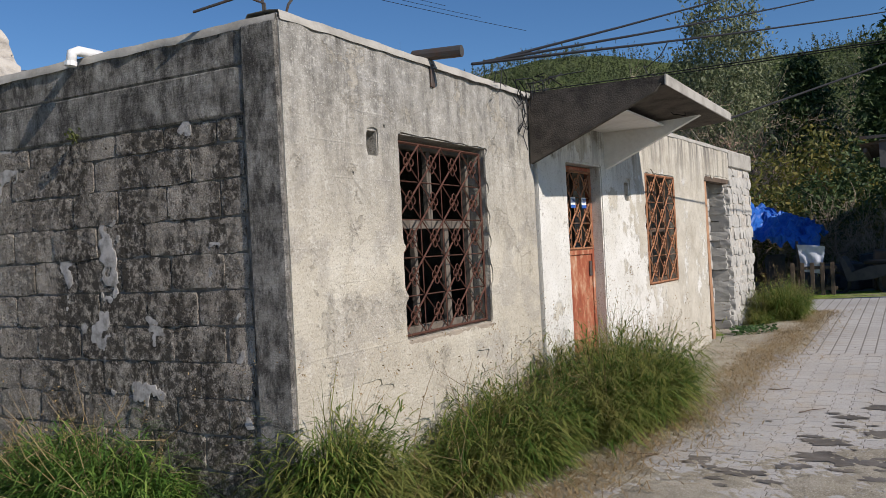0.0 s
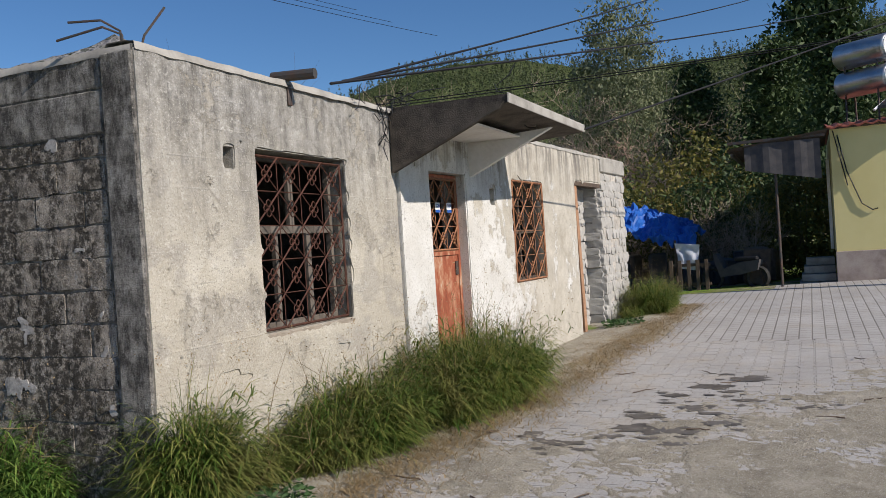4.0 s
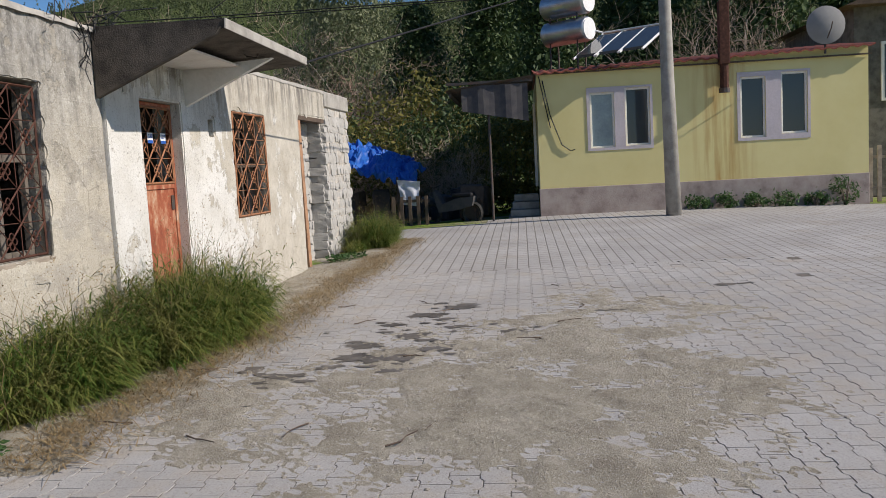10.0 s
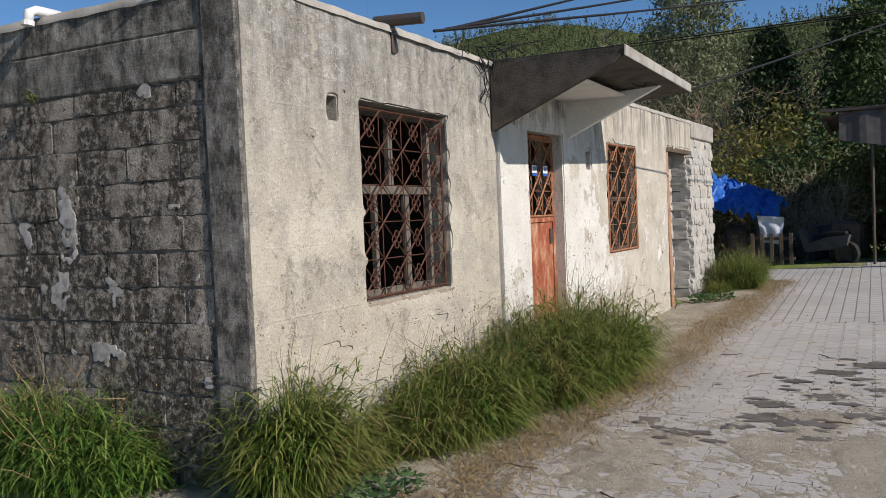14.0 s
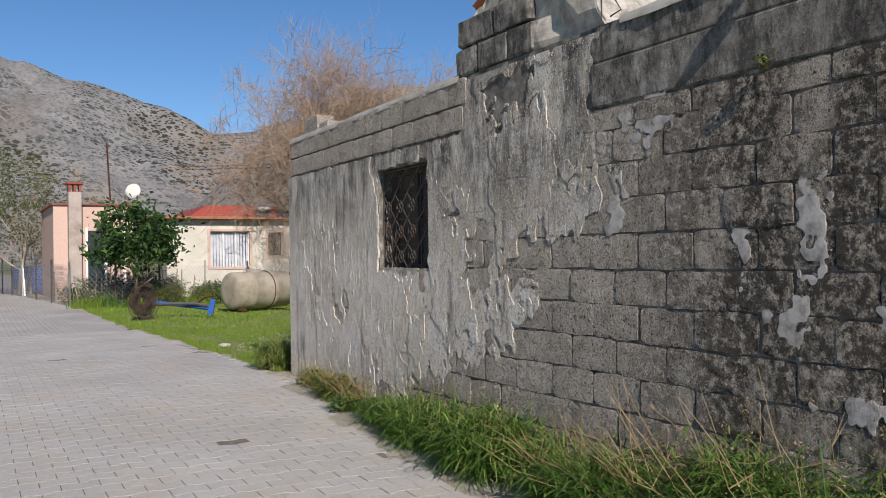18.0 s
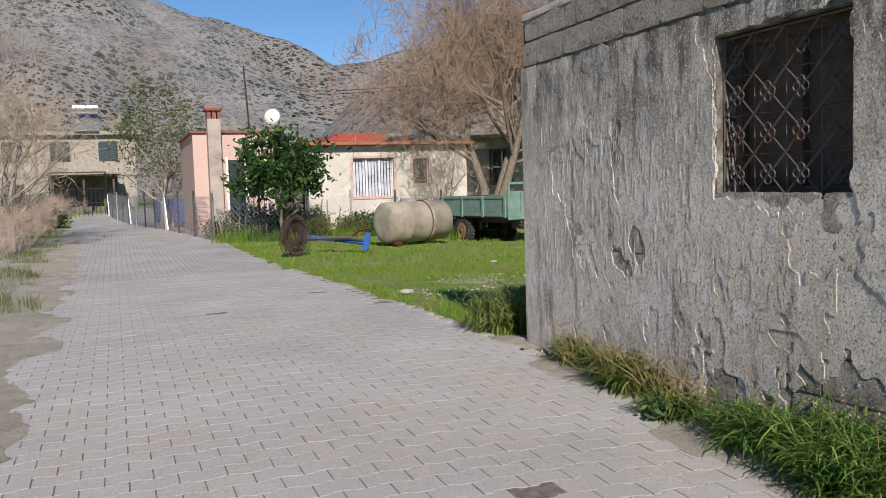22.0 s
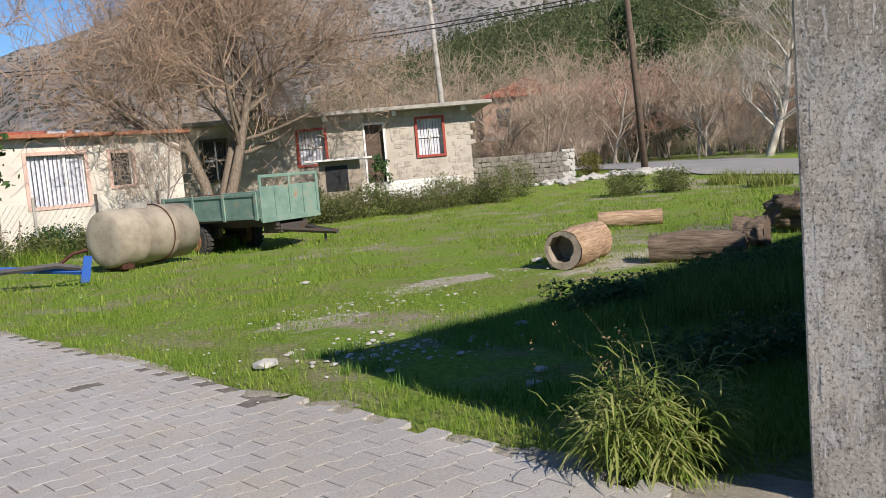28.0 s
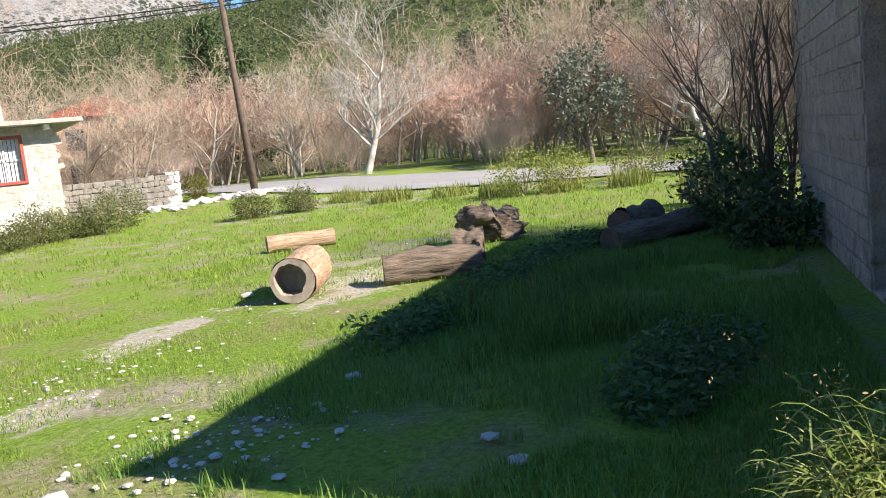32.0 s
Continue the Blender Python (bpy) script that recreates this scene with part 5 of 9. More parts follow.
coping("coping_front", 0.0, 0.0, BX0, BY0, TOP - 0.005, "rough cement coping on the front wall")
coping("coping_front_west", *b_point(BX0, 0)[:2], *b_point(11.85, 0)[:2], TOP + 0.02, "rough cement coping on the whitewashed wall")
coping("coping_side", 0.0, 2.6, 0.0, 0.0, 2.835, "rough cement coping above the ring beam")
coping("coping_side_low", 0.0, 8.24, 0.0, 4.4, 2.845, "rough cement coping on the block courses")

# closing parts: roof slab, floor, back and far walls
solid("roof_slab", box(0.2, 0.3, 2.62, 9.4, 8.05, 2.80), M["dark_concrete"], "flat concrete roof slab", "roof", kind="structure")
solid("roof_slab_west", box(9.41, 0.1, 2.62, 11.8, 4.2, 2.80), M["dark_concrete"], "flat concrete roof slab of the stone part", "roof", kind="structure")
solid("floor", box(0.2, 0.3, -0.05, 11.6, 8.05, 0.04), M["dark_concrete"], "bare dark concrete floor indoors", "floor", kind="structure")
bw = solid("wall_back", wall_mesh(9.4, -0.1, 2.83, 0.2, [(4.85, 7.4, 0.05, 2.35)]), M["block"], "grey concrete block back wall in shade", "wall", kind="structure")
bw.matrix_basis = pose(9.4, 8.25, 0, 0, 0, 180)
solid("wall_rear_end", box(9.2, 4.41, -0.1, 9.4, 8.04, 2.61), M["stone"], "end wall of the rear room", "wall", kind="structure")
solid("wall_back_west", box(9.41, 4.2, -0.1, 11.8, 4.4, 2.83), M["stone"], "rear wall of field stones", "wall", kind="structure")
solid("wall_far", box(11.6, -0.10, -0.1, 11.82, 4.2, 2.83), M["stone"], "gable wall of field stones", "wall", kind="structure")
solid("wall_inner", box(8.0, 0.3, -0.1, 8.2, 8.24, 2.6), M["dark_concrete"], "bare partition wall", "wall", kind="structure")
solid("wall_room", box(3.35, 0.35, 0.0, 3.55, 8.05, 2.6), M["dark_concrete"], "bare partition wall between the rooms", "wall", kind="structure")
solid("end_post", box(-0.016, 8.02, -0.1, 0.2, 8.30, 2.44, 0.012), M["side_plaster"], "pale concrete post at the end of the side wall", "column", kind="structure")
for k in range(13):
    z0 = k * 0.2
    y0 = 8.255
    for q in range(12):
        a, b = 4.62 + 0.405 * q - (0.2 if k % 2 else 0), 4.62 + 0.405 * (q + 1) - (0.2 if k % 2 else 0)
        a, b = max(a, 4.56), min(b, 9.4)
        if b - a > 0.08:
            ob = new("block", rp.choice(block_shapes))
            ob.parent = bw
            ob.matrix_parent_inverse = bw.matrix_basis.inverted()
            ob.matrix_basis = Matrix.LocRotScale(((a + b) / 2, y0, z0 + 0.1), Euler((0, 0, radians(180))), (b - a - 0.012, 0.02, 0.188))


# grilles: welded bars with flowers in the fields
def ring(cx, cz, r, t, bm, n=8):
    pts = [(cx + r * math.cos(2 * math.pi * k / n), 0, cz + r * math.sin(2 * math.pi * k / n)) for k in range(n + 1)]
    return tube(pts, t, 4, bm, caps=False)


def grille(name, label, w, h, nx, ny, material, petals=True, thin=0.0045, flat=0.008):
    t = thing(name, label, "window grille", group="wrought grilles of the house")
    fr = bmesh.new()
    for a, b in (((0, 0), (w, 0)), ((w, 0), (w, h)), ((w, h), (0, h)), ((0, h), (0, 0))):
        tube([(a[0], 0, a[1]), (b[0], 0, b[1])], flat * 1.3, 4, fr)
    part("frame", fr, material, t)
    cw, ch = w / nx, h / ny
    for i in range(1, nx):
        part("upright", tube([(i * cw, 0.006, 0), (i * cw, 0.006, h)], thin, 4), material, t)
    for j in range(1, ny):
        part("crossbar", tube([(0, 0.012, j * ch), (w, 0.012, j * ch)], thin, 4), material, t)
    for k in range(-ny + 1, nx):
        pts = [(i, i - k) for i in range(max(0, k), min(nx, ny + k) + 1)]
        if len(pts) > 1:
            part("diagonal", tube([(pts[0][0] * cw, -0.006, pts[0][1] * ch), (pts[-1][0] * cw, -0.006, pts[-1][1] * ch)], flat, 4), material, t)
    for k in range(1, nx + ny):
        pts = [(i, k - i) for i in range(max(0, k - ny), min(nx, k) + 1)]
        if len(pts) > 1:
            part("diagonal", tube([(pts[0][0] * cw, 0.0, pts[0][1] * ch), (pts[-1][0] * cw, 0.0, pts[-1][1] * ch)], flat * 0.7, 4), material, t)
    fl = bmesh.new()
    r = min(cw, ch) * 0.13
    for a in range(4):
        ring(math.cos(a * math.pi / 2) * r * 1.05, math.sin(a * math.pi / 2) * r * 1.05, r * 0.85, 0.0055, fl)
    fm = finish("flower", fl, material)
    for i in range(nx):
        for j in range(ny):
            ob = new("flower", fm)
            ob.parent = t
            ob.matrix_basis = Matrix.Translation(((i + 0.5) * cw, -0.012, (j + 0.5) * ch))
    return t


def sash(name, label, w, h, at, turn, bars, material, group="window frames"):
    t = thing(name, label, "window", at, group, turn=turn)
    f = 0.05
    for q in ((0, 0, w, f), (0, h - f, w, h), (0, f, f, h - f), (w - f, f, w, h - f)):
        part("frame", box(q[0], 0, q[1], q[2], 0.05, q[3], 0.004), material, t)
    for (a, b, c, d) in bars:
        part("bar", box(a, 0.004, b, c, 0.046, d, 0.004), material, t)
    return t


g = grille("window_grille", "rusty welded window grille with flower motifs", W1[1] - W1[0] - 0.04, W1[3] - W1[2] - 0.06, 4, 5, M["rust"])
g.matrix_basis = pose(W1[0] + 0.02, 0.045, W1[2] + 0.02)
sash("casement_frame", "old grey timber window frame without glass", W1[1] - W1[0], W1[3] - W1[2] - 0.01, (W1[0], 0.15, W1[2] + 0.005), 0,
     [(0.05, 0.72, 1.21, 0.78), (0.40, 0.05, 0.44, 0.72), (0.62, 0.78, 0.68, 1.27), (0.84, 0.05, 0.90, 0.72)], M["grey_wood"])
solid("lintel", box(W1[0] - 0.02, -0.004, W1[3] + 0.002, W1[1] + 0.03, 0.1, W1[3] + 0.055, 0.008, rough=0.004), M["dark_wood"], "charred dark timber lintel over the window", "lintel", kind="structure")
solid("window_sill", box(W1[0] - 0.01, -0.012, W1[2] - 0.045, W1[1] + 0.02, 0.12, W1[2] - 0.002, 0.008), M["old_wood"], "weathered sill plank", "sill", kind="structure")

g = grille("window_grille", "rusty orange-brown window grille with flower motifs", 1.09, 1.27, 3, 4, M["rust_light"], flat=0.011)
g.matrix_basis = pose(*b_point(6.22, 1.05, 0.01), 0, 0, FRONT_TURN)
sash("casement_frame", "dark old window frame behind the grille", W2[1] - W2[0], W2[3] - W2[2] - 0.01, b_point(6.2, W2[2] + 0.005, -0.12), FRONT_TURN, [(0.05, 0.62, 1.08, 0.67), (0.53, 0.05, 0.58, 1.25)], M["dark_wood"])
g = grille("window_grille", "dark rusted window grille with flower motifs", 0.93, 0.87, 4, 4, M["dark_metal"])
g.matrix_basis = SIDE @ pose(su(SW[1]) + 0.01, 0.05, SW[2] + 0.012)
sash("casement_frame", "dark timber window frame in the block wall", SW[1] - SW[0], SW[3] - SW[2] - 0.01, (0.13, SW[1], SW[2] + 0.005), -90, [(0.45, 0.05, 0.5, 0.84)], M["dark_wood"])
solid("window_board", box(0.185, SW[0] + 0.02, SW[2] + 0.02, 0.2, SW[1] - 0.02, SW[3] - 0.02), M["dark_wood"], "dark boards closing the side window", "board")

# entrance door
door = thing("door_1", "rusty red sheet-metal door with a grille above", "door", b_point(3.98, 0.08, -0.10), turn=FRONT_TURN)
dw = DOOR[1] - DOOR[0]
for q in ((0, 0, 0.05, 2.24), (dw - 0.05, 0, dw, 2.24), (0.05, 2.19, dw - 0.05, 2.24), (0.05, 1.37, dw - 0.05, 1.43), (0.05, 0, dw - 0.05, 0.06)):
    part("frame", box(q[0], 0, q[1], q[2], 0.05, q[3], 0.004), M["rust_panel"], door)
part("panel", box(0.05, 0.015, 0.06, dw - 0.05, 0.035, 1.37, 0.003), M["rust_panel"], door, "rust-streaked sheet panel")
dg = grille("door_grille", "rusty door grille", dw - 0.1, 0.76, 3, 3, M["rust_light"], flat=0.011)
for o in list(dg.children):
    o.parent = door
    o.matrix_parent_inverse = Matrix.Translation((0.05, 0.0, 1.43))
bpy.data.objects.remove(dg)
lock = part("lock", box(dw - 0.13, 0.0, 1.15, dw - 0.07, 0.012, 1.3, 0.003), M["dark_metal"], door)


def writing(name, text, size, material, parent, at, turn=(90, 0, 0)):
    cu = bpy.data.curves.new(name, "FONT")
    cu.body, cu.size, cu.extrude, cu.align_x, cu.align_y = text, size, 0.0006, "CENTER", "CENTER"
    ob = new("text_source", cu)
    me = bpy.data.meshes.new_from_object(ob.evaluated_get(bpy.context.evaluated_depsgraph_get()))
    bpy.data.objects.remove(ob)
    me.materials.append(material)
    ob = new(name, me)
    ob.parent = parent
    ob.matrix_basis = pose(*at, *turn)
    return ob


for k, (u, txt) in enumerate(((0.30, "220"), (0.57, "227"))):
    plate = thing("house_number", "small white and blue house-number plate on the door grille", "sign", b_point(3.98 + u, 1.96, -0.07), "house numbers", turn=FRONT_TURN)
    part("plate", box(-0.055, 0, -0.05, 0.055, 0.004, 0.055, 0.002), M["pvc"], plate)
    part("band", box(-0.055, -0.002, -0.05, 0.055, 0.0, -0.02), M["blue"], plate)
    writing("number", txt, 0.055, M["blue"], plate, (0, -0.003, 0.018))

# broken doorway: timber jamb
jamb = thing("door_post", "leaning bare reddish timber door post", "post")
jamb.matrix_basis = pose(*b_point(9.02, 0.02, -0.02), 0, -3.2, FRONT_TURN)
part("post", box(0, 0, 0, 0.13, 0.10, 2.36, 0.008, rough=0.004), M["post_wood"], jamb)
lin = solid("doorway_lintel", box(bu(8.75), 0.0, 2.36, bu(10.25), 0.14, 2.435, 0.008, rough=0.004), M["dark_wood"], "dark timber lintel over the doorway", "lintel", kind="structure")
lin.matrix_basis = pose(BX0, BY0, 0, 0, 0, FRONT_TURN)

# canopy over the door
can = thing("canopy", "cantilevered concrete door canopy with triangular brackets", "canopy", (0, 0, 0))
V = prism([(-0.03, 2.88), (-1.2, 2.865), (-1.2, 2.79), (-0.03, 2.70)], "x", 3.27, 5.97)
part("slab", V, M["canopy_slab"], can, "thin dark-stained concrete slab")
part("left_bracket", prism([(-0.03, 2.85), (-1.17, 2.80), (-1.12, 2.74), (-0.03, 2.27)], "x", 3.235, 3.30), M["canopy_slab"], can, "near-black brown bracket")
part("right_bracket", prism([(-0.11, 2.70), (-1.10, 2.755), (-0.11, 2.30)], "x", 4.95, 5.03), M["white_paint"], can)
part("soffit", box(3.31, -0.75, 2.685, 4.94, -0.06, 2.70), M["white_paint"], can)
part("front_drip", box(3.26, -1.215, 2.785, 5.98, -1.195, 2.875, 0.006, rough=0.003), M["concrete"], can)

# pipes, wires and iron on the roof
sp = thing("roof_spout", "rusty iron pipe stub standing out over the wall", "pipe", (1.6, 0, 2.86))
part("pipe", tube([(-0.04, 0.10, 0.055), (0.0, -0.26, 0.045)], 0.04, 10), M["dark_metal"], sp)
# Thin dark strip on the wall below the pipe.
part("stain", box(-0.03, -0.032, -0.17, 0.02, -0.015, -0.01, 0.004), M["dark_metal"], sp)
pp = thing("drain_pipe", "white plastic drain elbow on the wall head", "pipe", (0, 1.5, 2.84))
part("elbow", tube([(0.12, 0, 0.045), (-0.05, 0.0, 0.045), (-0.085, 0.01, 0.03), (-0.095, 0.015, -0.04)], 0.031, 10), M["pvc"], pp, smooth=True)
part("collar", tube([(-0.094, 0.014, -0.022), (-0.096, 0.016, -0.05)], 0.037, 10), M["pvc"], pp)
rod = thing("rebar", "bent rusty reinforcing rods at the roof corner", "rebar", (0.05, 0.1, 2.84))
part("rod", tube([(0, 0, -0.1), (0.0, 0.02, 0.1), (-0.05, 0.12, 0.15), (-0.12, 0.42, 0.10)], 0.008, 5), M["dark_metal"], rod)
part("rod", tube([(0.02, 0.03, -0.1), (0.02, 0.05, 0.13), (-0.03, 0.15, 0.2), (-0.08, 0.36, 0.21)], 0.008, 5), M["dark_metal"], rod)
part("rod", tube([(0.06, -0.02, -0.1), (0.1, -0.06, 0.1), (0.25, -0.1, 0.3)], 0.008, 5), M["dark_metal"], rod)

stub = thing("roof_stub", "remnant of a roof gable with blocks, cement and an orange tile", "masonry", (0, 0, 0))
rp = random.Random(21)
for (a, b, z0, z1) in ((3.5, 3.93, 3.06, 3.26), (3.94, 4.42, 3.06, 3.27), (3.45, 3.75, 2.85, 3.05), (3.76, 4.15, 2.85, 3.05), (4.16, 4.45, 2.85, 3.05)):
    part("block", box(-0.012, a, z0, 0.2, b - 0.008, z1 - 0.008, 0.012, rough=0.006), M["beam"], stub)
bm = bmesh.new()
prof = [(2.72, 2.80), (2.78, 2.99), (2.95, 3.22), (3.12, 3.46), (3.32, 3.62), (3.5, 3.56), (3.75, 3.45), (4.4, 3.28), (4.42, 2.82)]
prism(prof, "x", 0.03, 0.5, bm)
bmesh.ops.triangulate(bm, faces=bm.faces)
bmesh.ops.subdivide_edges(bm, edges=bm.edges, cuts=7, use_grid_fill=True)
for v in bm.verts:
    for amount, fine in ((0.05, 5), (0.03, 13), (0.016, 29)):
        v.co += amount * Vector((noise.noise(v.co * fine), noise.noise(v.co * fine + Vector((9, 0, 0))), noise.noise(v.co * fine + Vector((0, 9, 0)))))
part("cement", bm, M["rubble"], stub, "crumbling pale cement")
V, F = [], []
for i in range(22):
    for j in range(6):
        s, q = i / 21, j / 5
        V.append((0.06 + 0.42 * s, 3.42 + 0.9 * q, 3.655 - 0.30 * q + 0.018 * math.cos(s * 22)))
F = [(i * 6 + j, (i + 1) * 6 + j, (i + 1) * 6 + j + 1, i * 6 + j + 1) for i in range(21) for j in range(5)]
part("tile", np_mesh("tile", V, F, M["tile_orange"], True), None, stub, "orange roof tile")
part("hook", tube([(-0.02, 2.75, 2.86), (-0.04, 2.72, 3.0), (-0.03, 2.62, 2.95), (-0.02, 2.58, 2.88), (-0.03, 2.66, 2.86)], 0.006, 4), M["dark_metal"], stub)

M["mortar_smear"] = plain("mortar_smear", (0.56, 0.53, 0.50), 0.95, wear=(0.19, 0.175, 0.155), scale=14, bump=0.9)
# smears of old render left on the blocks
SMEARS = ((0.68, 2.42, 0.07, 0.20), (0.34, 1.02, 0.10, 0.34), (1.5, 1.2, 0.20, 0.20), (1.40, 1.62, 0.13, 0.36), (1.22, 0.82, 0.28, 0.07), (0.52, 1.6, 0.09, 0.16), (1.78, 1.5, 0.06, 0.24),
          (1.02, 1.2, 0.11, 0.13), (2.45, 2.2, 0.40, 0.2), (2.65, 1.85, 0.2, 0.3), (0.75, 1.35, 0.06, 0.1))


def keep_smear(u, v):
    y = 8.25 - u
    return any(((y - a) / c) ** 2 + ((v - b) / d) ** 2 + 1.5 * fbm(y * 5, v * 4, 70) + 0.9 * noise.noise((y * 17, v * 17, 3)) + 0.5 * noise.noise((y * 41, v * 41, 3)) < 0.12 for a, b, c, d in SMEARS)


skin("plaster_smears", keep_smear, 8.25, 0, 2.8, 0.0135, 0.005, M["mortar_smear"], SIDE, "smears of old cement left on the block wall", 0.015, 15.0, rim=0.9)

# scratches in the plaster near the end of the side wall
rp = random.Random(17)
scr = bmesh.new()
for k in range(520):
    y, zc = rp.uniform(5.2, 7.95), rp.uniform(0.75, 1.95)
    if SW[0] - 0.12 < y < SW[1] + 0.12 and zc > 1.05:
        continue
    pts = [Vector((-0.0195, y, zc))]
    d = rp.choice((Vector((0, 0.03, 1)), Vector((0, -0.04, 1.5)), Vector((0, 0.08, 2)), Vector((0, 0.35, 0.8)), Vector((0, -0.4, 0.8)), Vector((0, 1, 0.1))))
    for q in range(4):
        pts.append(pts[-1] + d * rp.uniform(0.006, 0.026) + Vector((0, rp.uniform(-0.005, 0.005), rp.uniform(-0.005, 0.005))))
    tube(pts, [0.0004, 0.0012, 0.0013, 0.001, 0.0004], 3, scr, caps=False)
solid("wall_scratches", scr, M["lime"], "pale strokes scratched into the grey plaster", "scratches", kind="stuff")

# ---- the yellow house across the yard ----
YX = 16.2
YG = 0.24


def framed_window(parent, y0, y1, z0, z1, x, material, blind=None, mull=0):
    """A window in a wall that faces -x: frame, pane and sill, parts of the house."""
    f = 0.045
    w = part("window", box(x - 0.02, y0, z0, x + 0.05, y0 + f, z1, 0.004), material, parent, "white plastic window")
    part("frame", box(x - 0.02, y1 - f, z0, x + 0.05, y1, z1, 0.004), material, w)
    part("frame", box(x - 0.02, y0 + f, z0, x + 0.05, y1 - f, z0 + f, 0.004), material, w)
    part("frame", box(x - 0.02, y0 + f, z1 - f, x + 0.05, y1 - f, z1, 0.004), material, w)
    part("pane", box(x + 0.02, y0 + f, z0 + f, x + 0.026, y1 - f, z1 - f), blind or M["glass"], w, "dark glass pane")
    part("sill", box(x - 0.06, y0 - 0.03, z0 - 0.035, x - 0.021, y1 + 0.03, z0 - 0.001, 0.004), material, w)
    return w


yh = thing("house", "single-storey yellow rendered house with a grey plinth", "house", group="houses")
ywins = [(-5.83, -5.27, 1.78, 3.05), (-6.64, -6.07, 1.80, 3.12), (-9.22, -8.66, 1.83, 3.20), (-10.14, -9.56, 1.88, 3.26)]
bm = wall_mesh(7.4, 0.90, 3.56, 0.25, [(-4.06 - b, -4.06 - a, c, d) for a, b, c, d in ywins])
me = finish("wall", bm, M["yellow"])
ob = part("wall", me, None, yh, "yellow render with rust streaks under the stove pipe")
ob.matrix_basis = Matrix(((0, 1, 0, YX), (-1, 0, 0, -4.06), (0, 0, 1, 0), (0, 0, 0, 1)))
part("side_wall", box(YX + 0.25, -4.30, 0.9, 21.5, -4.06, 3.5), M["yellow"], yh)
part("end_wall", box(YX + 0.25, -11.46, 0.9, 21.5, -11.22, 3.6), M["yellow"], yh)
part("back_wall", box(21.3, -11.2, 0.9, 21.5, -4.32, 3.5), M["yellow"], yh)
part("gable_strip", prism([(-4.06, 3.561), (-11.46, 3.561), (-11.46, 3.74)], "x", YX + 0.002, YX + 0.24), M["yellow"], yh)
part("plinth", box(YX - 0.03, -11.47, 0.0, YX + 0.26, -4.04, 0.898, 0.008), M["plinth"], yh, "patchy pinkish-grey cement plinth")
for pair in ((ywins[1][0] - 0.06, ywins[0][1] + 0.07, 1.72, 3.17), (ywins[3][0] - 0.06, ywins[2][1] + 0.07, 1.76, 3.31)):
    inner = [w for w in ywins if pair[0] < w[0] < pair[1]]
    bm = wall_mesh(pair[1] - pair[0], pair[2], pair[3], 0.012, [(pair[1] - b, pair[1] - a, c, d) for a, b, c, d in inner])
    ob = part("surround", finish("surround", bm, M["lilac"]), None, yh, "pale lilac painted window surround")
    ob.matrix_basis = Matrix(((0, 1, 0, YX - 0.013), (-1, 0, 0, pair[1]), (0, 0, 1, 0), (0, 0, 0, 1)))
for k, w in enumerate(ywins):
    framed_window(yh, *w, YX + 0.06, M["pvc"], M["pale_pane"] if k == 0 else None)
# roof edge of corrugated tiles
V, F = [], []
n = 150
for i in range(n + 1):
    y = -4.0 + (-11.56 + 4.0) * i / n
    zt = 3.57 + 0.18 * i / n + 0.022 * math.cos(i * 2 * math.pi / 5)
    for x, dz in ((YX - 0.16, -0.035), (YX - 0.16, 0.0), (YX + 2.2, 0.30), (21.6, 0.1)):
        V.append((x, y, zt + dz))
F = [(i * 4 + k, i * 4 + k + 1, i * 4 + 5 + k, i * 4 + 4 + k) for i in range(n) for k in range(3)]
part("roof", np_mesh("roof", V, F, M["tile_red"]), None, yh, "low roof of brown corrugated tiles")
part("eave_board", box(YX - 0.10, -11.5, 3.53, YX - 0.02, -4.0, 3.56), M["dark_wood"], yh)
# porch
for k in range(4):
    part("step", box(16.32 + 0.27 * k, -4.03, 0.17 * k + 0.08, 17.9, -3.28 - 0.05 * k, 0.17 * (k + 1) + 0.07, 0.008), M["concrete"], yh, "worn pale concrete step")
part("porch_door", box(18.0, -4.055, 0.92, 18.9, -4.01, 2.95, 0.006), M["dark_wood"], yh)
part("door_jamb", box(17.85, -4.05, 0.92, 17.99, -3.98, 3.0, 0.006), M["pvc"], yh)
aw = thing("porch_roof", "rusty corrugated porch roof on a thin steel post", "canopy")
V, F = [], []
for i in range(41):
    x = 15.5 + 3.6 * i / 40
    V += [(x, -4.0, 3.46 + 0.03 * math.cos(i * 2.1)), (x, -2.0, 3.22 + 0.03 * math.cos(i * 2.1))]
F = [(2 * i, 2 * i + 1, 2 * i + 3, 2 * i + 2) for i in range(40)]
part("sheet", np_mesh("sheet", V, F, M["dark_metal"]), None, aw)
part("beam", box(15.6, -2.12, 3.10, 19.0, -2.06, 3.17), M["dark_metal"], aw)
part("beam", box(15.6, -3.95, 3.36, 15.66, -2.0, 3.42), M["dark_metal"], aw)
part("post", tube([(15.65, -2.95, 0.2), (15.65, -2.95, 3.30)], 0.03, 8), M["dark_metal"], aw)
V, F = [], []
for i in range(13):
    for j in range(7):
        V.append((15.55 + 0.02 * math.sin(i * 1.3), -3.85 + 1.5 * i / 12, 3.32 - 0.85 * (j / 6) * (1 - 0.35 * i / 12)))
F = [(i * 7 + j, (i + 1) * 7 + j, (i + 1) * 7 + j + 1, i * 7 + j + 1) for i in range(12) for j in range(6)]
part("side_sheet", np_mesh("side_sheet", V, F, M["junk"]), None, aw, "grey hanging side sheet")

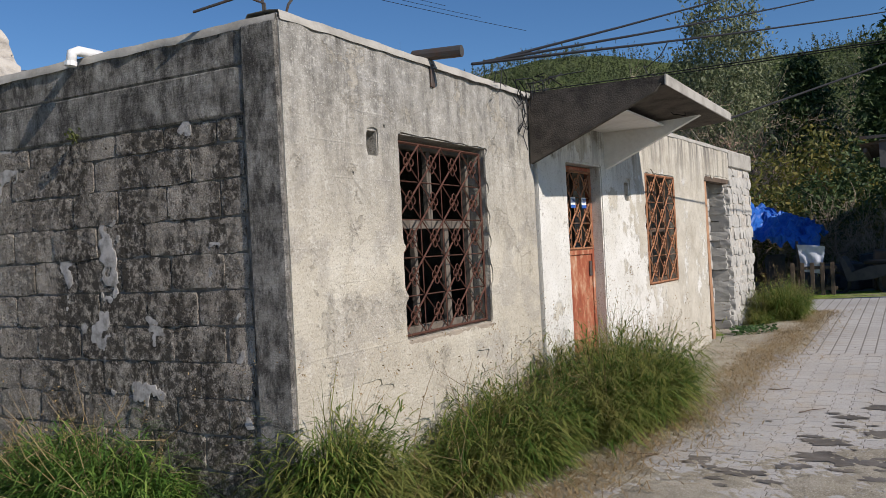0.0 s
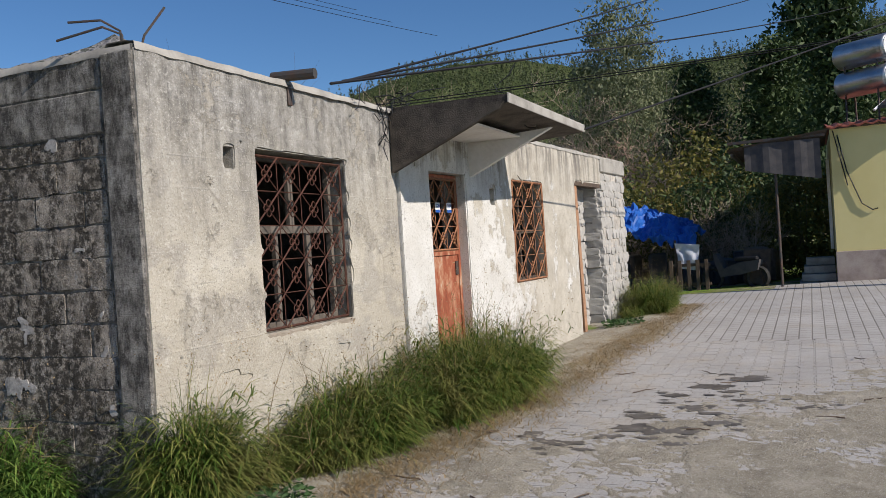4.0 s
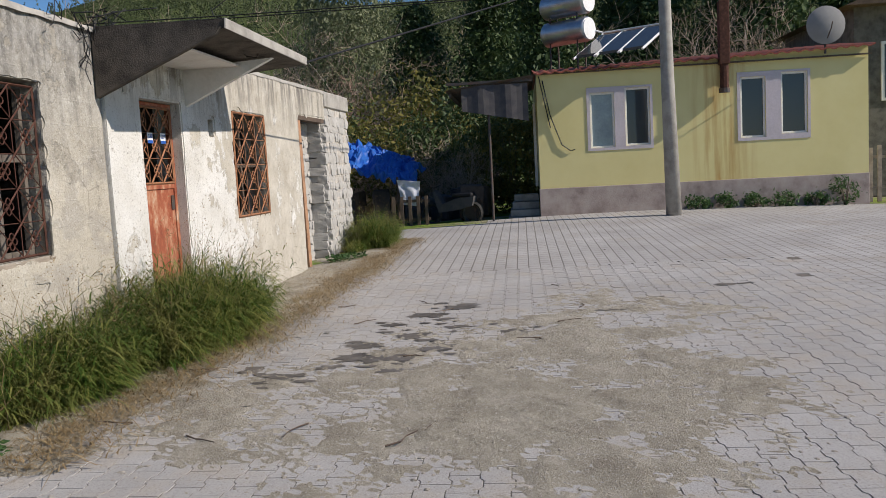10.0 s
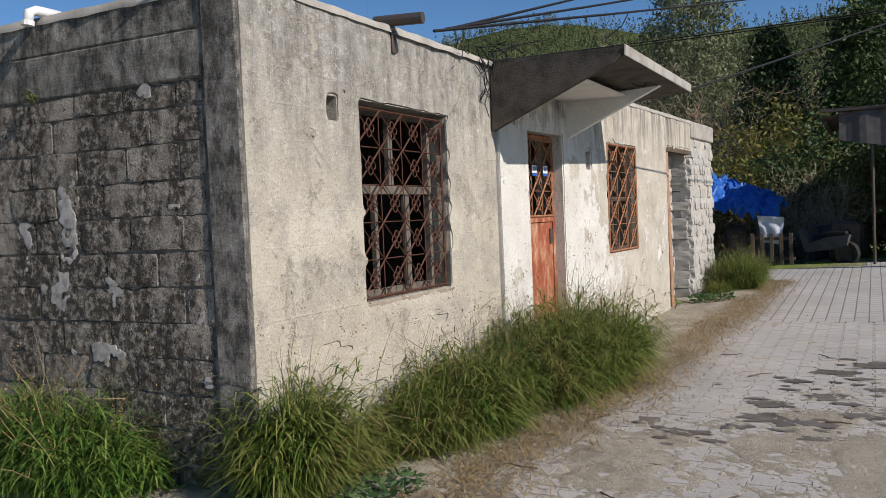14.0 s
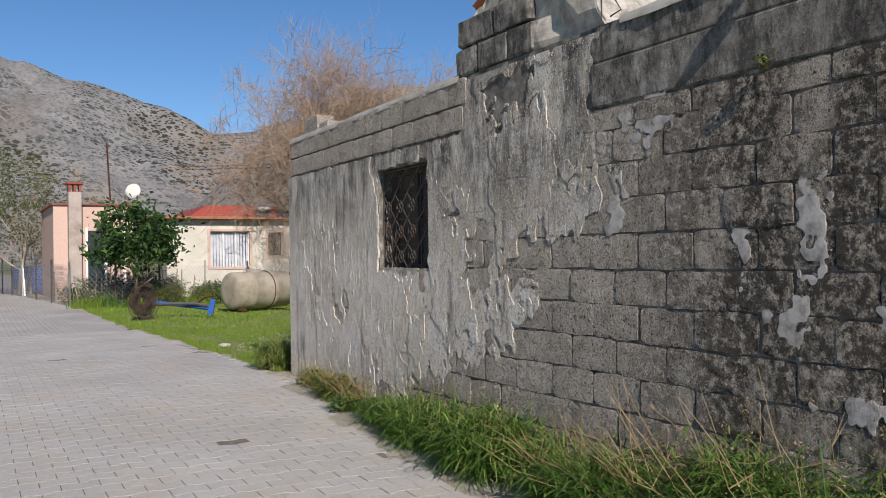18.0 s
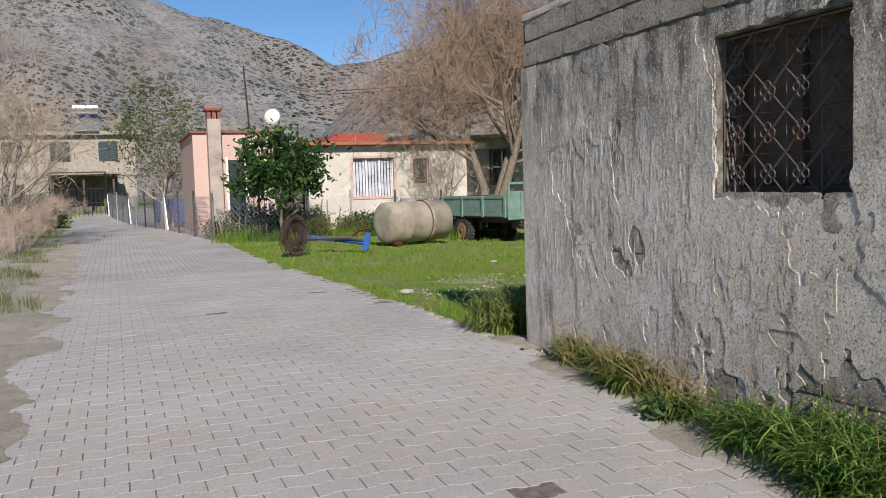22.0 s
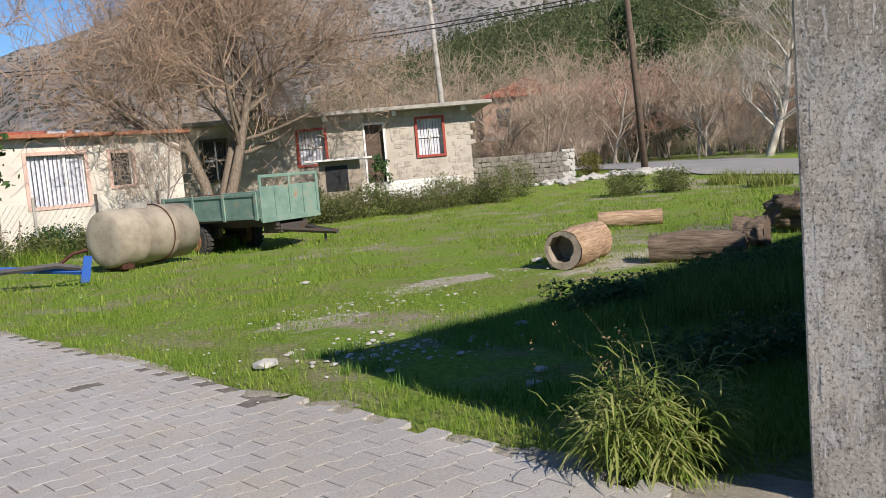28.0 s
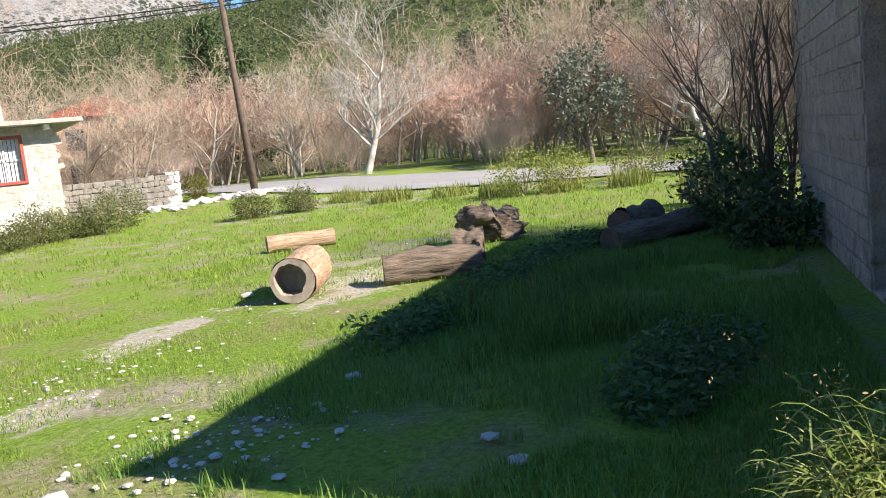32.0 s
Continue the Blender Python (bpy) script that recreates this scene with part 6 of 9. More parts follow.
flue = thing("stove_pipe", "rusted stove pipe with a brick-wrapped collar on the yellow wall", "pipe", (YX - 0.16, -8.28, 2.95))
part("pipe", tube([(0, 0, 0.0), (0, 0, 0.75)], 0.10, 10), M["rust"], flue)
part("flue", box(-0.11, -0.11, 0.55, 0.11, 0.11, 1.95, 0.01, rough=0.006), M["rust"], flue, "tall rusty square flue")
part("cap", tube([(0, 0, -0.08), (0, 0, 0.02)], 0.125, 10), M["dark_metal"], flue)

dish = thing("satellite_dish", "grey satellite dish on the eave", "satellite dish", (YX - 0.2, -10.5, 4.22))
bm = bmesh.new()
rows_ = []
for i in range(6):
    r = 0.42 * i / 5
    rows_.append([bm.verts.new((0.10 * (i / 5) ** 2 - 0.05, r * math.cos(a), r * math.sin(a))) for a in (2 * math.pi * k / 24 for k in range(24))] if i else [bm.verts.new((-0.05, 0, 0))])
for k in range(24):
    bm.faces.new((rows_[0][0], rows_[1][k], rows_[1][(k + 1) % 24]))
for a, b in zip(rows_[1:], rows_[2:]):
    for k in range(24):
        bm.faces.new((a[k], b[k], b[(k + 1) % 24], a[(k + 1) % 24]))
part("reflector", bm, M["road_grey"], dish, smooth=True)
part("arm", tube([(-0.04, 0, -0.3), (-0.35, 0.02, -0.12), (-0.42, 0.02, 0.0)], 0.012, 5), M["dark_metal"], dish)
part("mount", tube([(0.1, 0, -0.62), (0.08, 0, -0.1)], 0.025, 6), M["dark_metal"], dish)

solar = thing("solar_heater", "rooftop solar water heater with two steel tanks and panels", "water heater", (17.6, -4.9, 3.85), turn=-38)
for z in (0.82, 1.48):
    tk = part("tank", tube([(0, 0.64, z), (0, 0.58, z), (0, -0.58, z), (0, -0.64, z)], [0.24, 0.3, 0.3, 0.27], 22), M["metal"], solar, "steel tank", smooth=True)
    part("end", tube([(0, -0.641, z), (0, -0.66, z)], 0.262, 22), M["pvc"], tk)
for y in (-0.4, 0.4):
    for x in (-0.18, 0.18):
        part("leg", tube([(x, y, -0.2), (x * 0.8, y, 1.25)], 0.022, 5), M["dark_metal"], solar)
for k in range(3):
    y = -0.75 - 0.62 * k
    part("panel", prism([(-0.75, 0.05), (0.35, 0.62), (0.35, 0.68), (-0.75, 0.11)], "y", y, y - 0.55), M["glass"], solar, "dark glazed collector")
    for e in (y + 0.01, y - 0.56):
        part("rail", tube([(-0.85, e, 0.03), (0.45, e, 0.70)], 0.03, 5), M["pvc"], solar)
part("top_pipe", tube([(0.1, -0.5, 0.85), (0.38, -0.8, 0.72), (0.38, -2.6, 0.70)], 0.025, 6), M["pvc"], solar)

pole = thing("utility_pole", "slightly leaning grey concrete utility pole", "pole", (14.24, -6.78, 0.2))
part("shaft", tube([(0, 0, -0.1), (0.02, 0.06, 3), (0.05, 0.12, 9.5)], [0.165, 0.135, 0.09], 14), M["concrete"], pole, smooth=True)
part("footing", box(-0.25, -0.25, -0.05, 0.25, 0.25, 0.05, 0.02, rough=0.01), M["concrete"], pole)

# wires along the wall and over the yard
def wire(pts, r=0.006, sag=0.0, n=14, name="cable", label="thin black overhead electric cable"):
    a, b = Vector(pts[0]), Vector(pts[1])
    bm = tube([a.lerp(b, i / n) - Vector((0, 0, sag * 4 * (i / n) * (1 - i / n))) for i in range(n + 1)], r, 4)
    return solid(name, bm, M["black"], label, "cable", group="overhead cables")


for k in range(3):
    wire([(2.2 + 0.2 * k, -0.03, 2.95 + 0.05 * k), (45, -8 + 3 * k, 13 + 1.6 * k)], 0.012, 0.3)
for k, (dz, dy) in enumerate(((0, 0), (1.7, 2.5), (3.2, 4.5), (4.7, 7), (6.5, 11))):
    wire([(-30, 30 + dy, 13 + dz), (75, 30 + dy * 2, 23 + dz * 1.3)], 0.022, 0.8)
wire([(5.9, -1.18, 2.8), (40, -20, 14)], 0.012, 0.2)
rp = random.Random(31)
for k in range(9):
    x = 2.75 + 0.1 * k + rp.uniform(-0.08, 0.08)
    p = Vector((x, -0.04, 2.95))
    pts = [p]
    for q in range(9):
        p = p + Vector((rp.uniform(-0.12, 0.16), rp.uniform(-0.02, 0.012), rp.uniform(-0.16, 0.08)))
        p.y = max(min(p.y, -0.025), -0.10)
        p.z = max(p.z, 2.3)
        pts.append(p.copy())
    solid("loose_wire", tube(pts, 0.0045, 3), M["black"], "tangle of thin black wires on the wall", "cable", group="loose wires")
for k in range(7):
    pts = [Vector((2.6 + 0.35 * k + rp.uniform(-0.3, 0.3), -0.1 - rp.uniform(0, 0.8) * (k > 2), 2.92))]
    for q in range(6):
        pts.append(pts[-1] + Vector((rp.uniform(-0.1, 0.25), rp.uniform(-0.15, 0.1), rp.uniform(-0.06, 0.12))))
    solid("loose_wire", tube(pts, 0.006, 3), M["black"], "bent black wires lying on the roof edge", "cable", group="loose wires")
wire([(16.16, -4.12, 3.5), (16.16, -4.35, 2.3)], 0.012, 0.0)
solid("loose_wire", tube([(16.17, -4.2, 3.4), (16.17, -4.35, 2.6), (16.17, -4.6, 1.9), (16.17, -4.8, 1.75), (16.17, -4.9, 1.78)], 0.012, 4), M["black"], "black wire hanging on the yellow wall", "cable", group="loose wires")

# clutter under a blue sheet beyond the old house
tarp = thing("tarpaulin", "crumpled blue plastic tarpaulin over a lean-to", "tarpaulin")
V, F = [], []
for i in range(49):
    for j in range(33):
        s, q = i / 48, j / 32
        x, y = 16.7 + 2.2 * q, 1.15 - 2.2 * s
        z = 2.1 - 0.62 * s * s - 1.0 * max(0, 0.25 - q) * 4 * (0.5 + s * 0.25) + 0.20 * fbm(x * 2.4, y * 2.6, 3) + 0.22 * abs(noise.noise((x * 3.5, y * 4.5, 3))) + 0.12 * abs(noise.noise((x * 9, y * 8, 6)))
        V.append((x - 0.2 * fbm(y * 4, z * 3, 8), y + 0.08 * fbm(x * 5, z * 5, 2), z))
F = [(i * 33 + j, (i + 1) * 33 + j, (i + 1) * 33 + j + 1, i * 33 + j + 1) for i in range(48) for j in range(32)]
part("sheet", np_mesh("sheet", V, F, M["tarp"]), None, tarp)
for (x, y, z) in ((16.75, 1.0, 1.8), (16.75, -0.6, 1.35), (18.6, 1.0, 1.9), (18.6, -0.9, 1.25)):
    part("pole", tube([(x, y, 0.0), (x, y, z)], 0.03, 5), M["dark_wood"], tarp)
# Deep shade of this corner is put into the dark junk and pallet colours.
rp = random.Random(77)
for k in range(26):
    x, y = rp.uniform(16.6, 19.4), rp.uniform(-2.7, 1.4)
    w, d, h = rp.uniform(0.2, 0.6), rp.uniform(0.2, 0.6), rp.uniform(0.25, 0.9)
    bm = box(-w / 2, -d / 2, 0, w / 2, d / 2, h, 0.03, rough=0.03)
    ob = solid("crate" if k % 2 else "sack", bm, M["junk"] if k % 3 else M["dark_wood"], "dark heap of stored junk under the sheet", "junk", group="stored junk")
    ob.matrix_basis = pose(x, y, ground_z(x, y), rp.uniform(-6, 6), rp.uniform(-6, 6), rp.uniform(0, 90))
cl = bmesh.new()
bmesh.ops.create_grid(cl, x_segments=14, y_segments=14, size=0.3)
for v in cl.verts:
    v.co = Vector((-0.08 * fbm(v.co.x * 4, v.co.y * 4, 1), v.co.x * (0.6 + 0.5 * (v.co.y + 0.4)), v.co.y + 0.1 * v.co.x))
ob = solid("cloth", cl, M["cloth"], "pale cloth hanging over the junk", "cloth", smooth=True)
ob.matrix_basis = pose(16.55, -0.9, 0.95)
fr = thing("pallet_fence", "weathered wooden pallet standing among the junk", "fence", (16.5, -0.95, 0.12))
for k in range(5):
    part("slat", box(-0.02, -0.4 + 0.2 * k, 0.0, 0.02, -0.32 + 0.2 * k, 0.75, 0.004), M["dark_wood"], fr)
for z in (0.15, 0.6):
    part("rail", box(0.021, -0.45, z, 0.05, 0.5, z + 0.07, 0.004), M["dark_wood"], fr)

# moped under the trees
mop = thing("moped", "dark old moped parked in the shade", "moped", (16.7, -1.9, 0.13), turn=70)
for x in (-0.55, 0.55):
    bm = bmesh.new()
    ring(x, 0.27, 0.24, 0.045, bm, 18)
    part("wheel", bm, M["rubber"], mop)
part("body", prism([(-0.6, 0.45), (-0.2, 0.35), (0.3, 0.3), (0.45, 0.8), (0.38, 0.85), (0.2, 0.5), (-0.15, 0.62), (-0.65, 0.68)], "y", -0.12, 0.12), M["junk"], mop)
part("seat", box(-0.6, -0.12, 0.66, -0.05, 0.12, 0.76, 0.03), M["black"], mop)
part("handlebar", tube([(0.42, -0.3, 0.95), (0.45, 0, 0.9), (0.42, 0.3, 0.95)], 0.015, 5), M["dark_metal"], mop)

# stone house behind the yellow one
sh = thing("house", "old dark stone house beyond the yellow house", "house", (20.6, -12.8, 0.1), group="houses")
part("wall", box(0, -7, 0, 6, 0, 5.3), M["dark_concrete"], sh)
part("roof", prism([(0.4, 5.15), (-7.4, 5.15), (-3.5, 6.6)], "x", -0.5, 6.4), M["dark_wood"], sh)
for y in (-1.6, -3.6):
    w = part("window", box(-0.05, y, 2.6, 0.03, y + 0.9, 4.2, 0.005), M["pvc"], sh)
    part("pane", box(-0.056, y + 0.08, 2.68, -0.05, y + 0.82, 4.12), M["glass"], w)
fn = thing("picket_fence", "grey weathered picket fence", "fence", (16.6, -11.6, 0.2))
for k in range(14):
    part("picket", box(-0.015, -0.2 * k - 0.1, 0, 0.015, -0.2 * k, 1.25 + 0.06 * math.sin(k * 2.3), 0.004), M["old_wood"], fn)
for z in (0.3, 1.0):
    part("rail", box(0.016, -2.9, z, 0.05, 0.0, z + 0.07, 0.004), M["old_wood"], fn)

# ---- the meadow and its neighbours ----
def log_thing(label, a, b, r, material, hollow=False, seed=0, dark=False):
    a, b = Vector(a), Vector(b)
    L = (b - a).length
    t = thing("log", label, "log", group="sawn logs")
    t.matrix_basis = Matrix.Translation(a + Vector((0, 0, ground_z(a.x, a.y) + r * 0.93))) @ Matrix.Rotation(math.atan2((b - a).y, (b - a).x), 4, "Z")
    bm = bmesh.new()
    N, S = 28, 14
    rings = []
    for i in range(S + 1):
        rings.append([bm.verts.new((L * i / S, math.cos(q) * r * w, math.sin(q) * r * w)) for q, w in
                      ((2 * math.pi * k / N, 1 + (0.34 if dark else 0.12) * noise.noise((math.cos(2 * math.pi * k / N) * 1.5, math.sin(2 * math.pi * k / N) * 1.5, i * 0.3 + seed)) + (0.16 if dark else 0.06) * noise.noise((math.cos(2 * math.pi * k / N) * 6, math.sin(2 * math.pi * k / N) * 6, i * 0.35 + seed))) for k in range(N))])
    for p, q in zip(rings, rings[1:]):
        for k in range(N):
            bm.faces.new((p[k], p[(k + 1) % N], q[(k + 1) % N], q[k]))
    part("bark", bm, material, t, smooth=True)
    for x, rr in ((0.004, rings[0]), (L - 0.004, rings[-1])):
        e = bmesh.new()
        outer = [e.verts.new((x, r * 0.97 * math.cos(2 * math.pi * k / N), r * 0.97 * math.sin(2 * math.pi * k / N))) for k in range(N)]
        if hollow and x < 0.1:
            inner = [e.verts.new((x, r * 0.10 + r * w * math.cos(2 * math.pi * k / N), r * 0.06 + r * w * math.sin(2 * math.pi * k / N))) for k, w in ((k, 0.70 + 0.16 * noise.noise((math.cos(2 * math.pi * k / N) * 2, math.sin(2 * math.pi * k / N) * 2, seed + 3))) for k in range(N))]
            deep = [e.verts.new((x + 0.35, v.co.y, v.co.z)) for v in inner]
            for k in range(N):
                e.faces.new((outer[k], outer[(k + 1) % N], inner[(k + 1) % N], inner[k]))
                e.faces.new((inner[k], inner[(k + 1) % N], deep[(k + 1) % N], deep[k]))
            e.faces.new(deep)
        else:
            e.faces.new(outer)
        part("cut_face", e, M["old_wood"] if not dark else M["dark_wood"], t, "sawn end grain")
    return t


log_thing("thick sawn log with a hollow end, sunlit in the meadow", (5.5, 13.75, 0), (6.6, 14.05, 0), 0.255, M["log"], True, 1)
log_thing("shorter pale log lying behind the thick one", (10.3, 16.7, 0), (11.0, 15.75, 0), 0.15, M["log"], False, 4)
# The next four carry their shade in the darker log colour.
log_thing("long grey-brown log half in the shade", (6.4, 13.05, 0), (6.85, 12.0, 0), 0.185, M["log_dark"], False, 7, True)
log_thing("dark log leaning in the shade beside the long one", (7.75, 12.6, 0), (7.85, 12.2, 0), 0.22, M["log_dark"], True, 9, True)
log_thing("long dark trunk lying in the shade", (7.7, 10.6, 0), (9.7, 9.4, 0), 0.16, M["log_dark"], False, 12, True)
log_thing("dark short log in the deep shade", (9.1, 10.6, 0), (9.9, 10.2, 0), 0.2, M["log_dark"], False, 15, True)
st = bmesh.new()
bmesh.ops.create_icosphere(st, subdivisions=4, radius=1)
for v in st.verts:
    n1 = 1 + 0.5 * noise.noise(v.co * 1.7) + 0.35 * noise.noise(v.co * 4) + 0.15 * noise.noise(v.co * 9)
    v.co = Vector((v.co.x * 0.55 * n1, v.co.y * 0.34 * n1, v.co.z * 0.3 * n1 + (0.18 if v.co.x < -0.3 else 0)))
ob = solid("tree_stump", st, M["log_dark"], "uprooted gnarled tree stump, dark", "stump", smooth=True)
ob.matrix_basis = pose(10.0, 12.6, ground_z(10.0, 12.6) + 0.15, 0, 0, -40)
ob = solid("tree_stump", ob.data.copy(), None, "dark stump standing in the grass in the shade", "stump")
ob.matrix_basis = pose(13.2, 9.6, 0.18, 0, -50, 30) @ Matrix.Diagonal((0.6, 0.6, 0.6, 1))

# rusty tank
tk = thing("cylinder_tank", "old rusty cylindrical water tank lying in the grass", "tank", (2.85, 21.55, 0.66), turn=20)
bm = bmesh.new()
prof = [(0.0, 0.30), (0.02, 0.44), (0.07, 0.50), (0.55, 0.51), (0.57, 0.52), (0.59, 0.51), (1.25, 0.51), (1.27, 0.52), (1.29, 0.51), (1.82, 0.50), (1.88, 0.43), (1.90, 0.28)]
N = 32
rings = [[bm.verts.new((x, r * math.cos(2 * math.pi * k / N), r * math.sin(2 * math.pi * k / N))) for k in range(N)] for x, r in prof]
for p, q in zip(rings, rings[1:]):
    for k in range(N):
        bm.faces.new((p[k], p[(k + 1) % N], q[(k + 1) % N], q[k]))
bm.faces.new(rings[0])
bm.faces.new(rings[-1][::-1])
part("shell", bm, M["tank"], tk, smooth=True)
part("hatch", tube([(0.8, 0, 0.48), (0.8, 0, 0.58)], 0.2, 18), M["concrete"], tk, "pale filler lid")
part("strap", tube([(1.15, 0.525 * math.cos(a), 0.525 * math.sin(a)) for a in (2 * math.pi * k / 24 for k in range(25))], 0.014, 4, caps=False), M["rust"], tk)
part("chock", box(0.15, -0.25, -0.55, 0.4, 0.2, -0.42, 0.02, rough=0.02), M["rust"], tk)

# farm trailer
A = Vector((-0.2, 0.98, 0)).normalized()
tr = thing("farm_trailer", "green two-wheel farm trailer with dropside boards", "trailer", (7.03, 23.32, 0.12))
ang = math.degrees(math.atan2(-A.x, A.y))
tr.matrix_basis = pose(7.03, 23.32, 0.14, 0, 0, ang)   # local +y runs to the tail, +x across
TL, TW, Z0, Z1, WZ, WR = 3.4, 1.85, 0.46, 1.05, 0.02, 0.42
for x in (0.0, TW - 0.035):
    bd = part("side_board", box(x, 0.02, Z0, x + 0.035, TL - 0.02, Z1, 0.006), M["green_paint"], tr)
    for k in range(4):
        y = 0.06 + (TL - 0.2) * k / 3
        part("rib", box(x - 0.04 if x == 0 else x + 0.036, y, Z0 - 0.03, x - 0.001 if x == 0 else x + 0.07, y + 0.09, Z1 + 0.01, 0.008), M["green_paint"], bd)
    for z in (Z0, Z1 - 0.08):
        for k in range(3):
            y = 0.16 + (TL - 0.2) * k / 3
            part("rail", box(x - 0.025 if x == 0 else x + 0.036, y, z, x - 0.001 if x == 0 else x + 0.055, y + (TL - 0.2) / 3 - 0.11, z + 0.07, 0.005), M["green_paint"], bd)
fb = part("front_board", box(0.0, -0.02, Z0 - 0.06, TW, 0.018, Z1 + 0.12, 0.006), M["green_paint"], tr)
for k in range(5):
    x = 0.0 + (TW - 0.07) * k / 4
    part("rib", box(x, -0.05, Z0 - 0.06, x + 0.07, -0.021, Z1 + (0.33 if k in (0, 2, 4) else 0.10), 0.006), M["green_paint"], fb)
part("top_rail", box(0.0, -0.05, Z1 + 0.31, TW, 0.0, Z1 + 0.38, 0.006), M["green_paint"], fb)
part("lower_rail", box(0.0, -0.051, Z0 - 0.09, TW, -0.02, Z0 + 0.04, 0.006), M["green_paint"], fb)
part("tail_board", box(0.0, TL - 0.02, Z0, TW, TL + 0.015, Z1, 0.006), M["rust"], tr)
part("deck", box(0.04, 0.02, Z0 - 0.05, TW - 0.04, TL - 0.03, Z0 - 0.01), M["dark_wood"], tr)
for x in (0.45, 1.3):
    part("chassis_rail", box(x, 0.0, Z0 - 0.2, x + 0.09, TL - 0.1, Z0 - 0.06), M["dark_metal"], tr)
part("axle", tube([(0.1, 2.35, WZ), (TW - 0.1, 2.35, WZ)], 0.05, 8), M["dark_metal"], tr)
for x in (0.44, 1.29):
    part("spring", box(x, 1.95, WZ + 0.02, x + 0.1, 2.75, Z0 - 0.19, 0.01), M["dark_metal"], tr)
for x in (0.02, TW - 0.24):
    wh = part("wheel", tube([(x, 2.35, WZ), (x + 0.05, 2.35, WZ), (x + 0.17, 2.35, WZ), (x + 0.22, 2.35, WZ)], [WR - 0.06, WR, WR, WR - 0.06], 28), M["rubber"], tr, "worn black tyre")
    part("rim", tube([(x - 0.012, 2.35, WZ), (x - 0.001, 2.35, WZ)], [0.2, 0.24], 20), M["rust_light"], wh)
    part("hub", tube([(x - 0.06, 2.35, WZ), (x - 0.012, 2.35, WZ)], [0.05, 0.08], 12), M["dark_metal"], wh)
    for k in range(24):
        a = 2 * math.pi * k / 24
        ob = part("lug", box(x + 0.02, -0.03, WR - 0.01, x + 0.2, 0.03, WR + 0.022), M["rubber"], wh)
        ob.matrix_basis = Matrix.Translation((0, 2.35, WZ)) @ Matrix.Rotation(a, 4, "X")
part("drawbar", tube([(0.5, 0.1, 0.2), (0.92, -1.35, 0.06)], 0.055, 5), M["dark_metal"], tr)
part("drawbar", tube([(1.35, 0.1, 0.2), (0.94, -1.35, 0.06)], 0.055, 5), M["dark_metal"], tr)
part("stand", tube([(0.93, -1.0, 0.1), (0.93, -1.0, -0.2)], 0.03, 5), M["dark_metal"], tr)
part("turntable", box(0.5, -0.1, 0.1, 1.35, 0.5, 0.3, 0.02), M["dark_metal"], tr)

# plough, wire roll
pl = thing("plough_frame", "old blue tractor implement lying in the grass", "implement", (1.55, 20.6, 0.22), turn=-20)
part("beam", tube([(-1.0, 0.35, 0.25), (0.1, 0.05, 0.12), (0.5, 0.0, 0.06)], 0.05, 5), M["blue"], pl)
part("beam", tube([(-1.0, -0.25, 0.2), (0.15, -0.05, 0.2), (0.5, -0.02, 0.12)], 0.045, 5), M["junk"], pl)
part("share", prism([(0.46, -0.12), (0.6, -0.1), (0.68, 0.28), (0.56, 0.3)], "y", -0.08, 0.08), M["blue"], pl)
part("hook", tube([(0.2, 0.1, 0.2), (0.4, 0.12, 0.34), (0.62, 0.1, 0.38)], 0.03, 5), M["rust"], pl)
bm = bmesh.new()
rp = random.Random(8)
for k in range(80):
    c = Vector((rp.gauss(0, 0.02), rp.gauss(0, 0.05), 0.44 + rp.gauss(0, 0.02)))
    r = rp.uniform(0.1, 0.44)
    tl = rp.uniform(-0.25, 0.25)
    tube([c + Vector((r * 0.85 * math.cos(a), tl * r * math.cos(a + 1), r * math.sin(a))) for a in (2 * math.pi * q / 14 for q in range(15))], 0.006, 3, bm, caps=False)
ob = solid("wire_roll", bm, M["roll_wire"], "upright dark roll of rusty fence wire", "wire", kind="stuff")
ob.matrix_basis = pose(0.35, 20.0, 0.12, 0, 0, 30)

# ---- houses to the north ----
wh_ = thing("house", "low cream house with barred windows and a brown roof edge", "house", (2.9, 30.0, 0.0), group="houses")
hw = [(1.55, 3.0, 1.25, 2.55), (3.72, 4.3, 1.65, 2.52)]
part("wall", wall_mesh(5.75, 0, 2.98, 0.25, hw), M["cream"], wh_)
part("side_wall", box(5.50, 0.251, 0, 5.75, 6, 2.98), M["cream"], wh_)
part("west_wall", box(0.0, 0.251, 0, 0.25, 6, 2.98), M["cream"], wh_)
part("roof", box(-0.25, -0.35, 2.985, 5.95, 6.2, 3.09, 0.015), M["red_wood"], wh_, "thin brown roof slab")
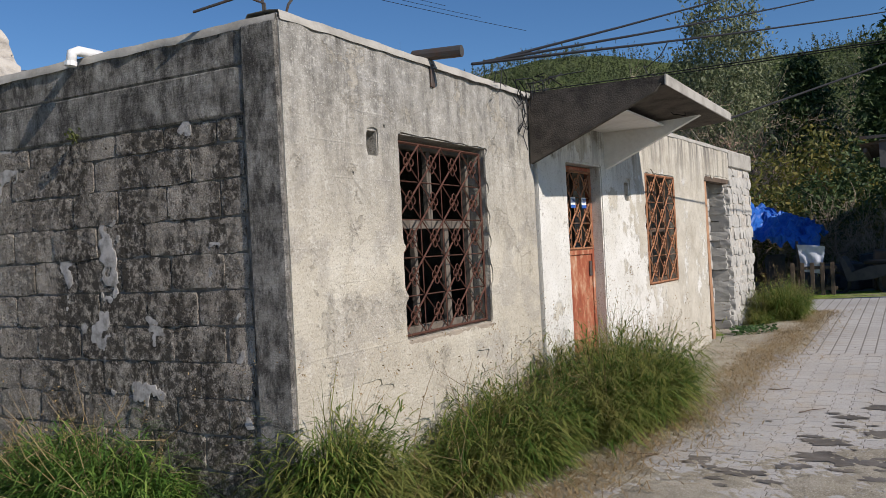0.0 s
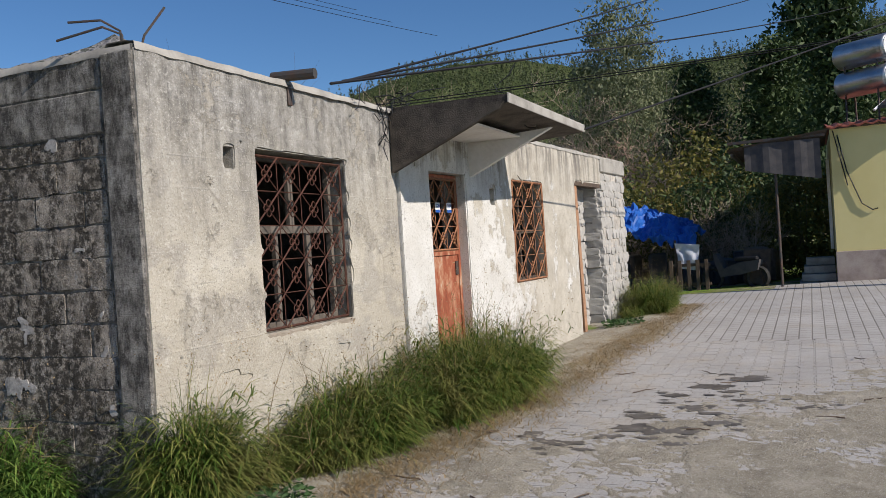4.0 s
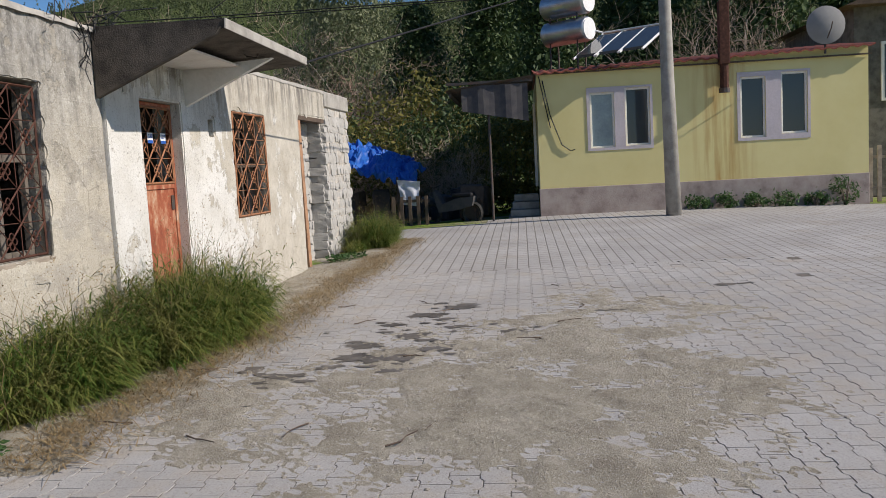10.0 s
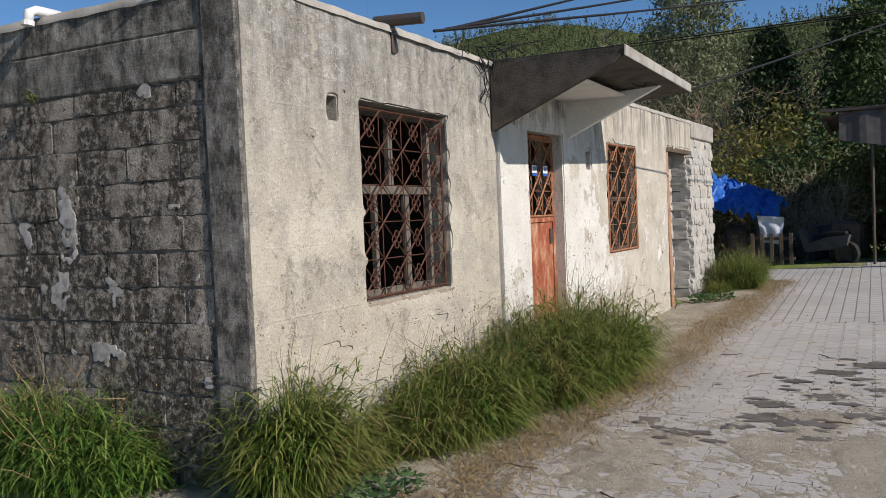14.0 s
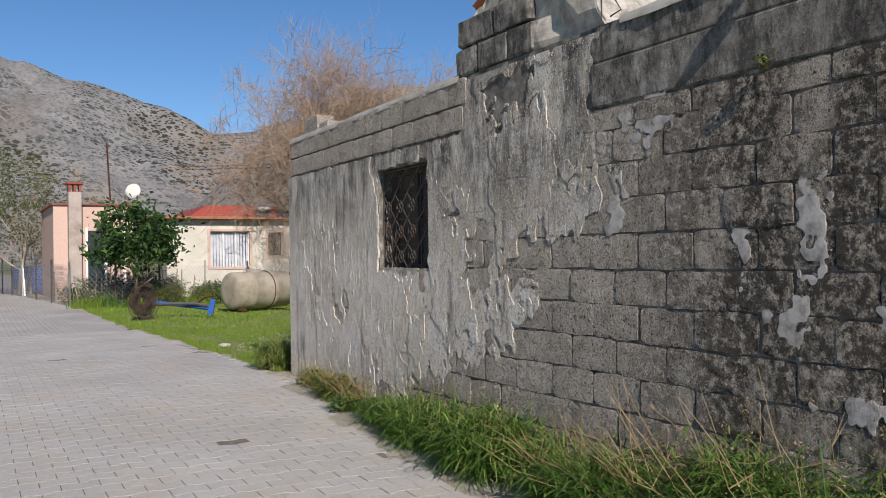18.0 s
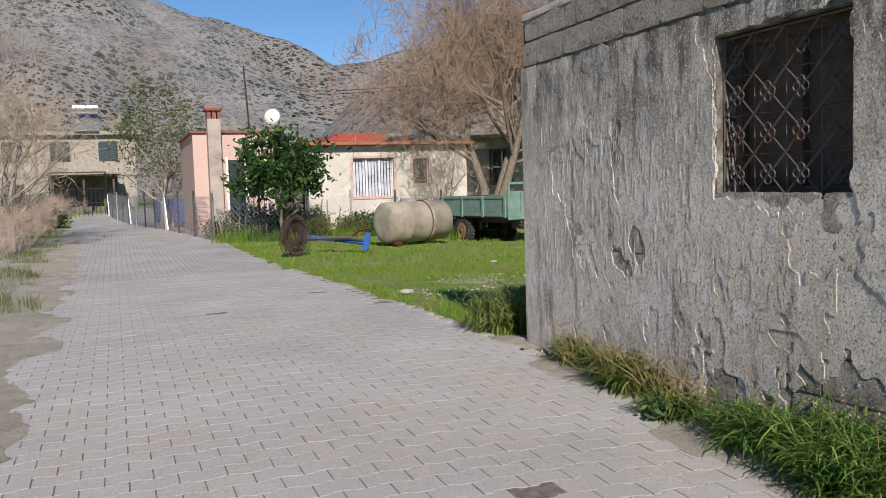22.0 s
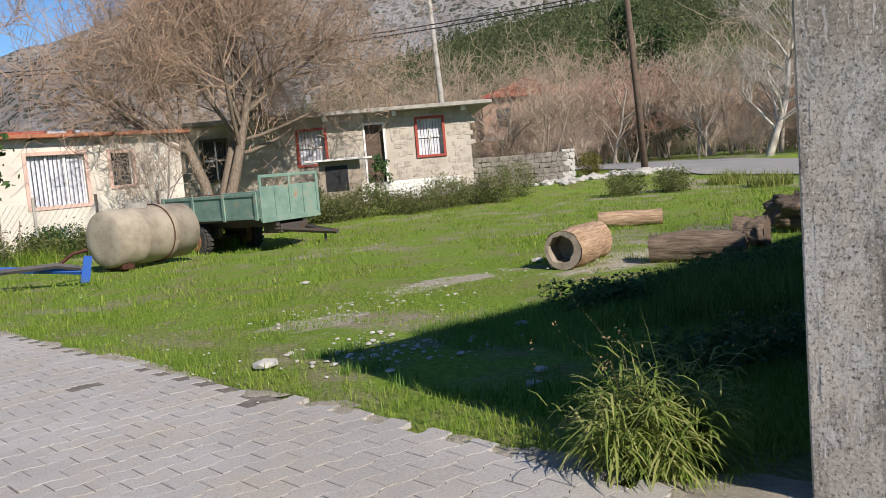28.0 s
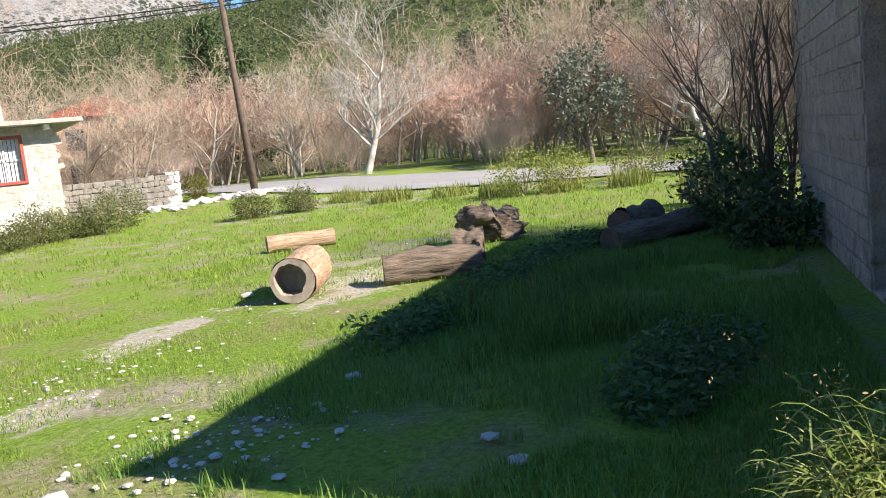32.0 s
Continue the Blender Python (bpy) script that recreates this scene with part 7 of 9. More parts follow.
for (a, b, c, d) in hw:
    w = part("window", box(a - 0.1, -0.03, c - 0.1, a, 0.02, d + 0.1, 0.005), M["pink"], wh_, "brown painted window surround")
    part("frame", box(b, -0.03, c - 0.1, b + 0.1, 0.02, d + 0.1, 0.005), M["pink"], w)
    part("frame", box(a, -0.03, d, b, 0.02, d + 0.1, 0.005), M["pink"], w)
    part("frame", box(a, -0.03, c - 0.1, b, 0.02, c, 0.005), M["pink"], w)
    for k in range(int((b - a) / 0.48) + 1):
        xx = a + (b - a) * k / max(1, int((b - a) / 0.48))
        part("sash", box(max(a, xx - 0.03), 0.08, c, min(b, xx + 0.03), 0.13, d, 0.004), M["pvc"], w)
    part("pane", box(a, 0.14, c, b, 0.15, d), M["cloth"] if b - a > 1 else M["glass"], w, "curtained pane")
    for k in range(1, int((b - a) / 0.11)):
        part("bar", tube([(a + 0.11 * k, 0.03, c), (a + 0.11 * k, 0.03, d)], 0.008, 4), M["dark_metal"], w)
pk = thing("house", "pink rendered house with a brick chimney", "house", (-2.25, 29.6, 0.2), group="houses")
part("wall", box(1.45, 0, 0, 3.95, 5, 3.2), M["pink"], pk)
part("roof", box(1.38, -0.08, 3.202, 4.02, 5.1, 3.26), M["tile_red"], pk)
part("door", box(2.5, -0.05, 0.3, 3.0, -0.002, 2.35, 0.01), M["glass"], pk)
for x in (2.42, 3.02, 3.62):
    part("door_frame", box(x, -0.07, 0.3, x + 0.08, -0.003, 2.45, 0.006), M["pvc"], pk)
part("window", box(3.12, -0.05, 1.2, 3.6, -0.002, 2.35, 0.01), M["glass"], pk)
ch = part("chimney", box(1.88, -0.42, 0, 2.28, -0.01, 3.62, 0.01), M["plinth"], pk, "brick chimney with a tiled cap")
part("cap", box(1.82, -0.48, 3.86, 2.34, 0.05, 3.95, 0.02), M["tile_red"], ch)
for k in range(3):
    part("vent_post", box(1.88 + 0.16 * k, -0.42, 3.621, 1.96 + 0.16 * k, -0.02, 3.859), M["tile_red"], ch)
part("antenna", tube([(3.3, 0.5, 3.4), (3.2, 0.5, 5.4)], 0.03, 5), M["rust"], pk)
part("dish", tube([(4.0, 0.2, 3.75), (3.98, 0.16, 3.76)], [0.26, 0.2], 16), M["white_paint"], pk)
rr = thing("house", "distant house with a dark red roof and solar heaters", "house", (9.5, 60, -0.9), group="houses")
part("wall", box(0, 0, 0, 9, 7, 4.6), M["cream"], rr)
part("roof", prism([(-0.6, 4.6), (9.6, 4.6), (7.5, 6.3), (2.0, 6.3)], "y", -0.6, 7.6), M["red_paint"], rr)
part("dormer", box(0.5, -1.2, 4.2, 3.0, -0.61, 5.2), M["tile_red"], rr)
for x in (5.4, 7.0):
    part("solar_tank", tube([(x, -1.0, 6.1), (x + 1.1, -1.0, 6.1)], 0.24, 12), M["metal"], rr)
    part("solar_panel", prism([(-1.9, 4.7), (-1.0, 5.8), (-0.95, 5.75), (-1.85, 4.65)], "x", x, x + 1.1), M["glass"], rr)
fh = thing("house", "distant flat-roofed house with a solar heater among bare trees", "house", (-10.2, 58, 0.3), group="houses")
part("wall", box(0, 0, 0, 8.4, 6, 5.0), M["stone"], fh)
part("roof", box(-0.4, -0.4, 5.0, 8.8, 6.4, 5.2), M["concrete"], fh)
part("floor_band", box(-0.05, -0.06, 2.5, 8.45, -0.001, 2.75), M["concrete"], fh)
for x in (1, 3.6, 6.3):
    for z in (0.9, 3.4):
        part("window", box(x, -0.03, z, x + 1.1, 0.02, z + 1.2, 0.01), M["glass"], fh)
part("solar_tank", tube([(5, 0, 6.6), (6.4, 0, 6.6)], 0.3, 12), M["metal"], fh)
part("solar_panel", prism([(-0.6, 5.2), (0.5, 6.3), (0.55, 6.25), (-0.55, 5.15)], "x", 5, 6.4), M["metal"], fh)
car = thing("carport", "dark timber carport frame behind the gate", "shed", (-6.4, 54.5, 0.3))
for x in (0, 1.6, 3.2):
    part("post", box(x, 0, 0, x + 0.12, 0.12, 2.5, 0.01), M["dark_wood"], car)
part("roof", box(-0.3, -0.4, 2.51, 3.7, 2.6, 2.62, 0.01), M["old_wood"], car)
part("rear_wall", box(-0.2, 2.3, 0, 3.5, 2.45, 2.5), M["dark_concrete"], car)

# stone cottage with red window frames
U = Vector((-0.77, 0.64, 0)).normalized()
hs = thing("house", "pale stone cottage with red window frames and a flat overhanging roof", "house", group="houses")
# local x runs along the front to the right end at 0, local y goes into the house
HS = Matrix(((-U.x, U.y, 0, 18.61), (-U.y, -U.x, 0, 28.03), (0, 0, 1, 0.0), (0, 0, 0, 1)))
hs.matrix_basis = HS
wins = [(-1.85, -0.98, 1.85, 3.1), (-6.0, -5.1, 1.85, 3.0), (-9.3, -8.5, 1.6, 2.9)]
cot_door = (-3.75, -3.0, 0.95, 3.12)
bm = wall_mesh(11.0, 0.2, 3.42, 0.4, [(11 + a, 11 + b, c, d) for a, b, c, d in wins + [cot_door]])
bmesh.ops.translate(bm, verts=bm.verts, vec=(-11.0, 0.03, 0))
part("wall", bm, M["lime"], hs, "lime-washed stone wall")
part("gable", box(-0.4, 0.44, 0.2, 0.0, 6, 3.42), M["stone"], hs)
part("west_gable", box(-11.0, 0.44, 0.2, -10.6, 6, 3.42), M["stone"], hs)
part("roof", box(-11.4, -0.7, 3.43, 0.75, 6.5, 3.56, 0.012), M["concrete"], hs, "thin concrete roof slab")
for k in range(4):
    part("beam_end", box(-0.3 - 2.4 * k, -0.5, 3.28, -0.16 - 2.4 * k, 0.03, 3.42), M["white_paint"], hs)
for (a, b, c, d) in wins:
    tint = M["red_paint"] if a > -7 else M["dark_wood"]
    w = part("window", box(a - 0.09, -0.03, c - 0.09, a, 0.05, d + 0.09, 0.006), tint, hs, "painted window frame")
    part("frame", box(b, -0.03, c - 0.09, b + 0.09, 0.05, d + 0.09, 0.006), tint, w)
    part("frame", box(a, -0.03, d, b, 0.05, d + 0.09, 0.006), tint, w)
    part("frame", box(a, -0.03, c - 0.09, b, 0.05, c, 0.006), tint, w)
    part("pane", box(a, 0.2, c, b, 0.21, d), M["cloth"] if a > -7 else M["glass"], w, "white curtain")
    part("sash", box((a + b) / 2 - 0.03, 0.15, c, (a + b) / 2 + 0.03, 0.19, d), M["pvc"], w)
    part("lower_sash", box(a, 0.15, (c + d) / 2 - 0.03, b, 0.19, (c + d) / 2 + 0.03), M["pvc"], w)
    for k in range(1, 8):
        part("bar", tube([(a + (b - a) * k / 8, 0.02, c), (a + (b - a) * k / 8, 0.02, d)], 0.008, 4), M["dark_metal"], w)
dr = part("door", box(-3.72, 0.2, 0.95, -3.03, 0.24, 3.1), M["dark_wood"], hs)
for x in (-3.76, -3.06):
    part("jamb", box(x, 0.0, 0.95, x + 0.07, 0.12, 3.12, 0.006), M["pvc"], dr)
part("header", box(-3.69, 0.0, 3.04, -3.06, 0.12, 3.12, 0.006), M["pvc"], dr)
M["lime_stone"] = plain("lime_stone", (0.49, 0.445, 0.38), 0.95, wear=(0.29, 0.255, 0.21), scale=5, bump=0.9)
M["dark_stone"] = plain("dark_stone", (0.23, 0.21, 0.18), 0.95, wear=(0.11, 0.10, 0.085), scale=4, bump=0.8)
cot_stones = [finish("stone", box(-0.5, -0.5, -0.5, 0.5, 0.5, 0.5, 0.12, rough=0.05), M["lime_stone"]) for _ in range(5)]
rp = random.Random(14)
z = 0.6
while z < 3.3:
    h = rp.uniform(0.13, 0.24)
    x = -6.9
    while x < -0.05:
        w = rp.uniform(0.14, 0.42)
        mid = x + w / 2
        if not any(a - 0.12 < mid + q < b + 0.12 and c - 0.15 < z + h / 2 < d + 0.15 for a, b, c, d in wins + [cot_door] for q in (-w / 2, 0, w / 2)) and rp.random() < 0.72:
            ob = new("stone", rp.choice(cot_stones))
            ob.parent = hs
            ob.matrix_basis = Matrix.LocRotScale((mid, 0.03, z + h / 2 + rp.uniform(-0.03, 0.03)), Euler((0, rp.uniform(-0.25, 0.25), 0)), (w * 0.9, 0.028, h * rp.uniform(0.7, 0.98)))
        x += w
    z += h
part("parapet", box(-6.5, -1.3, 0.45, -0.6, -1.12, 1.05, 0.02), M["white_paint"], hs, "whitewashed terrace wall")
shed = thing("hen_house", "small rusty shelter beside the trailer", "shed", (12.6, 29.2, 0.3), turn=-38)
part("roof", box(-0.2, -0.3, 1.56, 1.9, 1.3, 1.62), M["white_paint"], shed)
part("body", box(0.2, 0.1, 0, 1.5, 1.1, 1.55, 0.01), M["old_wood"], shed)
# Black sheet on the closed front, painting the dark inside.
part("opening", box(0.4, 0.08, 0.6, 1.1, 0.098, 1.4), M["black"], shed)

# dry-stone wall
dsw = thing("stone_wall", "tumbledown dry-stone garden wall", "wall")
a, b = Vector((19.3, 28.7, 0.45)), Vector((22.4, 26.8, 0.45))
dsw.matrix_basis = Matrix.Translation(a) @ Matrix.Rotation(math.atan2((b - a).y, (b - a).x), 4, "Z")
part("core", box(0, 0.06, -0.2, 3.6, 0.4, 1.0), M["dark_concrete"], dsw)
dark_stones = [finish("stone", box(-0.5, -0.5, -0.5, 0.5, 0.5, 0.5, 0.12, rough=0.07), M["dark_stone"]) for _ in range(5)]
stone_course(dsw, 0, 3.65, -0.05, 1.12, 0.02, 0.2, dark_stones, rp, 0.14, 0.4, 0.1, 0.22)
stone_course(dsw, 3.45, 3.9, -0.05, 1.2, 0.1, 0.35, stone_shapes, rp, 0.2, 0.4, 0.14, 0.26)

p2 = thing("utility_pole", "leaning dark wooden utility pole", "pole", (24.85, 25.06, 0.3))
part("shaft", tube([(0, 0, -0.1), (-0.28, 0, 3.3), (-0.62, 0, 7.6)], [0.14, 0.12, 0.095], 10), M["dark_wood"], p2, smooth=True)
part("clamp", tube([(-0.6, 0, 7.25), (-0.605, 0, 7.4)], 0.12, 10), M["pvc"], p2)
p1 = thing("street_lamp", "tall grey concrete pole with a street lamp", "lamp post", (26.25, 37.2, 0.5))
part("shaft", tube([(0, 0, -0.1), (-0.1, 0, 4), (-0.45, 0, 10.4)], [0.16, 0.14, 0.09], 8), M["concrete"], p1, smooth=True)
part("arm", tube([(-0.4, 0, 9.2), (0.1, -0.35, 9.45), (0.4, -0.6, 9.5)], 0.03, 5), M["metal"], p1)
part("lantern", box(0.3, -0.75, 9.42, 0.62, -0.5, 9.56, 0.03), M["pvc"], p1)
part("crossarm", box(-0.95, -0.05, 10.2, 0.35, 0.05, 10.3, 0.01), M["concrete"], p1)
for k in range(2):
    wire([(24.25, 25.06, 7.3 - 0.15 * k), (6, 42, 6.2 - 0.15 * k)], 0.02, 0.5)
    wire([(24.25, 25.06, 7.3 - 0.15 * k), (34, -30, 9.5)], 0.02, 0.5)
bh = thing("house", "unfinished pale brick house among the trees", "house", (33, 41, 0.0), group="houses", turn=-40)
part("wall", box(0, 0, 0, 5, 5, 5.0), M["pale_brick"], bh)
part("roof", prism([(-0.4, 5.0), (5.4, 5.0), (2.5, 6.0)], "y", -0.4, 5.4), M["tile_red"], bh)
for z in (1.5, 3.3):
    for x in (0.8, 3.2):
        part("window", box(x, -0.03, z, x + 0.9, 0.02, z + 1.1), M["glass"], bh)
part("floor_band", box(-0.05, -0.05, 2.6, 5.05, -0.001, 2.8), M["concrete"], bh)

# asphalt road past the meadow
pts = [(46, 60), (34, 38), (29.0, 30), (25.8, 21.5), (26.0, 14), (25.2, 8), (24.5, 0)]
V, F = [], []
W = 4.6
fine_pts = []
for (p, q) in zip(pts, pts[1:]):
    for k in range(6):
        fine_pts.append((p[0] + (q[0] - p[0]) * k / 6, p[1] + (q[1] - p[1]) * k / 6))
for i, (x, y) in enumerate(fine_pts):
    d = Vector((fine_pts[min(i + 1, len(fine_pts) - 1)][0] - fine_pts[max(i - 1, 0)][0], fine_pts[min(i + 1, len(fine_pts) - 1)][1] - fine_pts[max(i - 1, 0)][1], 0)).normalized()
    s = Vector((-d.y, d.x, 0))
    for w in (-W / 2, W / 2):
        a, b = x + s.x * w, y + s.y * w
        V.append((a, b, ground_z(a, b) + 0.05))
F = [(2 * i, 2 * i + 1, 2 * i + 3, 2 * i + 2) for i in range(len(fine_pts) - 1)]
solid("road_asphalt", np_mesh("road_asphalt", V, F, M["road_grey"]), None, "pale worn asphalt country road", "road", kind="structure")

# fence and gate by the lane
fence = thing("wire_fence", "chain-link garden fence with thin posts", "fence")
path_ = [(-0.62, 26.5), (-1.5, 34), (-2.6, 42), (-3.5, 51)]
eastw = [(-0.62, 26.5), (2.0, 26.6), (5.0, 27.2), (8.5, 28.2)]


def run_fence(pts, n, h, mesh_label):
    k = 0
    for (p, q) in zip(pts, pts[1:]):
        L = math.hypot(q[0] - p[0], q[1] - p[1])
        m = max(2, round(L / 2.2))
        for i in range(m):
            x, y = p[0] + (q[0] - p[0]) * i / m, p[1] + (q[1] - p[1]) * i / m
            z = ground_z(x, y)
            part("post", tube([(x, y, z - 0.05), (x, y, z + h + 0.15)], 0.035, 6), M["concrete"] if k % 3 == 0 else M["dark_metal"], fence)
            k += 1
        bm = bmesh.new()
        for i in range(int(L / 0.14)):
            for sgn in (1, -1):
                t0 = i * 0.14 / L
                t1 = min(max(t0 + sgn * h * 0.8 / L, 0), 1)
                x0, y0, x1, y1 = p[0] + (q[0] - p[0]) * t0, p[1] + (q[1] - p[1]) * t0, p[0] + (q[0] - p[0]) * t1, p[1] + (q[1] - p[1]) * t1
                tube([(x0, y0, ground_z(x0, y0) + 0.02), (x1, y1, ground_z(x1, y1) + h)], 0.005, 3, bm, caps=False)
        part("mesh", bm, M["metal"], fence, mesh_label)


run_fence(path_, 0, 1.25, "grey chain-link mesh")
run_fence(eastw, 0, 1.2, "greenish chain-link mesh")
gate = thing("metal_gate", "black barred metal gate across the lane", "gate", (-6.3, 52.5, 0.3), turn=4)
for k in range(13):
    part("bar", tube([(0.22 * k, 0, 0.05), (0.22 * k, 0, 1.7)], 0.02, 5), M["black"], gate)
for z in (0.1, 0.9, 1.68):
    part("rail", tube([(0, 0, z), (2.64, 0, z)], 0.03, 5), M["black"], gate)
for x in (-0.1, 2.75):
    part("post", tube([(x, 0, -0.1), (x, 0, 2.6)], 0.05, 6), M["black"], gate)
part("arch", tube([(-0.1, 0, 2.6), (2.75, 0, 2.6)], 0.04, 6), M["dark_metal"], gate)
sgn = thing("sign", "small yellow warning sign on the gate", "sign", (-3.55, 51.6, 1.2))
part("plate", box(-0.16, -0.03, -0.2, 0.16, 0, 0.2, 0.01), M["leaf_yellow"], sgn)
for k, (x, y) in enumerate(((-1.9, 37), (-1.7, 36), (-2.2, 39.5))):
    br = thing("barrel", "blue plastic barrel behind the garden fence", "barrel", (x + 0.9, y, 0.35), group="barrels")
    part("body", tube([(0, 0, 0), (0, 0, 0.1), (0, 0, 0.9), (0, 0, 1.0)], [0.26, 0.3, 0.3, 0.26], 16), M["blue"], br, smooth=True)

# ---- mountains and hills ----
def range_mesh(heads, near, far, crest, rough, seed, rows=40, steps=150):
    V, F = [], []
    hs_ = [h for h, _ in heads]
    es = [e for _, e in heads]
    a0, a1 = hs_[0], hs_[-1]
    for i in range(steps + 1):
        h = a0 + (a1 - a0) * i / steps
        e = float(np.interp(-h, [-q for q in hs_], es))
        dx, dy = -math.sin(radians(h)), math.cos(radians(h))
        for j in range(rows + 1):
            f = j / rows
            d = near + (far - near) * f
            top = crest * math.tan(radians(e))
            prof = min(1.0, (d - near) / (crest - near)) ** 1.25 if d <= crest else 1 - 0.6 * (d - crest) / (far - crest)
            x, y = dx * d, dy * d
            n1 = noise.noise((x / rough, y / rough, seed)) + 0.5 * noise.noise((x / rough * 2.3, y / rough * 2.3, seed + 2)) + 0.3 * abs(noise.noise((x / rough * 5, y / rough * 5, seed + 5)))
            V.append((x, y, top * prof * (1 + 0.10 * n1 * min(1, (1 - abs(prof - 0.5) * 1.2))) + 0.02 * top * n1 * prof))
    F = [(i * (rows + 1) + j, (i + 1) * (rows + 1) + j, (i + 1) * (rows + 1) + j + 1, i * (rows + 1) + j + 1) for i in range(steps) for j in range(rows)]
    return V, F


v, f = range_mesh([(80, 8), (40, 12), (20, 14), (6, 14.6), (1, 13.6), (-4, 12.0), (-9, 10.3), (-14, 8.4), (-19, 9.2), (-24, 11.5), (-32, 12.0), (-40, 13.0), (-46, 14.5), (-52, 12.5), (-60, 10)], 430, 1500, 700, 60, 1.0, 90, 340)
solid("backdrop_mountain", np_mesh("backdrop_mountain", v, f, M["rock"], True), None, "bare grey limestone mountains dotted with scrub", "mountain", kind="structure")
v, f = range_mesh([(-12, 3), (-17, 8.2), (-21, 9.6), (-27, 9.8), (-32, 8.5), (-38, 6)], 290, 700, 420, 50, 4.0, 50, 160)
solid("backdrop_ridge", np_mesh("backdrop_ridge", v, f, M["rock"], True), None, "brown rocky spur with scrub", "mountain", kind="structure")
HILL = [(-30, 3), (-38, 6.5), (-46, 9.0), (-53, 10.0), (-58, 10.4), (-63, 11.7), (-68, 12.9), (-74, 12.4), (-80, 11.2), (-90, 11.6), (-100, 13), (-120, 13), (-150, 8)]
v, f = range_mesh(HILL, 58, 420, 230, 45, 9.0, 40, 160)
solid("backdrop_hill", np_mesh("backdrop_hill", v, f, M["hill"], True), None, "pine-covered green hills", "hill", kind="structure")
rng = np.random.default_rng(12)
vv = np.array(v).reshape(161, 41, 3)
pts = []
for k in range(11500):
    i, j = rng.uniform(0, 160), 26 * rng.uniform(0, 1) ** 0.8 + 0.5
    if i < 75 and j < 9:
        continue
    i0, j0 = int(i), int(j)
    p = vv[i0, j0] * (1 - (i - i0)) * (1 - (j - j0)) + vv[min(i0 + 1, 160), j0] * (i - i0) * (1 - (j - j0)) + vv[i0, j0 + 1] * (1 - (i - i0)) * (j - j0) + vv[min(i0 + 1, 160), j0 + 1] * (i - i0) * (j - j0)
    hgt = rng.uniform(2.0, 5.0)
    m = 34
    zz = rng.uniform(0.1, 1.0, m)
    rr_ = (1.05 - zz) * hgt * 0.32 * rng.uniform(0.5, 1, m)
    aa = rng.uniform(0, 6.28, m)
    pts.append(np.stack([p[0] + rr_ * np.cos(aa), p[1] + rr_ * np.sin(aa), p[2] + zz * hgt], 1))
V, F = leaves(np.concatenate(pts), 0.29, rng)
solid("hill_forest", np_mesh("hill_forest", V, F, M["leaf_hill"]), None, "dense pine forest on the hillside", "forest", kind="stuff")

# ---- plants ----
def tuft(name, label, spots, height, lean, width, material, group="", droop=0.5, segs=4, category="grass"):
    v, f = blades(spots, height, lean, width, droop, segs)
    return solid(name, np_mesh(name, v, f, material), None, label, category, group, kind="stuff")


def disc(cx, cy, rx, ry, n, rng=RNG, k=0.5):
    a = rng.uniform(0, 6.28, n)
    r = rng.uniform(0, 1, n) ** k
    x, y = cx + rx * r * np.cos(a), cy + ry * r * np.sin(a)
    return np.stack([x, y, [ground_z(p, q) for p, q in zip(x, y)]], 1)


def dome(cx, cy, rx, ry, n, h, rng=RNG):
    """Arching blades that lean out from the middle of a clump; returns vertices and faces, and the tips."""
    a = rng.uniform(0, 6.28, n)
    r = rng.uniform(0, 1, n) ** 0.55
    x, y = cx + rx * 0.62 * r * np.cos(a), cy + ry * 0.62 * r * np.sin(a)
    z = np.array([ground_z(p, q) for p, q in zip(x, y)]) - 0.01
    ha = a + rng.normal(size=n) * 0.7
    hh = h * rng.uniform(0.4, 1.15, n) * (1 - 0.3 * r * r)
    l = np.clip(0.30 + 0.85 * r * rng.uniform(0.4, 1.4, n) + rng.normal(size=n) * 0.16, 0.05, 1.45)
    out = np.stack([np.cos(ha) * (0.6 + 0.8 * rx), np.sin(ha) * (0.6 + 0.8 * ry), 0 * a], 1)
    side = np.stack([-np.sin(ha), np.cos(ha), 0 * a], 1)
    w = rng.uniform(0.005, 0.011, n)
    s = np.stack([x, y, z], 1)
    V, segs = [], 5
    for k in range(segs + 1):
        f = k / segs
        c = s + out * (hh * l * f ** 1.6 * 0.9)[:, None] + np.array([0, 0, 1.0]) * (hh * (f - 0.62 * l * f ** 2.4))[:, None]
        V += [c - side * (w * (1 - f * 0.7) / 2)[:, None], c + side * (w * (1 - f * 0.7) / 2)[:, None]] if k < segs else [c]
    cols = 2 * segs + 1
    base = np.arange(n)[:, None] * cols
    faces = [q for k in range(segs - 1) for q in (base + np.array([[2 * k, 2 * k + 1, 2 * k + 3, 2 * k + 2]])).tolist()] + (base + np.array([[2 * segs - 2, 2 * segs - 1, 2 * segs]])).tolist()
    return np.stack(V, 1).reshape(-1, 3), faces


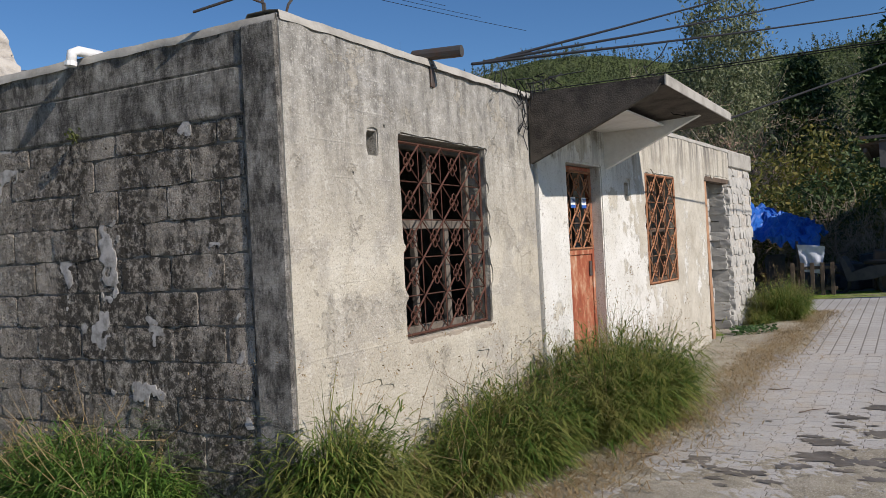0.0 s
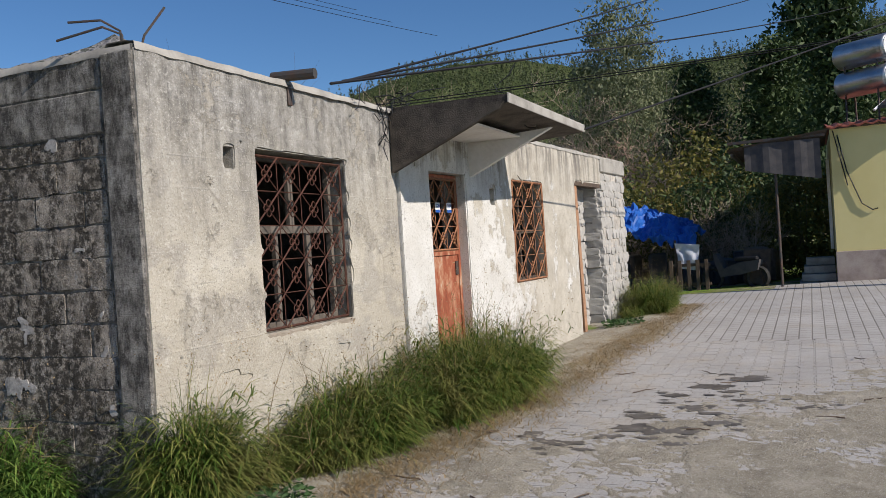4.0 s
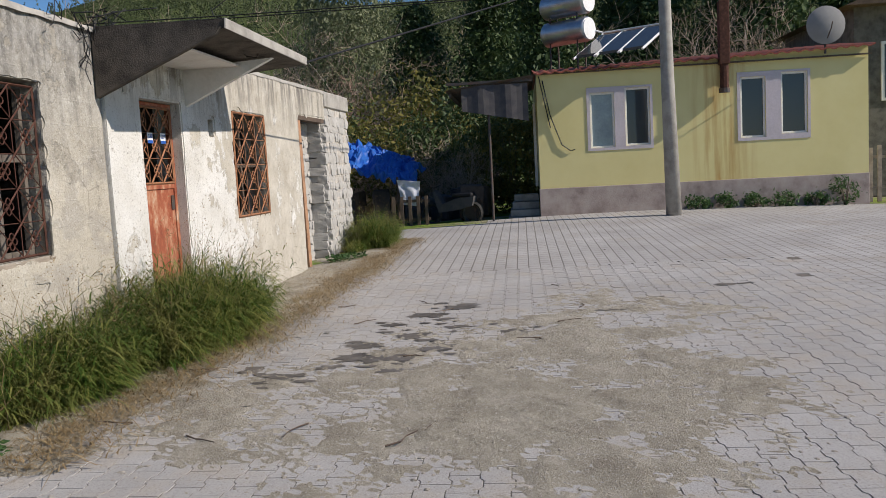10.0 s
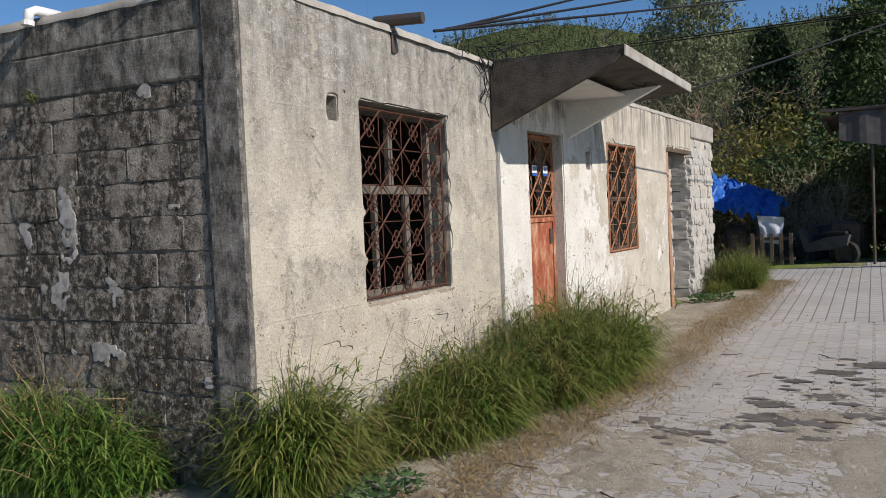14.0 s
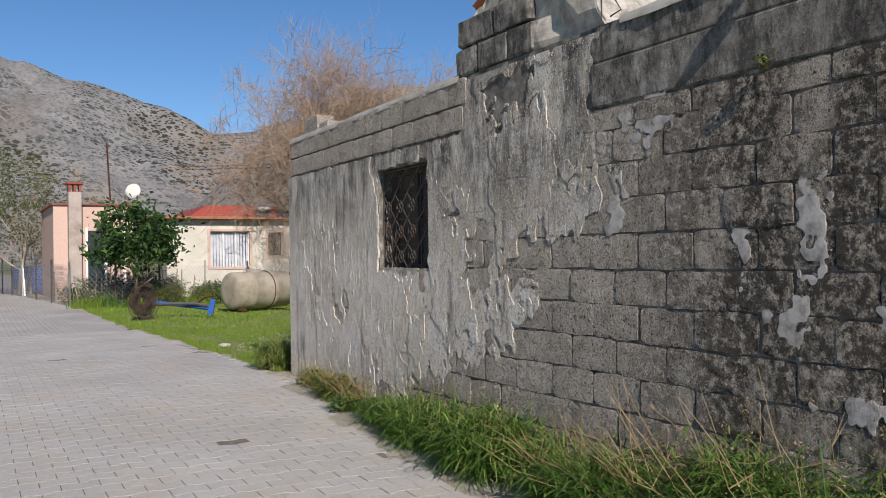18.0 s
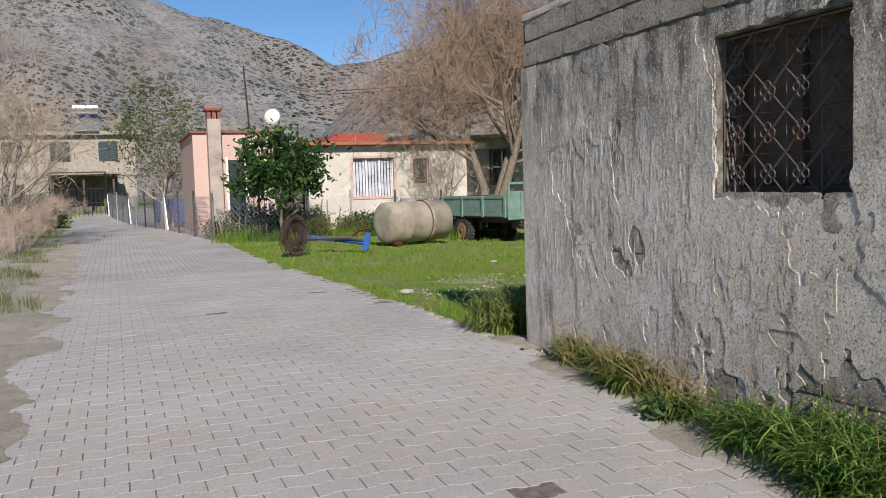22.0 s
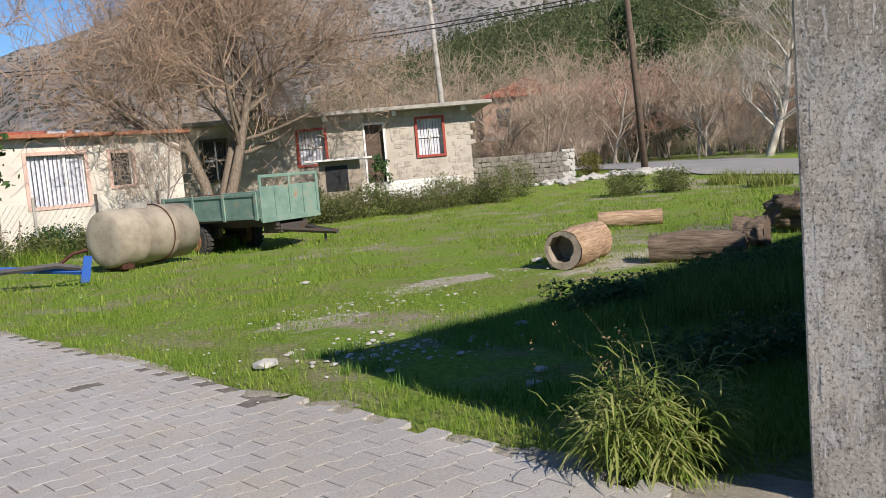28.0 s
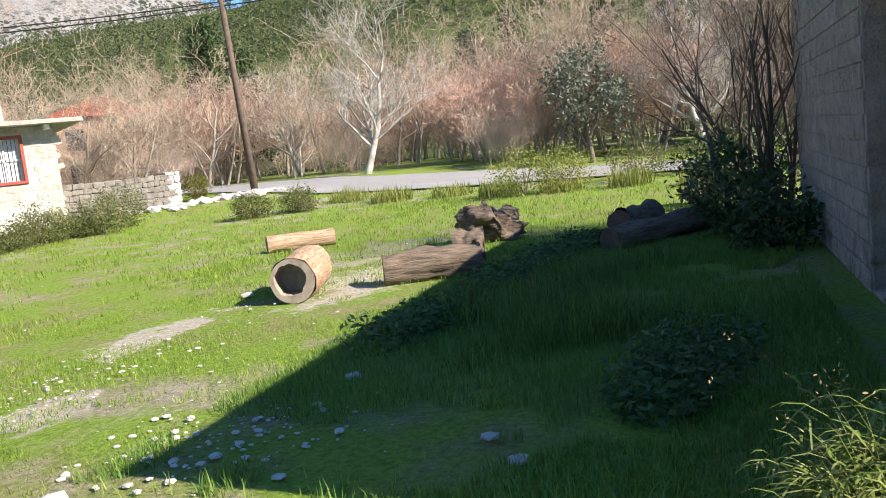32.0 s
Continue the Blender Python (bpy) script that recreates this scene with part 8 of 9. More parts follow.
def leafy_stems(cx, cy, rx, ry, n, h, rng=RNG, per=7):
    """Arching stems set with drooping blades all along them."""
    a = rng.uniform(0, 6.28, n)
    r = rng.uniform(0, 1, n) ** 0.5
    x, y = cx + rx * 0.85 * r * np.cos(a), cy + ry * 0.85 * r * np.sin(a)
    s = np.stack([x, y, np.array([ground_z(p, q) for p, q in zip(x, y)])], 1)
    ha = a + rng.normal(size=n) * 0.8
    hh = h * rng.uniform(0.45, 1.05, n) * (1 - 0.35 * r ** 3)
    out = np.stack([np.cos(ha), np.sin(ha), 0 * a], 1) * (hh * (0.12 + 0.45 * r * rng.uniform(0.3, 1.3, n)))[:, None]
    f = rng.uniform(0.08, 1.0, (n, per))
    c = (s[:, None] + out[:, None] * (f ** 1.8)[..., None] + np.array([0, 0, 1.0]) * (hh[:, None] * (f - 0.18 * f ** 3))[..., None]).reshape(-1, 3)
    m = len(c)
    b = np.repeat(ha, per) + rng.normal(size=m) * 1.1
    up = rng.uniform(0.1, 1.3, m)
    d = np.stack([np.cos(b), np.sin(b), up], 1)
    d /= np.linalg.norm(d, axis=1)[:, None]
    side = np.stack([-np.sin(b), np.cos(b), 0 * b], 1)
    L = (0.10 + 0.22 * rng.uniform(0, 1, m)) * (0.6 + 0.5 * h)
    w = rng.uniform(0.006, 0.013, m)
    V = []
    for k, g in enumerate((0.0, 0.35, 0.7, 1.0)):
        p = c + d * (L * g)[:, None] - np.array([0, 0, 1.0]) * (L * 0.6 * g * g)[:, None]
        q = side * (w * (0.7, 1.0, 0.75, 0)[k] / 2)[:, None]
        V += [p - q, p + q] if k < 3 else [p]
    base = np.arange(m)[:, None] * 7
    faces = [t for k in (0, 1) for t in (base + np.array([[2 * k, 2 * k + 1, 2 * k + 3, 2 * k + 2]])).tolist()] + (base + np.array([[4, 5, 6]])).tolist()
    return np.stack(V, 1).reshape(-1, 3), faces


def clump(label, parts_, name="grass_clump", dark=False, blade="grass_tall"):
    """A tall clump: domes of arching blades and a few dry stalks with small seed heads."""
    packs, dry = [], []
    for (cx, cy, rx, ry, n, h) in parts_:
        m = max(3, int(3 + 7 * rx * ry / 0.15))
        for k in range(m):
            ox, oy = cx + RNG.uniform(-0.75, 0.75) * rx, cy + RNG.uniform(-0.6, 0.6) * ry
            packs.append(dome(ox, oy, rx * 0.6, ry * 0.65, int(n * 0.5 / m), h * RNG.uniform(0.8, 1.3)))
            packs.append(leafy_stems(ox, oy, rx * 0.6, ry * 0.65, int(n * 0.5 / m), h * RNG.uniform(0.7, 1.12)))
        dry.append(disc(cx, cy, rx * 0.8, ry * 0.7, max(3, n // 26)))
    v, f = join(*packs)
    ob = solid(name, np_mesh(name, v, f, M["grass_dark" if dark else blade]), None, label, "grass", "grass clumps at the walls", kind="stuff")
    s = np.concatenate(dry)
    hgt = np.concatenate([np.full(max(3, p[4] // 26), p[5]) for p in parts_])
    v2, f2 = blades(s, hgt * 1.2, 0.75, 0.003, 0.35, 4)
    tips = v2.reshape(-1, 9, 3)[:, 8]
    lv, lf = leaves(np.repeat(tips, 6, 0) + RNG.normal(size=(len(tips) * 6, 3)) * np.array([0.012, 0.012, 0.03]), 0.008)
    V, F = join((v2, f2), (lv, lf))
    solid("dry_stalks", np_mesh("dry_stalks", V, F, M["straw"]), None, "dry grass stalks with seed heads in the clump", "grass", kind="stuff")
    return ob


clump("tall dark green grass clump at the house corner", [(0.2, -0.16, 0.25, 0.18, 1500, 0.92), (0.12, -0.12, 0.18, 0.14, 500, 1.0), (0.62, -0.18, 0.22, 0.14, 350, 0.5)])
clump("wide grass clump under the front window", [(1.45, -0.42, 0.45, 0.33, 1900, 0.70), (2.1, -0.42, 0.5, 0.36, 2200, 0.78), (0.95, -0.28, 0.3, 0.2, 350, 0.5)])
clump("bushy grass clump with brown tops before the door", [(2.9, -0.52, 0.52, 0.44, 2300, 0.95), (3.7, -0.62, 0.62, 0.48, 3100, 1.05), (4.4, -0.62, 0.4, 0.35, 1300, 0.80), (5.1, -0.3, 0.3, 0.12, 150, 0.4)])
clump("green grass clump at the end of the front", [(11.3, -0.85, 0.45, 0.35, 1700, 0.80), (11.95, -0.95, 0.45, 0.35, 1500, 0.75), (10.6, -0.7, 0.3, 0.2, 200, 0.35)])
clump("tall green grass clump against the block wall", [(-0.26, 1.25, 0.26, 0.55, 1900, 0.72), (-0.2, 1.75, 0.22, 0.35, 800, 0.68), (-0.3, 2.35, 0.28, 0.45, 1300, 0.55), (-0.15, 0.85, 0.14, 0.2, 300, 0.5)], dark=True)
clump("arching green grass along the block wall", [(-0.3, 3.7, 0.3, 0.7, 2300, 0.52), (-0.25, 4.6, 0.25, 0.6, 1500, 0.42), (-0.2, 5.3, 0.18, 0.4, 500, 0.3)], dark=True)
clump("small grass tufts at the end of the block wall", [(-0.12, 6.7, 0.14, 0.4, 420, 0.34), (-0.1, 7.35, 0.12, 0.25, 260, 0.30), (-0.25, 5.95, 0.12, 0.25, 180, 0.22)])
clump("grass clump at the rear corner of the house, coloured as sunlit", [(0.1, 8.98, 0.22, 0.22, 430, 0.54), (0.2, 8.95, 0.16, 0.16, 160, 0.7)], blade="grass_sunlit")


# dry sprawling weed stems by the wall
def stems(name, label, cx, cy, rx, ry, n, h, material, seed):
    rnd = random.Random(seed)
    bm = bmesh.new()
    for k in range(n):
        x, y = cx + rnd.uniform(-rx, rx), cy + rnd.uniform(-ry, ry)
        p = Vector((x, y, ground_z(x, y)))
        d = Vector((rnd.gauss(-0.25, 0.35), rnd.gauss(0, 0.4), 1)).normalized()
        pts = [p]
        L = h * rnd.uniform(0.5, 1.1)
        for q in range(4):
            d = (d + Vector((rnd.gauss(0, 0.18), rnd.gauss(0, 0.18), -0.08))).normalized()
            pts.append(pts[-1] + d * L / 4)
        tube(pts, [0.004, 0.0035, 0.003, 0.002, 0.001], 3, bm, caps=False)
        for q in range(3):
            b = pts[rnd.randint(1, 3)]
            tube([b, b + Vector((rnd.gauss(0, 0.1), rnd.gauss(0, 0.1), rnd.uniform(0, 0.14)))], [0.0025, 0.001], 3, bm, caps=False)
    return solid(name, bm, material, label, "weeds", kind="stuff")


stems("dry_weeds", "dry brown weed stems sprawling at the block wall", -0.2, 2.5, 0.16, 0.6, 60, 0.7, M["straw"], 3)
stems("dry_weeds", "dead brown stalks among the grass", -0.2, 1.6, 0.15, 0.6, 60, 0.95, M["straw"], 4)
stems("dry_weeds", "dry stalks before the house front", 2.6, -0.35, 2.3, 0.15, 40, 0.95, M["straw"], 5)
stems("dry_weeds", "thin dry stems at the plastered wall", -0.12, 6.7, 0.1, 0.9, 60, 0.4, M["straw"], 6)


def weed(label, cx, cy, r, n, leaf, h):
    p = disc(cx, cy, r, r * 0.8, n)
    p[:, 2] += RNG.uniform(0.01, h, n)
    v, f = leaves(p, leaf, RNG, 0.6)
    return solid("weed", np_mesh("weed", v, f, M["leaf_weed"]), None, label, "weed", group="low weeds", kind="stuff")


weed("low broad-leaved green weed on the ground", 0.35, -0.52, 0.30, 260, 0.035, 0.10)
weed("small green weeds by the corner", -0.15, -0.1, 0.16, 120, 0.03, 0.08)
weed("creeping green weed by the verge", 0.0, 0.62, 0.14, 90, 0.03, 0.07)
weed("low green weeds at the wall foot", -0.35, 5.9, 0.15, 160, 0.035, 0.12)
weed("green weeds by the doorway", 9.6, -0.75, 0.4, 260, 0.04, 0.12)
p = np.array([[-0.045, 1.58, 2.37]]) + RNG.normal(size=(30, 3)) * 0.02
v, f = leaves(p, 0.022)
solid("weed", np_mesh("weed", v, f, M["leaf_bush"]), None, "tiny bright green weed growing out of the beam", "weed", group="low weeds", kind="stuff")

# straw and litter on the verge
n = 9000
sx = RNG.uniform(0.2, 12.4, n)
sy = -0.85 - 0.03 * sx + RNG.normal(size=n) * 0.24 - 0.12 * (sx > 2.6) 
v, f = blades(np.stack([sx, sy, [ground_z(a, b) + 0.03 for a, b in zip(sx, sy)]], 1), 0.15, 3.0, 0.008, 0.9, 2)
v[:, 2] = np.minimum(v[:, 2], np.array([ground_z(a, b) + 0.055 for a, b in zip(v[:, 0], v[:, 1])]))
solid("straw_litter", np_mesh("straw_litter", v, f, M["straw"]), None, "dry straw and leaf litter on the verge", "litter", kind="stuff")
rng = np.random.default_rng(3)
n = 7000
px_ = rng.normal(2.2, 1.8, n)
py_ = rng.normal(-3.2, 1.2, n)
scatter_stones("gravel", "loose pebbles on the washed earth", list(zip(px_, py_)), 0.004 + 0.017 * rng.uniform(0, 1, n) ** 3, M["stone"], rng)
n = 500
scatter_stones("gravel_lane", "small chips scattered over the lane", list(zip(rng.uniform(-4, -0.2, n), rng.uniform(-1, 16, n))), rng.uniform(0.004, 0.012, n), M["stone"], rng)
rnd = random.Random(6)
for k in range(16):
    x, y = rnd.uniform(0.2, 6.5), rnd.uniform(-4.2, -1.0)
    p = Vector((0, 0, 0.012))
    pts = [p]
    for q in range(3):
        p = p + Vector((rnd.uniform(0.03, 0.11), rnd.uniform(-0.05, 0.05), rnd.uniform(-0.004, 0.012)))
        pts.append(p.copy())
    ob = solid("twig", tube(pts, [0.006, 0.005, 0.004, 0.003], 4), M["dark_wood"], "dry fallen twig on the ground", "twig", group="fallen twigs")
    ob.matrix_basis = pose(x, y, ground_z(x, y) + 0.012, 0, 0, rnd.uniform(0, 360))

# meadow grass: short in the sun, longer in the shade of the house
def meadow(n, x0, x1, y0, y1, h, name, label, material, bare=0.25, width=0.006):
    x, y = RNG.uniform(x0, x1, n), RNG.uniform(y0, y1, n)
    keep = np.array([not on_road(a, b) and b > 8.45 + 0.1 and fbm(a * 0.5, b * 0.5, 50) + 0.6 * fbm(a * 1.7, b * 1.7, 60) < bare for a, b in zip(x, y)])
    x, y = x[keep], y[keep]
    s = np.stack([x, y, [ground_z(a, b) - 0.01 for a, b in zip(x, y)]], 1)
    v, f = blades(s, h, 0.9, width, 0.5, 2)
    return solid(name, np_mesh(name, v, f, material), None, label, "grass", kind="stuff")


meadow(95000, -0.4, 9, 8.6, 17, 0.045, "meadow_grass", "short bright green meadow grass", M["grass_field"], 0.2, 0.007)
meadow(60000, 0.4, 9, 8.6, 12.4, 0.11, "shade_grass", "longer dark green grass in the shade of the house", M["grass_shade"], 0.35, 0.007)
meadow(46000, -0.8, 26, 16, 30, 0.10, "meadow_grass_far", "short green grass of the far meadow", M["grass_field"], 0.15, 0.016)
meadow(12000, 6, 20, 8.6, 17, 0.11, "meadow_grass_side", "green grass at the edge of the shade", M["grass_field"], 0.3, 0.014)
for k, (x, y, r, h, n) in enumerate(((3.7, 10.5, 0.8, 0.42, 1600), (4.4, 11.2, 0.7, 0.38, 1200), (5.6, 10.7, 0.6, 0.4, 900), (2.9, 10.9, 0.5, 0.22, 500), (6.6, 10.2, 0.6, 0.3, 500), (3.4, 9.6, 0.6, 0.3, 500))):
    tuft("grass_tussock", "long dark grass tussock in the shade", disc(x, y, r, r * 0.7, n), h, 0.9, 0.007, M["grass_dark"], "tussocks in the meadow")
for k in range(40):
    x, y = RNG.uniform(0.5, 20), RNG.uniform(13, 27)
    if -0.75 * x + 0 < y:
        tuft("grass_tussock", "small green tussock in the meadow", disc(x, y, 0.25, 0.2, 70), 0.16, 0.9, 0.008, M["grass_field"], "tussocks in the meadow", segs=2)

# white stones in the meadow
rng = np.random.default_rng(9)
n = 420
xx = np.concatenate([rng.normal(1.2, 0.38, 150), rng.uniform(0, 16, 170), rng.normal(0.05, 0.2, 100)])
yy = np.concatenate([rng.normal(12.0, 0.35, 150), rng.uniform(11, 22, 170), rng.uniform(11, 20, 100)])
scatter_stones("meadow_stones", "white limestone pieces lying in the grass", list(zip(xx, yy)), np.concatenate([0.008 + 0.026 * rng.uniform(0, 1, 150) ** 3, 0.005 + 0.016 * rng.uniform(0, 1, 170) ** 2, 0.005 + 0.012 * rng.uniform(0, 1, 100) ** 2]), M["pale_stone"], rng)
for k, (x, y, s) in enumerate(((0.27, 12.3, 0.085), (6.05, 14.65, 0.08), (2.41, 11.75, 0.06), (1.18, 10.51, 0.045), (23.2, 24.3, 0.4), (0.85, 10.3, 0.05), (3.4, 16.4, 0.06))):
    ob = solid("white_stone", pebble_mesh(k + 3, M["pale_stone"]), None, "single pale limestone block in the grass", "stone", group="white stones")
    ob.matrix_basis = Matrix.Translation((x, y, ground_z(x, y) + s * 0.3)) @ Matrix.Diagonal((s * 1.3, s, s, 1)) @ Matrix.Rotation(k * 1.3, 4, "Z")
n = 130
t_ = rng.uniform(0, 1, n)
scatter_stones("rubble_stones", "tumbled pale stones at the end of the garden wall", list(zip(21.0 + 4.2 * t_ + rng.normal(size=n) * 0.35, 26.6 - 2.2 * t_ + rng.normal(size=n) * 0.3)), rng.uniform(0.08, 0.26, n), M["pale_stone"], rng)


n = 260
scatter_stones("sand_stones", "small stones on the bare sandy patches", list(zip(np.concatenate([rng.normal(2.1, 0.5, 110), rng.normal(5.0, 1.6, 150)]), np.concatenate([rng.normal(14.05, 0.3, 110), rng.normal(14.0, 0.5, 150)]))), 0.006 + 0.02 * rng.uniform(0, 1, n) ** 3, M["pale_stone"], rng)


# shrubs and trees
M["leaf_grass"] = foliage("leaf_grass", (0.12, 0.15, 0.03), (0.26, 0.30, 0.07), (0.42, 0.42, 0.13))


def shrub(label, x, y, rx, rz, n, leaf, material, per=24):
    """A rounded bush: forked stems from the ground and a ragged coat of small leaves."""
    rng = np.random.default_rng(int(abs(x * 91 + y * 37)))
    pts = clumps(rng, n, per, (0, 0, rz * 0.9), (rx, rx, rz), rx * 0.16)
    pts[:, 2] = np.abs(pts[:, 2])
    v, f = leaves(pts, leaf, rng)
    t = thing("shrub", label, "shrub", (x, y, ground_z(x, y)), "shrubs")
    part("foliage", np_mesh("foliage", v, f, material), None, t)
    bm = bmesh.new()
    for k in range(5):
        a = rng.uniform(0, 6.28)
        out = rx * rng.uniform(0.3, 0.7)
        tube([(0, 0, -0.05), (math.cos(a) * out * 0.4, math.sin(a) * out * 0.4, rz * 0.7), (math.cos(a) * out, math.sin(a) * out, rz * 1.4)], [0.018, 0.012, 0.005], 4, bm, caps=False)
    part("stem", bm, M["bark"], t)
    return t


for (x, y, rx, rz, mt) in ((17.9, 25.5, 0.75, 0.6, "leaf_bush"), (18.3, 21.5, 0.6, 0.35, "leaf_bush"), (19.4, 20.6, 0.55, 0.35, "leaf_bush"), (23.2, 26.4, 0.45, 0.5, "leaf_yellow"), (18.9, 13.9, 1.0, 0.62, "leaf_grass"), (19.4, 12.9, 0.8, 0.6, "leaf_grass"), (21.5, 11.2, 1.0, 0.55, "leaf_bush"), (22.3, 9.6, 0.8, 0.4, "leaf_bush")):
    shrub("rounded yellow-green shrub in the meadow", x, y, rx, rz, 120, 0.034, M[mt], 26)
for k in range(11):
    f_ = k / 10
    shrub("wild hedge before the stone cottage", 10.3 + 6.6 * f_ + 0.2 * math.sin(k * 3), 27.6 - 2.3 * f_ + 0.3 * math.sin(k * 5), 0.75, 0.42 + 0.12 * math.sin(k * 2), 110, 0.034, M["leaf_bush"], 26)
for k in range(7):
    f_ = k / 6
    x, y = 21.6 - 3.2 * f_ + 0.5 * math.sin(k * 4), 20 - 10.5 * f_
    s = disc(x, y, 0.7, 0.6, 420)
    tuft("tall_grass", "tall pale green grass beside the asphalt road", s, 0.5 + 0.2 * math.sin(k * 3), 0.9, 0.022, M["leaf_grass"], "roadside grass", segs=3)
for k in range(9):
    shrub("low vegetation in the fenced garden", -0.2 + 0.95 * k, 27.6 + 0.8 * math.sin(k * 2.7), 0.6, 0.4 + 0.1 * math.sin(k), 80, 0.042, M["leaf_citrus"] if k % 3 else M["leaf_bush"])
for k in range(6):
    shrub("wild weeds along the garden fence", 2.2 + 1.1 * k, 25.9 + 0.15 * k, 0.5, 0.3, 70, 0.036, M["leaf_bush"])
for k in range(6):
    shrub("weeds at the foot of the yellow house", 15.95, -7.6 - 0.65 * k, 0.28, 0.16 + (0.25 if k == 5 else 0), 22, 0.04, M["leaf_weed"])

citrus = leafy_tree("citrus_tree", 5, "dense dark green citrus tree in the garden", 2.4, 0.09, 2.0, (1.35, 1.35, 1.1), 80, 46, 0.21, 0.1, M["leaf_citrus"])
citrus.matrix_basis = pose(1.2, 25.9, 0.25)

big = bare_tree("mulberry_tree", 11, "large bare spreading tree with fine hanging twigs", 9.8, 5, 0.62, 0.19, (8, 6, 5, 5, 4), M["bark"], M["brown_twig"], up=0.34, start=0.42, stems=3, droop=0.36, shrink=0.72, thin=0.45, fine=0.009)
big.matrix_basis = pose(9.1, 29.2, 0.35, 0, 0, 180) @ Matrix.Diagonal((0.98, 0.98, 1.1, 1))

wild = bare_tree("thicket_tree", 3, "grey-brown bare riverside tree", 6.5, 4, 0.56, 0.075, (7, 5, 4, 4), M["grey_bark"], M["tan_twig"], up=0.2, start=0.2, stems=2, thin=0.5, fine=0.008, base=0.4)
wild2 = bare_tree("thicket_tree", 8, "bare riverside tree with crooked pale limbs", 7.5, 4, 0.62, 0.085, (8, 5, 4, 3), M["grey_bark"], M["tan_twig"], up=0.16, start=0.25, stems=1, thin=0.52, fine=0.008, base=0.4)
red = bare_tree("red_tree", 21, "bare tree with dense reddish-brown twigs", 5.5, 4, 0.58, 0.06, (7, 5, 5, 4), M["grey_bark"], M["red_twig"], up=0.22, start=0.15, stems=3, thin=0.48, fine=0.0075, base=0.5)
pale = bare_tree("plane_tree", 14, "bare plane tree with pale bark", 9.5, 4, 0.58, 0.17, (9, 6, 5, 4), M["white_twig"], M["white_twig"], up=0.3, start=0.25, thin=0.5, fine=0.008)
brush = bare_tree("brush", 33, "grey tangle of bare brushwood", 3.0, 3, 0.6, 0.022, (7, 6, 5), M["twig"], M["twig"], up=0.3, start=0.05, stems=8, base=0.9)
pine = pine_tree("pine_tree", 2, "dark green pine tree", 11, 3.0)
pine2 = pine_tree("pine_tree", 6, "broad dark pine tree", 9, 3.4)
gum = leafy_tree("gum_tree", 9, "tall grey-green eucalyptus tree", 13, 0.3, 8.2, (3.0, 3.0, 5.6), 210, 70, 0.45, 0.13, M["leaf_gum"])
olive = leafy_tree("olive_tree", 16, "silvery grey-green olive tree", 4, 0.14, 2.9, (1.6, 1.6, 1.7), 70, 45, 0.28, 0.1, M["leaf_olive"])
gold = leafy_tree("lemon_tree", 18, "bushy tree with yellow-green leaves", 3.4, 0.1, 2.1, (1.7, 1.7, 1.4), 60, 34, 0.28, 0.1, M["leaf_yellow"])
rnd = random.Random(40)
STARTED = set()


def plant(kind, x, y, s=1.0, turn=None, z=None):
    m = pose(x, y, ground_z(x, y) if z is None else z, 0, 0, rnd.uniform(0, 360) if turn is None else turn) @ Matrix.Diagonal((s, s, s * rnd.uniform(0.9, 1.1), 1))
    if kind.name not in STARTED:
        STARTED.add(kind.name)
        kind.matrix_basis = m
        return kind
    return copy_thing(kind, m)


def ray_spot(head, d, ox=-2.7, oy=8.0):
    return ox + d * math.sin(radians(-head)), oy + d * math.cos(radians(-head))


# thickets beyond the asphalt road
for k in range(190):
    h = rnd.uniform(-100, -39)
    d = rnd.uniform(42, 62) if h > -73 else rnd.uniform(35, 54)
    x, y = ray_spot(h, d)
    kind = rnd.choice((wild, wild2, wild, red, brush, brush))
    plant(kind, x, y, rnd.uniform(0.85, 1.25))
for h, d in ((-74, 37), (-76, 38), (-78, 36), (-80, 37), (-82, 38), (-84, 36), (-72, 39)):
    plant(red, *ray_spot(h, d), rnd.uniform(0.85, 1.05))
plant(pale, *ray_spot(-65.8, 36.5), 1.0, 40)
plant(pale, *ray_spot(-62, 47), 0.9)
plant(pale, *ray_spot(-88, 34), 0.9)
plant(olive, *ray_spot(-80.5, 33), 1.0)
for h, d, s in ((-57, 50, 0.9), (-59, 53, 1.1), (-74, 56, 1.0), (-77, 58, 1.1), (-83, 56, 1.2), (-87, 54, 1.2), (-91, 50, 1.1), (-52, 56, 0.8), (-95, 52, 1.2), (-69, 58, 0.9)):
    plant(pine2 if d % 2 else pine, *ray_spot(h, d), s * 0.85)
# behind the old house and the yellow one
gum.matrix_basis = pose(36, 4.2, 0.2) @ Matrix.Diagonal((0.72, 0.72, 0.92, 1))
plant(pine2, 40.5, 1.5, 1.15)
for (x, y, s) in ((31, -5, 1.2), (37, -10, 1.4), (36, -15, 1.4), (40, -4, 1.5), (35, -2.5, 1.2), (40, -20, 1.5), (46, -10, 1.6), (43, -15, 1.6)):
    plant(rnd.choice((pine, pine2)), x, y, s)
for k in range(7):
    plant(brush, rnd.uniform(22.5, 27), rnd.uniform(-15, 4), rnd.uniform(0.7, 1.0))
for (x, y, s) in ((20, 0.6, 1.0), (21.2, -1.4, 1.1), (19.0, 2.4, 0.9), (22.5, 1.5, 1.1)):
    plant(gold, x, y, s * 0.75)
for (x, y, s) in ((26, -8.5, 0.85), (27.5, -10.5, 0.95), (26.5, -12.5, 0.9), (29.5, -13, 1.0), (28, -15.5, 1.0), (30, -9, 1.0), (25.5, -16, 0.9)):
    plant(rnd.choice((wild, wild2)), x, y, s)
